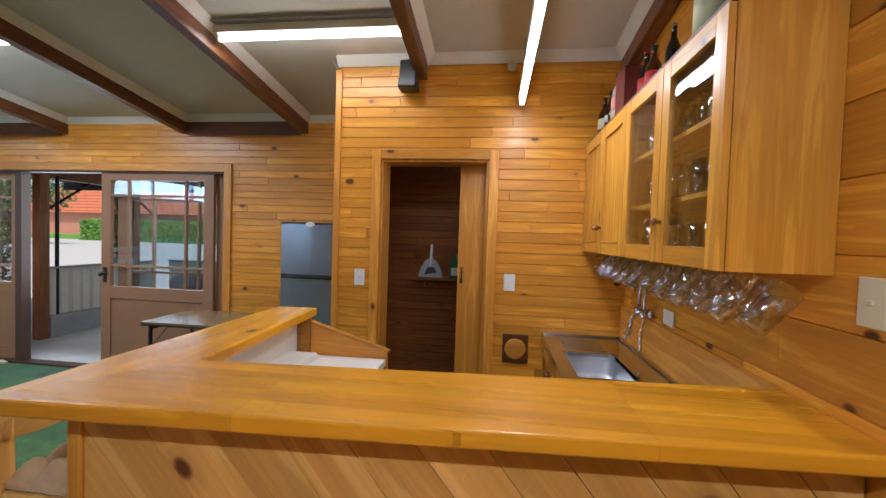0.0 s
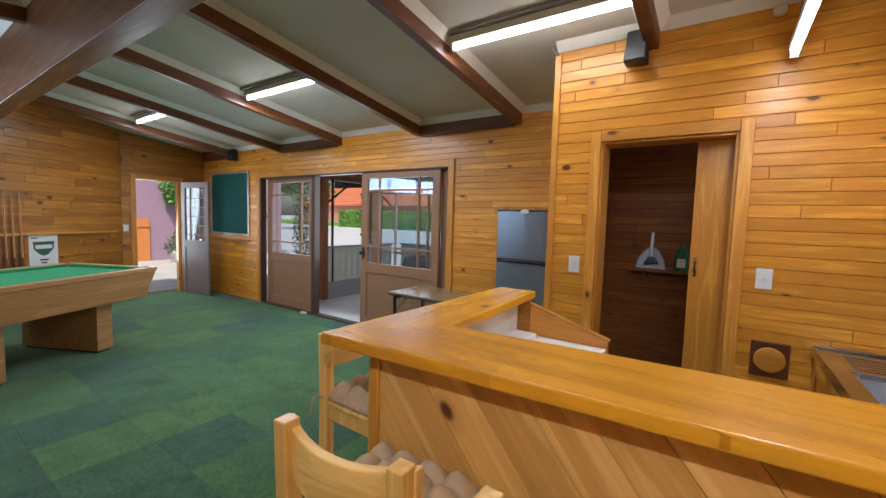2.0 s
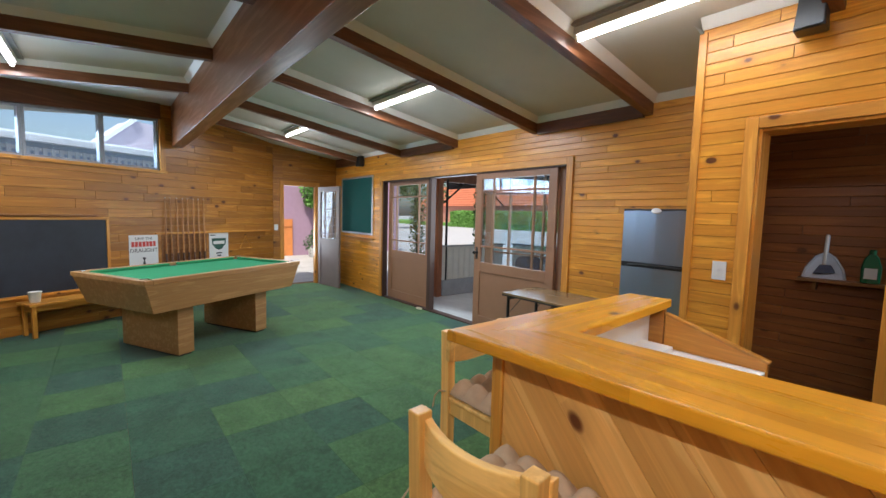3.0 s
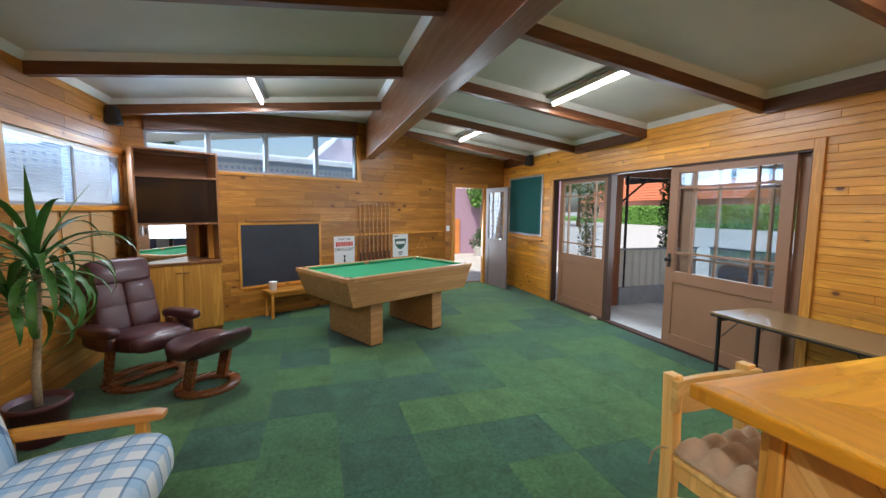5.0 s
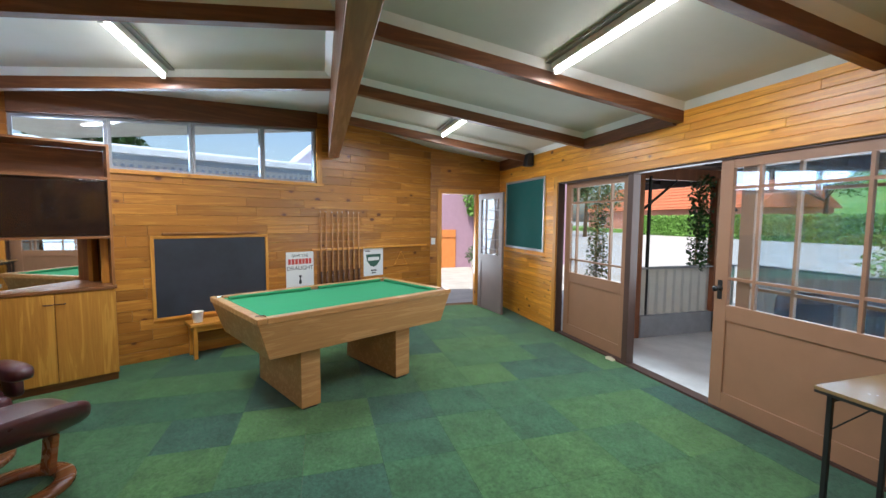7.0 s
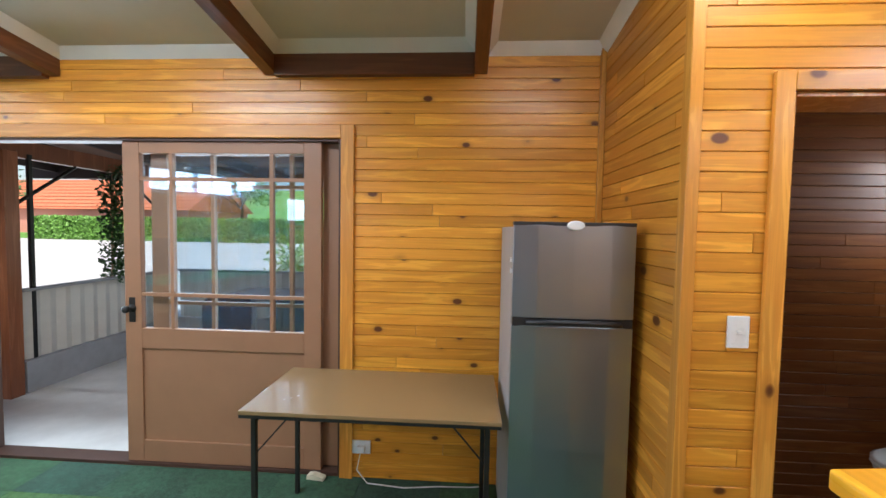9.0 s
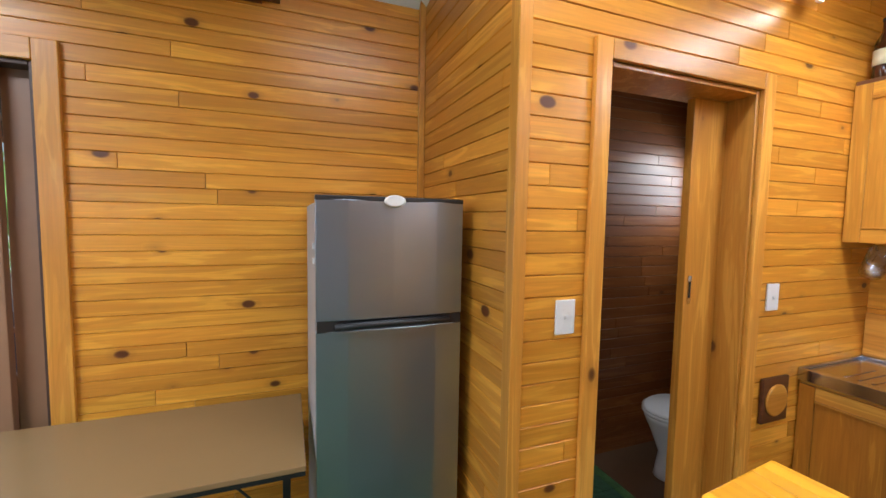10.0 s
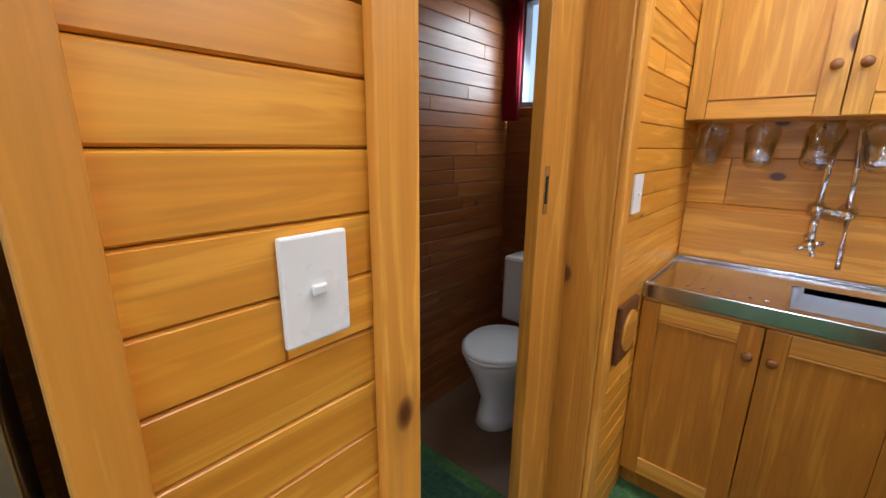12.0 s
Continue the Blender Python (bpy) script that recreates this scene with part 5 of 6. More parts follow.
for x0, x1, y, pw in ((-0.59, 0.65, 2.58, 8), (-3.23, -2.11, 2.54, 32), (-5.93, -4.97, 2.42, 20), (-4.60, -3.56, -0.58, 34), (0.78, 1.92, -0.75, 42)):
    batten(x0, x1, y)
    area("tube_lamp", pose((x0 + x1) / 2, y, roof(0, y) - 0.11), x1 - x0, 0.06, pw, TUBE_COLOR)
hl = thing("hanging_light", "fluorescent tube light hanging on cords over the bench", "ceiling light")
part("housing", box(1.305, 1.355, 1.62, 2.93, 2.455, 2.49, 0.005), WHITE, hl)
part("tube", tube([(1.33, 1.66, 2.435), (1.33, 2.90, 2.435)], 0.017, 12), TUBE, hl, "glowing fluorescent tube", smooth=True)
for y in (1.655, 2.915):
    part("lamp_holder", box(1.312, 1.348, y - 0.008, y + 0.008, 2.415, 2.4545, 0.003), PLASTIC_WHITE, hl)
for y in (1.75, 2.80):
    part("cord", tube([(1.33, y, 2.4905), (1.33, y, roof(0, y) - 0.001)], 0.003, 6), LAMP_GREY, hl, "thin hanging cord")
area("tube_lamp", pose(1.33, 2.15, 2.41), 0.06, 0.9, 8, TUBE_COLOR)


# ---- speakers, smoke detector ----
def speaker(m, label):
    s = thing("wall_speaker", label, "speaker", m, group="wall speakers")
    part("cabinet", tapered(-0.065, 0.065, -0.14, -0.02, -0.10, -0.055, 0.055, -0.10, -0.02, 0.10, 0.008), BLACK, s)
    part("grille", prism([(-0.146, -0.09), (-0.142, -0.09), (-0.107, 0.085), (-0.111, 0.085)], -0.055, 0.055, "x"), BLACK_METAL, s, "dark mesh grille")
    part("bracket", box(-0.015, 0.015, -0.02, -0.001, -0.02, 0.02), BLACK_METAL, s)
    return s


speaker(pose(0.565, YB, 2.625), "small dark wall speaker on the pine wall")
speaker(pose(-6.06, YN, 2.52), "small black wall speaker under the rafters")
speaker(pose(-4.62, YS, 2.58, 0, 0, 180), "small black wall speaker over the blind")
sd = thing("smoke_detector", "round white smoke detector high on the pine wall", "smoke detector", pose(1.26, YB, 2.70, 90))
part("base", lathe([(0.032, 0.001), (0.032, 0.012), (0.026, 0.024), (0.015, 0.028)], 22), PLASTIC_WHITE, sd, smooth=True)

# ---- bathroom ----
wcx = thing("toilet", "white toilet with a closed lid and a cistern", "toilet", pose(1.60, 3.60, 0, 0, 0, 90))
# local y points to the wall
def oval(rx, ry, z, n=24, front=1.25):
    return [(rx * math.cos(a), ry * math.sin(a) * (front if math.sin(a) > 0 else 1.0), z) for a in [2 * math.pi * i / n for i in range(n)]]


def loft(rings, bm=None):
    bm = bm or bmesh.new()
    vs = [[bm.verts.new(p) for p in r] for r in rings]
    for a, b in zip(vs, vs[1:]):
        for i in range(len(a)):
            bm.faces.new((a[i], a[(i + 1) % len(a)], b[(i + 1) % len(a)], b[i]))
    bm.faces.new(vs[0][::-1])
    bm.faces.new(vs[-1])
    bmesh.ops.recalc_face_normals(bm, faces=bm.faces[:])
    return bm


part("pan", loft([oval(0.11, 0.13, 0.0), oval(0.10, 0.12, 0.05), oval(0.085, 0.11, 0.15), oval(0.13, 0.15, 0.27), oval(0.175, 0.18, 0.36), oval(0.18, 0.185, 0.39)]), CERAMIC, wcx, smooth=True)
part("seat", loft([oval(0.185, 0.19, 0.392), oval(0.19, 0.195, 0.40), oval(0.185, 0.19, 0.411)]), CERAMIC, wcx, smooth=True)
part("lid", loft([oval(0.185, 0.19, 0.413), oval(0.188, 0.193, 0.42), oval(0.17, 0.175, 0.431)]), CERAMIC, wcx, smooth=True)
part("cistern", box(-0.19, 0.19, -0.43, -0.26, 0.40, 0.78, 0.02), CERAMIC, wcx)
part("button", lathe([(0.02, 0.7805), (0.02, 0.786), (0.015, 0.788)], 16), CHROME, wcx, "chrome flush button", pose(0, -0.34, 0))
part("waste_pipe", tube([(0, -0.10, 0.12), (0, -0.30, 0.12), (0, -0.42, 0.10)], 0.05, 12), CERAMIC, wcx, smooth=True)
cu = thing("curtain", "bright red curtain drawn beside the small bathroom window", "curtain")
bm = bmesh.new()
prev = None
for i in range(41):
    y = 3.835 + 0.085 * i / 40
    x = XE - 0.05 + 0.018 * math.sin(i * 0.9)
    cur = [bm.verts.new((x + d, y, z)) for d, z in ((0, 1.50), (0.004, 1.50), (0.004, 2.20), (0, 2.20))]
    if prev:
        for q in range(4):
            bm.faces.new((prev[q], prev[(q + 1) % 4], cur[(q + 1) % 4], cur[q]))
    prev = cur
bmesh.ops.recalc_face_normals(bm, faces=bm.faces[:])
part("cloth", bm, RED_CLOTH, cu, smooth=True)
part("rod", tube([(XE - 0.05, 3.38, 2.21), (XE - 0.05, 3.918, 2.21)], 0.006, 8), BRASS, cu)

sh = thing("bathroom_shelf", "narrow pine shelf on the bathroom wall", "shelf")
part("board", box(0.47, 1.02, YN - 0.12, YN - 0.001, 1.13, 1.15, 0.002), PINE_DARK_X, sh)
part("bracket", box(0.55, 0.57, YN - 0.09, YN - 0.002, 1.07, 1.129), PINE_DARK_X, sh)
dp = thing("dustpan", "pale blue dustpan standing upright on the shelf", "dustpan", pose(0.60, YN - 0.05, 1.1505, -8))
part("pan", prism([(-0.11, 0), (0.11, 0), (0.095, 0.07), (0.05, 0.15), (0.02, 0.18), (-0.02, 0.18), (-0.05, 0.15), (-0.095, 0.07)], -0.006, 0.0, "y", 0.002), PALE_BLUE, dp)
part("rim", tube([(-0.11, -0.012, 0.003), (-0.095, -0.014, 0.07), (-0.05, -0.014, 0.15), (0, -0.014, 0.185), (0.05, -0.014, 0.15), (0.095, -0.014, 0.07), (0.11, -0.012, 0.003)], 0.007, 8), PALE_BLUE, dp, smooth=True)
part("handle", tube([(0, -0.006, 0.18), (0, -0.006, 0.30)], 0.012, 10), PALE_BLUE, dp, smooth=True)
br = thing("hand_brush", "white hand brush with dark bristles clipped in the dustpan", "brush", pose(0.60, YN - 0.085, 1.1505, -8))
part("handle", tube([(0, 0, 0.09), (0, 0, 0.2), (0, 0.01, 0.31)], 0.010, 10), WHITE, br, smooth=True)
part("bristles", prism([(-0.055, 0.03), (0.06, 0.05), (0.035, 0.10), (-0.02, 0.10)], -0.012, 0.012, "y", 0.003), NAVY, br, "dark blue bristles")
gb = thing("cleaner_bottle", "green plastic cleaner bottle on the shelf", "bottle", pose(0.825, YN - 0.06, 1.1505))
part("body", prism([(-0.045, 0), (0.045, 0), (0.048, 0.10), (0.03, 0.17), (0.016, 0.19), (-0.016, 0.19), (-0.035, 0.16), (-0.048, 0.10)], -0.025, 0.025, "y", 0.008), GREEN_PLASTIC, gb)
part("cap", lathe([(0.017, 0.191), (0.017, 0.215), (0.012, 0.22)], 14), GREEN_PLASTIC, gb)
part("label", box(-0.03, 0.03, -0.0275, -0.0255, 0.03, 0.10), WHITE, gb, "white paper label")

# ---- west wall ----
bb = thing("blackboard", "black chalkboard in a pine frame", "blackboard", WM)
part("slate", box(2.875, 4.055, 0.002, 0.014, 0.465, 1.345), SLATE, bb)
for q in ((2.84, 4.09, 0.43, 0.464), (2.84, 4.09, 1.346, 1.38)):
    part("frame", box(q[0], q[1], 0.001, 0.024, q[2], q[3], 0.002), PINE_X, bb)
for q in ((2.84, 2.874), (4.056, 4.09)):
    part("frame", box(q[0], q[1], 0.001, 0.024, 0.4645, 1.3455, 0.002), PINE_Z, bb)
cl = thing("chalk_ledge", "narrow dark wooden ledge over the chalkboard", "shelf", WM)
part("ledge", box(2.98, 3.98, 0.001, 0.05, 1.392, 1.412, 0.003), PINE_DARK_X, cl)

FONT = None


def text(body, size, m, material, parent, name="lettering"):
    cv = bpy.data.curves.new(name, "FONT")
    cv.body, cv.size, cv.align_x, cv.extrude = body, size, "CENTER", 0.0006
    ob = new(name, cv)
    dg = bpy.context.evaluated_depsgraph_get()
    me = bpy.data.meshes.new_from_object(ob.evaluated_get(dg))
    bpy.data.objects.remove(ob)
    me.materials.clear()
    me.materials.append(material)
    o = new(name, me)
    o.parent, o.matrix_basis = parent, m
    return o


p1 = thing("poster", "white poster with red and black print, leaning over the cue rail", "poster", WM, group="wall posters")
part("sheet", box(2.215, 2.605, 0.001, 0.006, 0.61, 1.124), POSTER, p1)
FL = pose(0, 0, 0, 90, 0, 180)
text("SAVE THE", 0.055, Matrix.Translation((2.41, 0.008, 1.055)) @ FL, INK, p1)
for i, (a, b) in enumerate(((2.25, 2.285), (2.295, 2.335), (2.345, 2.38), (2.39, 2.43), (2.44, 2.48), (2.49, 2.53), (2.54, 2.575))):
    part("red_bar", box(a, b, 0.0065, 0.008, 0.955, 1.03), INK_RED, p1, "red printed block")
text("DRAUGHT", 0.078, Matrix.Translation((2.41, 0.008, 0.875)) @ FL, INK, p1)
part("drawing", lathe([(0.028, 0.68), (0.032, 0.70), (0.025, 0.76), (0.035, 0.80)], 14), INK, p1, "small black drawing", Matrix.Translation((2.41, 0.0, 0)) @ Matrix.Diagonal((1, 0.25, 1, 1)))
p2 = thing("poster", "white poster with a green shield and dark print", "poster", WM, group="wall posters")
part("sheet", box(1.035, 1.395, 0.001, 0.006, 0.69, 1.124), POSTER, p2)
part("shield", prism([(1.08, 1.03), (1.35, 1.03), (1.34, 0.93), (1.27, 0.85), (1.215, 0.83), (1.16, 0.85), (1.09, 0.93)], 0.0065, 0.008, "y"), SHIELD_GREEN, p2, "dark green printed shield")
part("band", box(1.11, 1.32, 0.0085, 0.0095, 0.93, 0.985), POSTER, p2, "pale printed band")
part("bar", box(1.16, 1.27, 0.0065, 0.008, 0.765, 0.785), INK, p2)
part("bar", box(1.18, 1.25, 0.0065, 0.008, 0.725, 0.745), INK, p2)
part("bar", box(1.28, 1.37, 0.0065, 0.008, 1.075, 1.09), INK, p2)

rk = thing("cue_rack", "dark pine cue rack with a slotted rail and foot board", "cue rack", WM)
part("foot_board", box(1.42, 2.18, 0.001, 0.07, 0.50, 0.53, 0.003), PINE_DARK_X, rk)
part("back_board", box(1.44, 2.16, 0.001, 0.010, 0.531, 1.12), PINE_DARK_X, rk)
cue = thing("pool_cue", "wooden pool cue standing in the wall rack", "pool cue", group="cues in the rack")
part("shaft", lathe([(0.014, 0), (0.0145, 0.01), (0.011, 0.5), (0.006, 1.14)], 10), CUE_WOOD, cue, smooth=True)
part("butt", lathe([(0.0155, 0.012), (0.0135, 0.30)], 10), DARK_WOOD, cue, "dark butt wrap", smooth=True)
part("tip", lathe([(0.006, 1.1405), (0.0055, 1.15)], 10), WHITE, cue)
for i in range(8):
    m = WM @ pose(1.50 + 0.088 * i, 0.045, 0.531, rr.uniform(0.5, 1.5), rr.uniform(-0.6, 0.6), 0)
    if i == 0:
        cue.matrix_basis = m
    else:
        copy_thing(cue, m)
tr = thing("ball_triangle", "pale wooden ball triangle hanging from the rail", "pool triangle", WM)
pts = [(0.56, 0.83), (0.82, 0.83), (0.69, 1.055)]
part("frame", tube([(a, 0.022, b) for a, b in pts], 0.011, 8, closed=True), PINE_X, tr)
part("peg", tube([(0.69, 0.001, 1.072), (0.69, 0.04, 1.075)], 0.006, 8), DARK_WOOD, tr)

bn = thing("bench", "small pine bench under the chalkboard", "bench", WM @ Matrix.Translation((2.62, 0.03, 0)))
part("seat", box(0, 1.18, 0, 0.30, 0.37, 0.40, 0.004), PINE_X, bn)
for x in (0.03, 1.11):
    for y in (0.02, 0.24):
        part("leg", box(x, x + 0.04, y, y + 0.04, 0, 0.369, 0.003), PINE_Z, bn)
    part("end_rail", box(x + 0.01, x + 0.03, 0.061, 0.239, 0.30, 0.368), PINE_Y, bn)
part("front_rail", box(0.071, 1.109, 0.25, 0.27, 0.31, 0.368), PINE_X, bn)
cp = thing("plastic_tub", "white plastic tub with a blue mark on the bench", "tub", WM @ pose(3.70, 0.20, 0.4005))
part("body", lathe([(0.045, 0), (0.047, 0.004), (0.058, 0.115), (0.061, 0.118), (0.061, 0.124), (0.055, 0.124), (0.044, 0.008)], 22), WHITE, cp, smooth=True)
part("label", lathe([(0.0515, 0.04), (0.0555, 0.085)], 10), POSTER, cp)

# ---- tall cabinet by the west wall ----
CA = Vector((-4.94, -1.15, 0))
u = Vector((0.4435, -0.8963, 0))
CM = Matrix((u, Vector((0, 0, 1)).cross(u), (0, 0, 1))).transposed().to_4x4()
CM.translation = CA
tc = thing("display_cabinet", "stained timber display cabinet with open shelves and cupboard doors", "cabinet", CM)
LW, DP = 0.86, 0.42
part("base", box(0.01, LW - 0.01, -DP, -0.04, 0, 0.07), CAB_DARK, tc)
part("lower_side", box(0, 0.02, -DP, -0.019, 0.071, 0.90), CAB_DARK_Z, tc)
part("lower_side", box(LW - 0.02, LW, -DP, -0.019, 0.071, 0.90), CAB_DARK_Z, tc)
part("counter", box(-0.01, LW + 0.01, -DP, 0.012, 0.901, 0.93, 0.004), CAB_DARK, tc)
for a, b, ky in ((0.004, LW / 2 - 0.002, LW / 2 - 0.04), (LW / 2 + 0.002, LW - 0.004, LW / 2 + 0.04)):
    dd = part("cupboard_door", box(a, b, -0.018, 0.0, 0.08, 0.895, 0.002), CAB_DOOR, tc)
    part("handle", tube([(ky - 0.03, 0.0, 0.80), (ky - 0.025, 0.018, 0.80), (ky + 0.025, 0.018, 0.80), (ky + 0.03, 0.0, 0.80)], 0.006, 8), DARK_WOOD, dd, "small dark handle")
part("lower_back", box(0.021, LW - 0.021, -DP, -DP + 0.01, 0.071, 0.90), CAB_DARK, tc)
part("upper_side", box(0.0, 0.022, -DP, 0.0, 0.931, 2.26, 0.002), CAB_DARK_Z, tc)
part("upper_side", box(LW - 0.022, LW, -DP, 0.0, 0.931, 2.26, 0.002), CAB_DARK_Z, tc)
part("top_board", box(0.023, LW - 0.023, -DP, -0.001, 2.238, 2.258), CAB_DARK, tc)
part("back_board", box(0.023, LW - 0.023, -DP, -DP + 0.008, 0.931, 2.237), CAB_DARK, tc)
for z in (1.38, 1.93):
    part("shelf", box(0.023, LW - 0.023, -DP + 0.009, -0.002, z, z + 0.022, 0.002), CAB_DARK, tc)
part("mirror", prism([(0.10, -0.34), (0.83, -0.082), (0.829, -0.079), (0.099, -0.337)], 0.932, 1.379), MIRROR, tc, "mirror panel over the counter")
part("glass_front", box(0.024, LW - 0.024, -0.03, -0.027, 1.403, 1.929), GLASS_DARK, tc, "dark sliding glass")
part("frame_post", box(0.03, 0.09, -0.25, -0.20, 0.932, 1.379), PINE_Z, tc)

# ---- blind ----
bl = thing("venetian_blind", "white venetian blind lowered over the wide window", "blind", SM)
part("headrail", box(0.07, 1.92, -0.045, -0.005, 2.15, 2.188), WHITE, bl)
for i in range(24):
    z = 1.615 + i * 0.0228
    bm = bmesh.new()
    vs = [bm.verts.new(q) for q in ((0.075, -0.036, z - 0.001), (1.915, -0.036, z - 0.001), (1.915, -0.022, z + 0.001), (0.075, -0.022, z + 0.001))]
    vt = [bm.verts.new((q.co.x, q.co.y, q.co.z + 0.001)) for q in vs]
    bm.faces.new(vs[::-1]), bm.faces.new(vt)
    for a in range(4):
        bm.faces.new((vs[a], vs[(a + 1) % 4], vt[(a + 1) % 4], vt[a]))
    part("slat", bm, BLIND_SLAT, bl)
for x in (0.3, 1.0, 1.7):
    part("ladder_cord", tube([(x, -0.012, 1.61), (x, -0.012, 2.15)], 0.0015, 5), WHITE, bl)
for q in ((0.35, 0.80), (0.85, 1.30), (1.36, 1.9)):
    ob = tagged(part("wall_panel", box(q[0], q[1], 0.001, 0.012, 0.75, 1.54, 0.002), PANEL, None, "plain pale panel under the window", SM), kind="structure")

# ---- green board ----
gbd = thing("notice_board", "dark green felt notice board in an aluminium frame", "notice board", Matrix.Translation((0, YN, 0)))
part("felt", box(-6.93, -5.695, -0.012, -0.002, 1.145, 2.205), FELT, gbd)
for q in ((-6.96, -5.66, 1.11, 1.144), (-6.96, -5.66, 2.206, 2.24)):
    part("frame", box(q[0], q[1], -0.022, -0.001, q[2], q[3], 0.002), ALU, gbd, "grey metal edge")
for q in ((-6.96, -6.931), (-5.694, -5.66)):
    part("frame", box(q[0], q[1], -0.022, -0.001, 1.1445, 2.2055, 0.002), ALU, gbd, "grey metal edge")
lg = thing("wall_ledge", "narrow pine ledge under the green notice board", "shelf")
part("ledge", box(-6.95, -5.62, YN - 0.06, YN - 0.001, 1.03, 1.05, 0.003), PINE_X, lg)


# ---- soft shapes ----
def blob(bm, centre, size, p=3.0, m=None, nu=18, nv=12):
    """A rounded block: p 2 is an egg, larger is squarer."""
    def sg(v, e):
        return math.copysign(abs(v) ** e, v)
    e = 2.0 / p
    rings = []
    for j in range(nv + 1):
        t = -math.pi / 2 + math.pi * j / nv
        ring = []
        for i in range(nu):
            a = 2 * math.pi * i / nu
            v = Vector((size[0] / 2 * sg(math.cos(t), e) * sg(math.cos(a), e), size[1] / 2 * sg(math.cos(t), e) * sg(math.sin(a), e), size[2] / 2 * sg(math.sin(t), e)))
            if m is not None:
                v = m.to_3x3() @ v
            ring.append(bm.verts.new(v + Vector(centre)))
        rings.append(ring)
    for a, b in zip(rings, rings[1:]):
        for i in range(nu):
            bm.faces.new((a[i], a[(i + 1) % nu], b[(i + 1) % nu], b[i]))
    return bm


def ring_base(parent, r, mat_):
    bm = bmesh.new()
    prof = [(r - 0.066, 0.004), (r - 0.060, 0.0), (r + 0.022, 0.0), (r + 0.03, 0.006), (r + 0.03, 0.034), (r + 0.022, 0.042), (r - 0.058, 0.042), (r - 0.066, 0.036)]
    rings = [[bm.verts.new((q * math.cos(a), q * math.sin(a) * 0.95, z)) for q, z in prof] for a in [2 * math.pi * i / 36 for i in range(36)]]
    for i in range(36):
        for j in range(8):
            bm.faces.new((rings[i][j], rings[(i + 1) % 36][j], rings[(i + 1) % 36][(j + 1) % 8], rings[i][(j + 1) % 8]))
    bmesh.ops.recalc_face_normals(bm, faces=bm.faces[:])
    part("ring_base", bm, mat_, parent, "bent wood ring base", Matrix.Diagonal((1, 1, 1, 1)), smooth=True)


RM = pose(-3.50, -1.52, 0, 0, 0, -42)
rc = thing("recliner", "burgundy leather recliner on a bent wood ring base", "armchair", RM)
ring_base(rc, 0.31, RING_WOOD)
for sx in (-1, 1):
    part("side_frame", prism([(-0.14, 0.04), (-0.06, 0.04), (0.06, 0.44), (0.02, 0.52), (-0.10, 0.52), (-0.06, 0.40)], sx * 0.27 - 0.02, sx * 0.27 + 0.02, "x", 0.006), RING_WOOD, rc, "curved wooden side frame")
part("cross_bar", box(-0.30, 0.30, -0.05, 0.03, 0.035, 0.06, 0.006), RING_WOOD, rc)
part("seat", blob(bmesh.new(), (0, 0.02, 0.40), (0.54, 0.60, 0.19), 3.6, pose(0, 0, 0, 5)), LEATHER, rc, smooth=True)
part("seat_front", blob(bmesh.new(), (0, 0.27, 0.41), (0.53, 0.17, 0.15), 3.0), LEATHER, rc, smooth=True)
for i, (z, y, h, dpt) in enumerate(((0.56, -0.27, 0.26, 0.17), (0.76, -0.33, 0.26, 0.17), (0.97, -0.39, 0.24, 0.19))):
    for sx in ((-1, 1) if i < 2 else (0,)):
        part("back_pad" if i < 2 else "head_pad", blob(bmesh.new(), (sx * 0.13, y, z), (0.275 if sx else 0.53, dpt * 0.85, h + 0.01), 5.5, pose(0, 0, 0, 16)), LEATHER, rc, smooth=True)
part("back_shell", blob(bmesh.new(), (0, -0.39, 0.72), (0.57, 0.13, 0.74), 5.0, pose(0, 0, 0, 16)), LEATHER, rc, smooth=True)
for sx in (-1, 1):
    part("armrest", blob(bmesh.new(), (sx * 0.35, -0.02, 0.535), (0.15, 0.50, 0.11), 3.2, pose(0, 0, 0, 3)), LEATHER, rc, "padded leather armrest", smooth=True)
    part("arm_skirt", blob(bmesh.new(), (sx * 0.345, -0.05, 0.45), (0.07, 0.40, 0.16), 4.0), LEATHER, rc, smooth=True)

ot = thing("footstool", "burgundy leather footstool on a wood ring base", "footstool", pose(-3.15, -0.94, 0, 0, 0, -42))
ring_base(ot, 0.235, RING_WOOD)
for sx in (-1, 1):
    part("stool_leg", prism([(-0.10, 0.035), (0.02, 0.035), (0.10, 0.30), (-0.02, 0.30)], sx * 0.16 - 0.018, sx * 0.16 + 0.018, "x", 0.006), RING_WOOD, ot)
bmo = blob(bmesh.new(), (0, 0.05, 0.385), (0.60, 0.56, 0.15), 3.4, nu=28, nv=14)
for vv in bmo.verts:
    vv.co.z += 0.10 * (vv.co.y / 0.21) ** 2 * (0.6 if vv.co.y > 0 else 0.35) - 0.01
part("pad", bmo, LEATHER, ot, smooth=True)
part("seam", tube([(-0.24, -0.02, 0.415), (0, -0.02, 0.428), (0.24, -0.02, 0.415)], 0.003, 6), LEATHER_DARK, ot, "stitched seam")

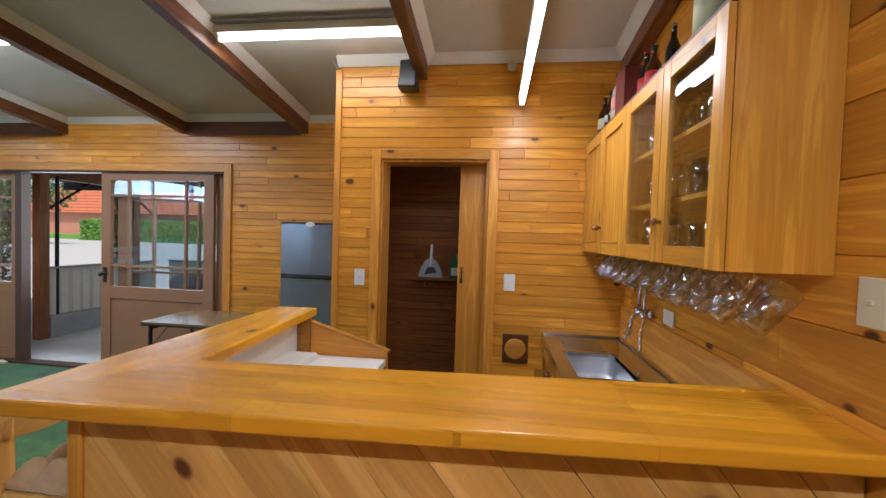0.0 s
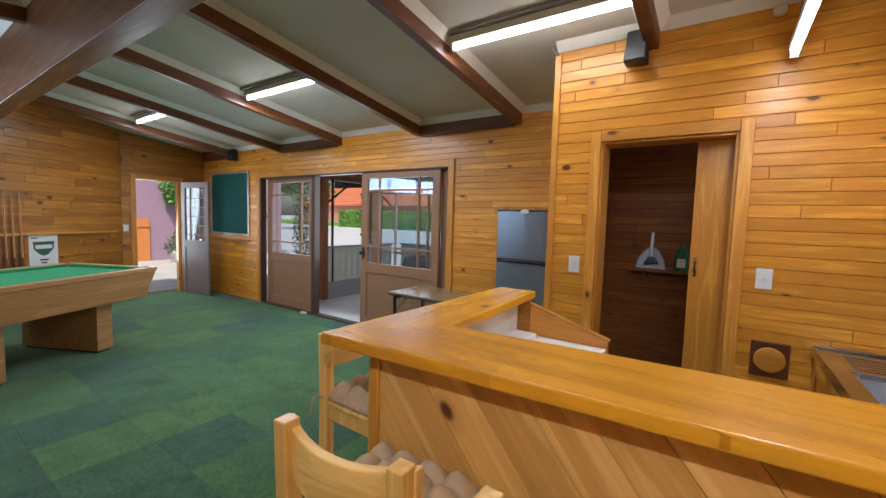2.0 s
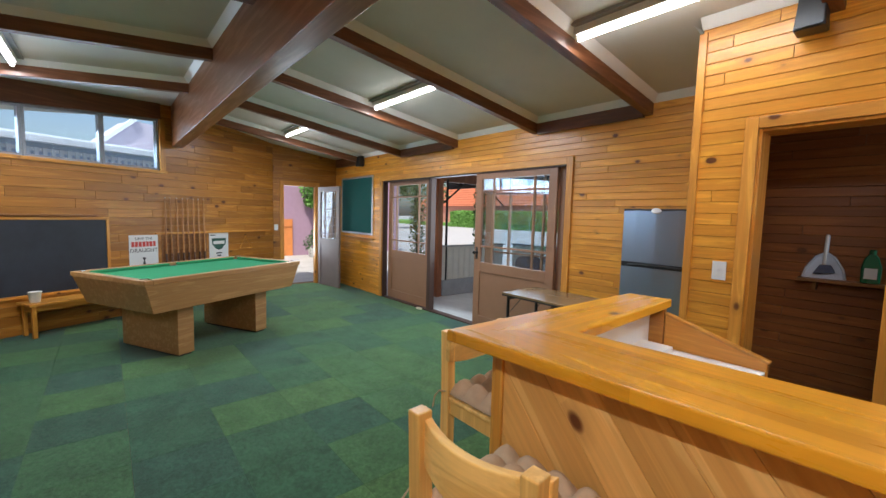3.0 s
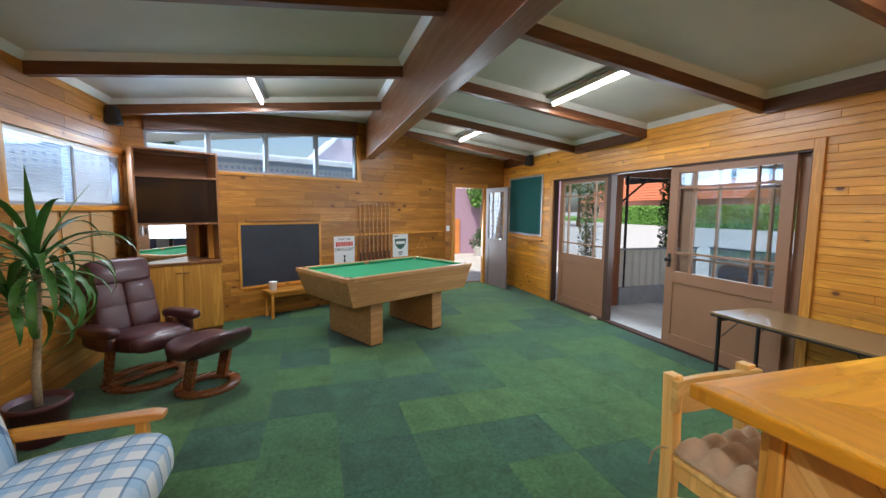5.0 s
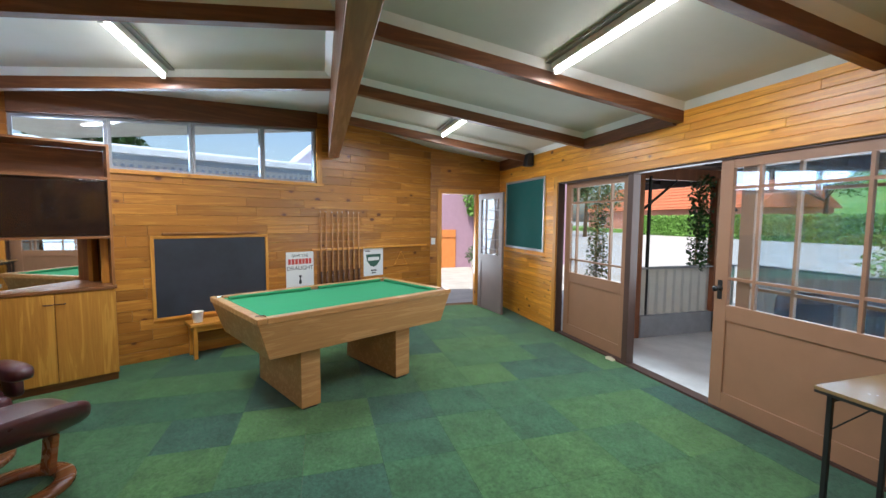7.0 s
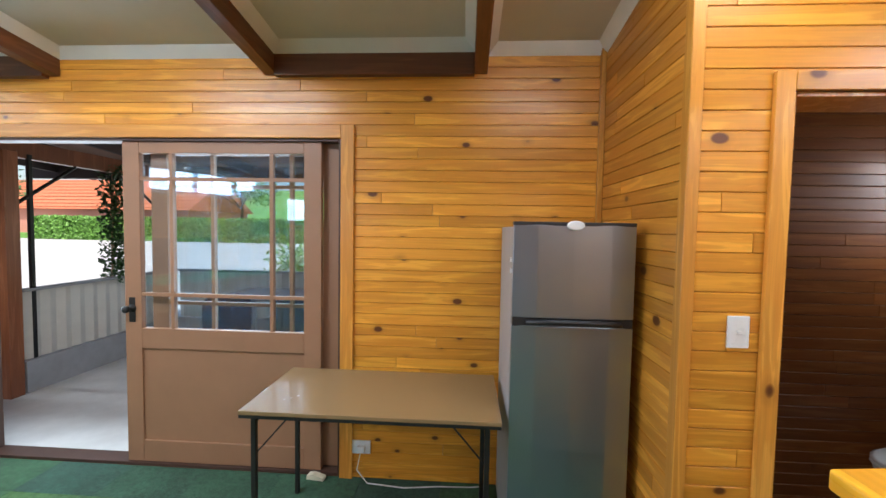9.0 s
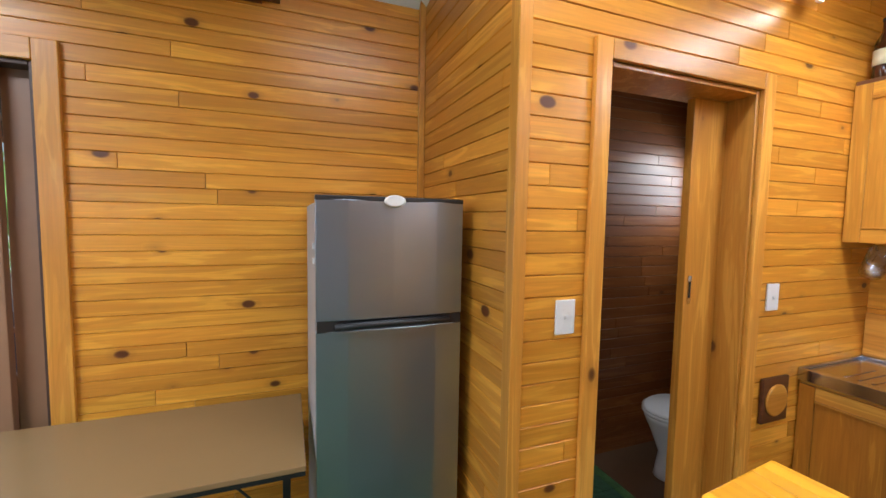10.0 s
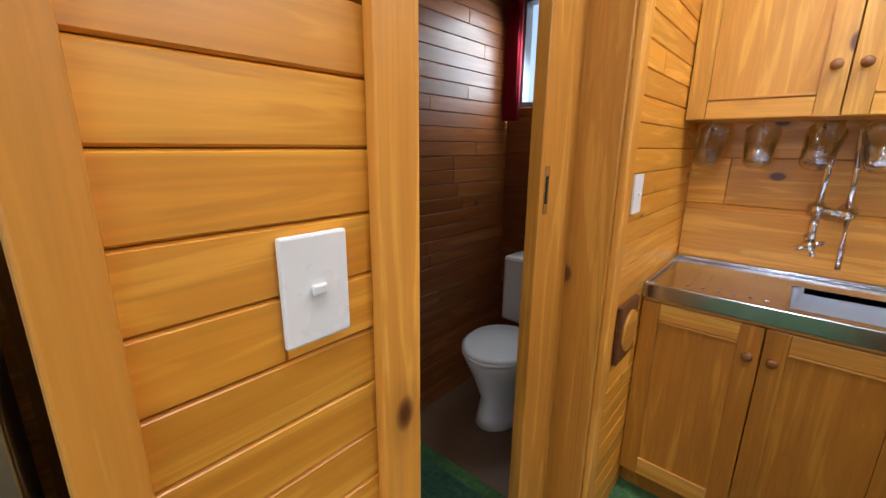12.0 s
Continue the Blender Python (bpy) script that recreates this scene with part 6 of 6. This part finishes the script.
# foreground armchair
ac = thing("wooden_armchair", "pine-armed easy chair with blue plaid cushions", "armchair", pose(-1.02, -1.01, 0, 0, 0, 0))
for sx in (-1, 1):
    part("armrest", prism([(-0.30, 0.585), (0.27, 0.605), (0.32, 0.61), (0.32, 0.635), (0.27, 0.645), (-0.30, 0.625)], sx * 0.32 - 0.035, sx * 0.32 + 0.035, "x", 0.006), PINE_Y, ac)
    part("front_leg", box(sx * 0.32 - 0.02, sx * 0.32 + 0.02, 0.20, 0.25, 0, 0.60, 0.004), PINE_Z, ac)
    part("back_leg", box(sx * 0.32 - 0.02, sx * 0.32 + 0.02, -0.30, -0.25, 0, 0.586, 0.004), PINE_Z, ac)
    part("side_rail", box(sx * 0.32 - 0.012, sx * 0.32 + 0.012, -0.249, 0.199, 0.25, 0.32, 0.003), PINE_Y, ac)
part("front_rail", box(-0.299, 0.299, 0.205, 0.23, 0.24, 0.32, 0.003), PINE_X, ac)
part("seat_cushion", blob(bmesh.new(), (0, 0.07, 0.475), (0.585, 0.66, 0.21), 4.0, pose(0, 0, 0, 6), 28, 14), PLAID, ac, "blue and cream plaid seat cushion", smooth=True)
part("back_cushion", blob(bmesh.new(), (0, -0.30, 0.70), (0.57, 0.17, 0.60), 4.0, pose(0, 0, 0, 14), 28, 14), PLAID, ac, "blue and cream plaid back cushion", smooth=True)
part("back_frame", box(-0.29, 0.29, -0.44, -0.41, 0.30, 0.92, 0.004), PINE_Z, ac)

# ---- potted plant ----
pl = thing("potted_plant", "tall dracaena with long drooping leaves in a dark red pot", "plant", pose(-2.53, -1.81, 0))
part("pot", lathe([(0.125, 0), (0.13, 0.01), (0.17, 0.25), (0.178, 0.252), (0.178, 0.285), (0.165, 0.285), (0.155, 0.24)], 28), POT, pl, "dark burgundy plastic pot", smooth=True)
part("soil", lathe([(0.156, 0.235), (0.154, 0.245)], 24), SOIL, pl)
TR = [(0.0, 0, 0.24), (0.02, 0.01, 0.45), (0.0, 0.02, 0.65), (-0.02, 0.03, 0.85), (-0.04, 0.03, 1.02), (-0.03, 0.04, 1.22)]
part("trunk", tube(TR, [0.026, 0.024, 0.022, 0.022, 0.02, 0.016], 10), TRUNK, pl, "ringed pale trunk", smooth=True)
part("side_stem", tube([(-0.02, 0.02, 0.80), (0.03, -0.05, 0.92), (0.05, -0.07, 1.02)], 0.014, 8), TRUNK, pl, smooth=True)
rp = random.Random(11)


def strap(base, az, rise, length, droop, width):
    """One long arched leaf."""
    bm = bmesh.new()
    n = 9
    d = Vector((math.cos(az), math.sin(az), 0))
    sd_ = Vector((-math.sin(az), math.cos(az), 0))
    pos, ang = Vector((0, 0, 0)), rise
    prev = None
    for i in range(n + 1):
        t = i / n
        wv = width * (0.35 + 1.3 * t if t < 0.5 else 2.0 * (1 - t) + 0.02) * 0.5
        up = (d * -math.sin(ang) + Vector((0, 0, math.cos(ang))))
        cur = [bm.verts.new(pos + sd_ * wv), bm.verts.new(pos - up * wv * 0.35), bm.verts.new(pos - sd_ * wv)]
        if prev:
            bm.faces.new((prev[0], prev[1], cur[1], cur[0]))
            bm.faces.new((prev[1], prev[2], cur[2], cur[1]))
        prev = cur
        step = length / n
        pos = pos + (d * math.cos(ang) + Vector((0, 0, math.sin(ang)))) * step
        ang -= droop / n * (0.6 + 1.2 * t)
    return bm


for (bx_, by_, bz_), cnt, big in (((-0.03, 0.04, 1.22), 46, 1.0), ((0.05, -0.07, 1.03), 22, 0.85)):
    for i in range(cnt):
        f_ = i / cnt
        az = i * 2.4 + rp.uniform(-0.2, 0.2)
        rise = 1.25 - 1.25 * f_ + rp.uniform(-0.1, 0.1)
        ln = (0.56 + 0.30 * rp.random()) * big
        dr = 1.5 + 2.3 * f_ + rp.uniform(-0.2, 0.5)
        ob = part("leaf", strap(None, az, rise, ln, dr, 0.056), LEAF, pl, "", Matrix.Translation((bx_, by_, bz_ - 0.14 * f_)), smooth=True)
for az, rise, ln in ((0.4, 1.35, 0.62), (1.9, 1.1, 0.6), (3.6, 0.9, 0.5)):
    part("leaf", strap(None, az, rise, ln, 0.2, 0.055), LEAF, pl, "broad upright leaf", Matrix.Translation((-0.03, 0.04, 1.25)), smooth=True)

# ---- outside ----
bm = bmesh.new()
R = 400
add_box(bm, -R, R, -R, R, -0.6, -0.13)
tagged(part("ground", bm, GRAVEL, None, "pale gravel drive and yard"), kind="structure")
tagged(part("patio_slab", box(-9.2, 1.5, 4.03, 9.2, -0.129, -0.02), PATIO_SLAB, None, "worn concrete patio floor"), kind="structure")
tagged(part("path_slab", box(-16, -7.401, 1.0, 9.2, -0.129, -0.025), CONCRETE, None, "worn concrete path outside the door"), kind="structure")
tagged(part("threshold", box(-5.28, -1.54, YN + 0.121, 4.03, -0.13, 0.005), CONCRETE, None, "concrete door step"), kind="structure")

pr = thing("patio_roof", "low timber patio roof with a dark lining", "roof", kind="structure")
part("lining", prism([(4.03, 2.62), (7.6, 2.38), (7.6, 2.44), (4.03, 2.70)], -7.0, 1.4, "x"), PATIO_LINING, pr)
part("edge_beam", box(-7.0, 1.4, 6.9, 6.99, 2.20, 2.38), PATIO_TIMBER, pr)
part("edge_beam", box(-4.93, -4.85, 4.04, 6.89, 2.16, 2.32), PATIO_ORANGE, pr)
for i in range(9):
    x = -6.6 + i * 0.95
    part("rafter", prism([(4.04, 2.47), (7.5, 2.24), (7.5, 2.36), (4.04, 2.60)], x, x + 0.05, "x"), PATIO_TIMBER, pr)


def post(x, y, material, w=0.10, label="square timber patio post"):
    ob = part("post", box(-w / 2, w / 2, -w / 2, w / 2, -0.02, 2.2, 0.004), material, None, label, pose(x, y, 0))
    return tagged(ob, category="post", group="patio posts")


post(-4.85, 4.85, PATIO_ORANGE, 0.12)
post(-4.85, 6.25, PATIO_ORANGE, 0.12)
post(-2.6, 6.94, PATIO_TIMBER)
post(-0.6, 6.94, PATIO_TIMBER)
for y in (5.05,):
    post(-4.85, y, BLACK_METAL, 0.035, "slim dark metal post over the low wall")
for x, y, s in ((-4.85, 4.95, 1), (-4.85, 6.65, -1)):
    br_ = part("brace", tube([(x, y, 1.75), (x, y + s * 0.55, 2.15)], 0.018, 8), BLACK_METAL, None, "dark diagonal brace under the patio beam")
    tagged(br_, category="brace", group="patio braces")


def low_wall(p0, p1, label):
    m, length = wall_frame(p0, p1)
    w = thing("low_wall", label, "wall", m, kind="structure")
    part("plinth", box(0, length, -0.06, 0.06, -0.02, 0.28, 0.004), BLOCK_GREY, w, "grey concrete plinth")
    bm = bmesh.new()
    nn = int(length / 0.038)
    prev = None
    for i in range(nn + 1):
        x = length * i / nn
        y = 0.012 * math.sin(i * math.pi / 2)
        cur = [bm.verts.new((x, y, 0.281)), bm.verts.new((x, y, 0.925)), bm.verts.new((x, y + 0.003, 0.925)), bm.verts.new((x, y + 0.003, 0.281))]
        if prev:
            for q in range(4):
                bm.faces.new((prev[q], prev[(q + 1) % 4], cur[(q + 1) % 4], cur[q]))
        prev = cur
    bmesh.ops.recalc_face_normals(bm, faces=bm.faces[:])
    part("cladding", bm, CLADDING, w, "cream corrugated cladding")
    part("cap", box(0, length, -0.05, 0.05, 0.926, 0.95, 0.004), BLOCK_GREY, w)
    return w


low_wall((-4.85, 4.93), (-4.85, 6.68), "low cream corrugated wall on a grey plinth")
low_wall((-4.78, 6.92), (1.3, 6.92), "low cream corrugated wall along the patio")

bt = thing("patio_table", "long grey patio bench table by the low wall", "table", pose(-3.6, 5.9, 0))
part("tabletop", box(0, 2.3, 0, 0.7, 0.72, 0.76, 0.005), BLOCK_GREY, bt)
for x in (0.1, 2.1):
    for y in (0.08, 0.55):
        part("leg", box(x, x + 0.06, y, y + 0.06, -0.02, 0.719), BLOCK_GREY, bt)
for i, (x, y, r) in enumerate(((-2.4, 5.2, 12), (-1.7, 5.25, -8), (-3.1, 5.3, 30))):
    ch = thing("patio_chair", "dark blue plastic patio chair", "chair", pose(x, y, -0.02, 0, 0, 180 + r), group="patio chairs")
    part("seat", blob(bmesh.new(), (0, 0, 0.42), (0.46, 0.46, 0.06), 4.0), NAVY, ch, smooth=True)
    part("backrest", blob(bmesh.new(), (0, -0.22, 0.66), (0.46, 0.05, 0.46), 4.0), NAVY, ch, smooth=True)
    for lx in (-0.18, 0.18):
        for ly in (-0.18, 0.18):
            part("leg", tube([(lx, ly, 0.40), (lx * 1.15, ly * 1.15, 0)], 0.018, 8), NAVY, ch)


def leafy(name, label, category, centres, count, size, material, seed, parts=(), kind="", spreadz=1.0):
    """A plant whose crown is many small leaves round some centres."""
    t = thing(name, label, category, kind=kind)
    rg = random.Random(seed)
    bm = bmesh.new()
    for i in range(count):
        cx, cy, cz, r = rg.choice(centres)
        d = Vector((rg.gauss(0, 1), rg.gauss(0, 1), rg.gauss(0, 1))).normalized() * r * rg.random() ** 0.45
        p_ = Vector((cx, cy, cz)) + Vector((d.x, d.y, d.z * spreadz))
        q = Euler((rg.uniform(-1, 1), rg.uniform(-1, 1), rg.uniform(0, 6.3))).to_matrix()
        s_ = size * rg.uniform(0.6, 1.3)
        vs = [bm.verts.new(p_ + q @ Vector(v) * s_) for v in ((-0.5, 0, 0), (0, -0.28, 0.05), (0.5, 0, 0), (0, 0.28, 0.05))]
        bm.faces.new(vs)
    part("crown" if category != "hedge" else "foliage", bm, material, t)
    for nm, b_, mt in parts:
        part(nm, b_, mt, t, smooth=True)
    return t


leafy("climbing_vine", "leafy climbing plant on the patio post", "plant", [(-4.9, 6.02, 1.0 + 0.19 * i, 0.17) for i in range(7)], 1500, 0.06, LEAF_OUT, 21,
      [("stem", tube([(-4.95, 6.05, -0.02), (-4.95, 6.02, 0.9), (-4.9, 6.0, 2.15)], 0.015, 6), TRUNK)])
leafy("climbing_vine", "leafy climbing plant beside the glazed leaf", "plant", [(-7.9, 6.6, 0.4 + 0.25 * i, 0.25) for i in range(8)], 1800, 0.07, LEAF_OUT, 22,
      [("stem", tube([(-7.9, 6.6, -0.1), (-7.95, 6.6, 1.0), (-7.9, 6.6, 2.4)], 0.02, 6), TRUNK)])
leafy("shrub", "rounded green shrub beyond the low wall", "shrub", [(-6.2 + 0.7 * i, 13.5 + 0.3 * math.sin(i * 2), 0.45, 0.7) for i in range(7)], 5000, 0.12, LEAF_BRIGHT, 23,
      [("stem", tube([(-4.5, 13.5, -0.13), (-4.5, 13.5, 0.4)], 0.03, 6), TRUNK)])

# hedge and lawn
hg = bmesh.new()
rg = random.Random(31)
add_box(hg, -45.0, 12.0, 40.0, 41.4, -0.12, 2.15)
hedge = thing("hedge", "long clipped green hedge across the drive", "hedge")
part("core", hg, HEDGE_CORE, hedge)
hg = bmesh.new()
for i in range(20000):
    x, z = rg.uniform(-45.1, 12.1), rg.uniform(-0.1, 2.3)
    y = 39.95 + rg.uniform(-0.12, 0.12) if z < 2.15 else rg.uniform(39.9, 41.4)
    q = Euler((rg.uniform(-1.5, 1.5), rg.uniform(-1.5, 1.5), rg.uniform(0, 6.3))).to_matrix()
    vs = [hg.verts.new(Vector((x, y, z)) + q @ Vector(v) * 0.26) for v in ((-0.5, 0, 0), (0, -0.4, 0.05), (0.5, 0, 0), (0, 0.4, 0.05))]
    hg.faces.new(vs)
part("foliage", hg, LEAF_BRIGHT, hedge)
tagged(part("lawn", box(-80, 40, 41.6, 90, -0.125, 0.4), GRASS, None, "green lawn beyond the hedge"), kind="structure")


def house(name, label, m, w, d, h, rise, wall_mat, roof_mat, wins):
    hs = thing(name, label, "house", m)
    part("wall", box(0, w, 0, d, -0.13, h), wall_mat, hs)
    part("roof", prism([(-0.5, h), (d + 0.5, h), (d / 2, h + rise)], -0.5, w + 0.5, "x"), roof_mat, hs)
    for k_ in range(9):
        t_ = (k_ + 0.5) / 9
        part("tile_course", prism([(-0.5 + (d / 2 + 0.5) * t_ - 0.05, h + rise * t_ + 0.01), (-0.5 + (d / 2 + 0.5) * t_ + 0.12, h + rise * t_ + 0.06), (-0.5 + (d / 2 + 0.5) * t_ + 0.12, h + rise * t_ + 0.11), (-0.5 + (d / 2 + 0.5) * t_ - 0.05, h + rise * t_ + 0.07)], -0.5, w + 0.5, "x"), roof_mat, hs)
    for (a, b, z0, z1) in wins:
        wn_ = part("window", box(a - 0.06, b + 0.06, -0.04, -0.001, z0 - 0.06, z1 + 0.06), WHITE, hs)
        part("pane", box(a, b, -0.05, -0.041, z0, z1), DARK_PANE, wn_, "dark glass")
    return hs


tagged(part("hill", prism([(46, -0.12), (95, 10.0), (95, -0.12)], -45, 60, "x"), GRASS, None, "green grassy slope beyond the houses"), kind="structure")
house("house", "pink rendered house with an orange tiled roof", pose(-60, 45.0, 0, 0, 0, -5), 30, 10, 3.1, 3.8, PINK_WALL, TILE_ROOF, [(3, 5.0, 1.0, 2.2), (12, 14.4, 0.9, 2.2), (22, 24.0, 0.1, 2.2)])
house("house", "blue weatherboard house behind the garden", pose(-13.5, 50.0, 0, 0, 0, 4), 12, 9, 3.6, 2.2, BLUE_WALL, GREY_ROOF, [(2, 3.4, 0.9, 2.0), (6, 7.2, 0.9, 2.0)])


def tree(x, y, h, r, seed, label):
    rg_ = random.Random(seed)
    bmt = tube([(x, y, -0.13), (x + 0.1, y, h * 0.35), (x - 0.1, y + 0.1, h * 0.6), (x, y, h * 0.85)], [0.22, 0.17, 0.12, 0.05], 8)
    for k_ in range(6):
        a = rg_.uniform(0, 6.3)
        z0 = h * rg_.uniform(0.35, 0.65)
        tube([(x, y, z0), (x + math.cos(a) * r * 0.4, y + math.sin(a) * r * 0.4, z0 + h * 0.12), (x + math.cos(a) * r * 0.75, y + math.sin(a) * r * 0.75, z0 + h * 0.2)], [0.09, 0.06, 0.03], 6, bm=bmt)
    cs = [(x + rg_.gauss(0, r * 0.45), y + rg_.gauss(0, r * 0.45), h * rg_.uniform(0.5, 0.95), r * rg_.uniform(0.3, 0.5)) for _ in range(12)]
    leafy("tree", label, "tree", cs, 3500, 0.34, LEAF_OUT if seed % 4 == 1 else LEAF_BRIGHT, seed, [("trunk", bmt, TRUNK_BROWN)])


tree(-37, 27.5, 8.0, 3.6, 41, "green garden tree beside the drive")
tree(-27, 47, 10.0, 4.6, 42, "broad green tree behind the hedge")
tree(-5, 46, 8.5, 4.0, 43, "green tree behind the hedge")
tree(0, 47, 9.5, 4.2, 44, "bright green tree behind the hedge")
tree(-8.5, -9, 4.2, 2.3, 45, "green tree outside the south window")
tree(-4.0, -10, 3.8, 2.2, 47, "dense green tree outside the south window")
tree(-14.5, -5.5, 4.6, 1.5, 49, "small tree top behind the neighbouring roof")

# yard wall seen through the outer door
yw = thing("yard_building", "lavender-pink rendered wall with an orange board gate", "building", pose(-13.2, 0, 0))
part("wall", box(-0.3, 0, 3.0, 9.5, -0.12, 3.4), LILAC_WALL, yw)
part("gate", box(0.001, 0.05, 3.55, 5.05, -0.02, 1.25, 0.004), ORANGE_BOARD, yw, "orange timber gate")
part("gate_rail", box(0.051, 0.075, 3.56, 5.04, 1.0, 1.08), ORANGE_BOARD, yw)
leafy("shrub", "small shrub in a pale pot by the yard wall", "shrub", [(-12.4, 5.5, 0.45, 0.35), (-12.3, 5.6, 0.75, 0.25)], 700, 0.10, LEAF_OUT, 25,
      [("pot", lathe([(0.14, -0.02), (0.2, 0.28), (0.21, 0.3), (0.18, 0.3)], 18, m=Matrix.Translation((-12.4, 5.5, 0))), WHITE)])
leafy("climbing_vine", "green creeper hanging over the yard wall", "plant", [(-13.0, 5.55, 2.3, 0.35), (-13.0, 5.7, 2.8, 0.45), (-12.9, 5.6, 1.9, 0.25)], 900, 0.12, LEAF_BRIGHT, 26,
      [("stem", tube([(-13.1, 5.9, -0.1), (-13.05, 5.8, 1.5), (-13.0, 5.7, 2.8)], 0.02, 6), TRUNK)])

# neighbouring roof edge and lattice beyond the high windows
NX = Matrix.Translation(Vector((-7.3, 2.62, 0)) + Vector((-0.896, -0.4435, 0)) * 3.0) @ Matrix.Rotation(math.atan2(-0.8963, 0.4435), 4, "Z")
nb = thing("neighbour_shed", "white-blue shed with a grey gutter and a lattice strip", "building", NX)
part("wall", box(-1.0, 7.5, -2.5, -0.10, -0.12, 2.30), SHED_WALL, nb)
part("gutter", box(-1.2, 7.5, 0.0, 0.12, 2.60, 2.72, 0.01), GUTTER, nb)
part("fascia", box(-1.2, 7.5, -0.03, -0.001, 2.52, 2.70), GUTTER_DARK, nb)
part("roof", prism([(-0.03, 2.71), (-3.0, 2.90), (-3.0, 2.95), (-0.03, 2.76)], -1.2, 7.5, "x"), SHED_WALL, nb)
part("backing", box(-1.0, 7.5, -0.09, -0.06, 2.20, 2.53), GUTTER_DARK, nb)
lat = bmesh.new()
for k_ in range(3):
    z = 2.22 + k_ * 0.115
    add_box(lat, -1.0, 7.5, -0.035, -0.02, z, z + 0.06)
for k_ in range(74):
    x = -1.0 + k_ * 0.115
    add_box(lat, x, x + 0.06, -0.019, -0.005, 2.20, 2.52)
part("lattice", lat, SHED_WALL, nb, "white square lattice", kind="stuff")
gab = thing("neighbour_gable", "pale lavender gable wall beyond the shed", "building", NX)
part("wall", prism([(-3.4, 0), (-0.1, 0), (-0.1, 3.1), (-1.0, 3.9), (-3.4, 3.9)], -4.0, -3.2, "y"), PALE_LILAC, gab)
part("bargeboard", prism([(0.03, 3.0), (0.07, 3.1), (-1.0, 4.06), (-1.0, 3.92)], -3.19, -3.1, "y"), SHED_WALL, gab)

leafy("shrub", "dense green shrub beside the path", "shrub", [(-9.9, 5.4, 0.5, 0.5), (-9.9, 5.6, 1.1, 0.5), (-10.0, 5.9, 1.7, 0.5), (-9.9, 6.1, 0.7, 0.5), (-10.0, 6.3, 1.4, 0.55)], 3500, 0.10, LEAF_OUT, 51,
      [("stem", tube([(-9.9, 5.8, -0.13), (-9.95, 5.8, 0.9), (-10.0, 5.8, 1.6)], 0.03, 6), TRUNK)])

# ---- daylight through the openings ----
area("door_daylight", look((-3.4, 4.25, 1.5), (-3.4, 0.0, 0.6)), 3.0, 1.4, DAY_POWER * 1.3, (0.72, 0.86, 1.0))
area("hall_daylight", look((-7.45, 3.15, 1.3), (-3.0, 2.0, 0.5)), 0.6, 1.5, DAY_POWER * 0.5, (0.72, 0.86, 1.0))
mw = WM @ Vector((3.6, -0.2, 2.35))
area("high_window_daylight", look(mw, (-3.0, 0.6, 0.0)), 2.7, 0.4, DAY_POWER * 1.1, (0.60, 0.78, 1.0))
area("blind_daylight", look((-3.95, YS - 0.2, 1.95), (-3.4, 1.0, 0.6)), 1.8, 0.5, DAY_POWER * 0.8, (0.60, 0.78, 1.0))

area("bathroom_daylight", look((XE + 0.06, 3.61, 1.85), (1.0, 3.5, 0.9)), 0.34, 0.5, 5, (0.8, 0.9, 1.0))

# ---- boards and carpet tiles ----
rng = random.Random(5)
for job in board_jobs:
    lay_boards(job, rng)
tile_mesh = None
for i in range(-13, 7):
    for j in range(-6, 7):
        x0, y0 = -1.38 + 0.5 * i, 0.62 + 0.5 * j
        x1, y1 = x0 + 0.499, y0 + 0.499
        if x0 > XE or y0 > YN or y1 < YS or x1 < -7.36:
            continue
        if x1 > XE + 0.05 or y1 > YN + 0.01:
            x1, y1 = min(x1, XE + 0.05), min(y1, YN)
            bm = box(0, x1 - x0, 0, y1 - y0, -0.008, 0.0)
            part("carpet_tile", bm, CARPET, floor, "", Matrix.Translation((x0, y0, 0)))
            continue
        if tile_mesh is None:
            bm = box(0, 0.499, 0, 0.499, -0.008, 0.0, 0.001)
            tile_mesh = part("carpet_tile", bm, CARPET, floor, "", Matrix.Translation((x0, y0, 0))).data
        else:
            ob = new("carpet_tile", tile_mesh)
            ob.parent, ob.matrix_basis = floor, Matrix.Translation((x0, y0, 0))
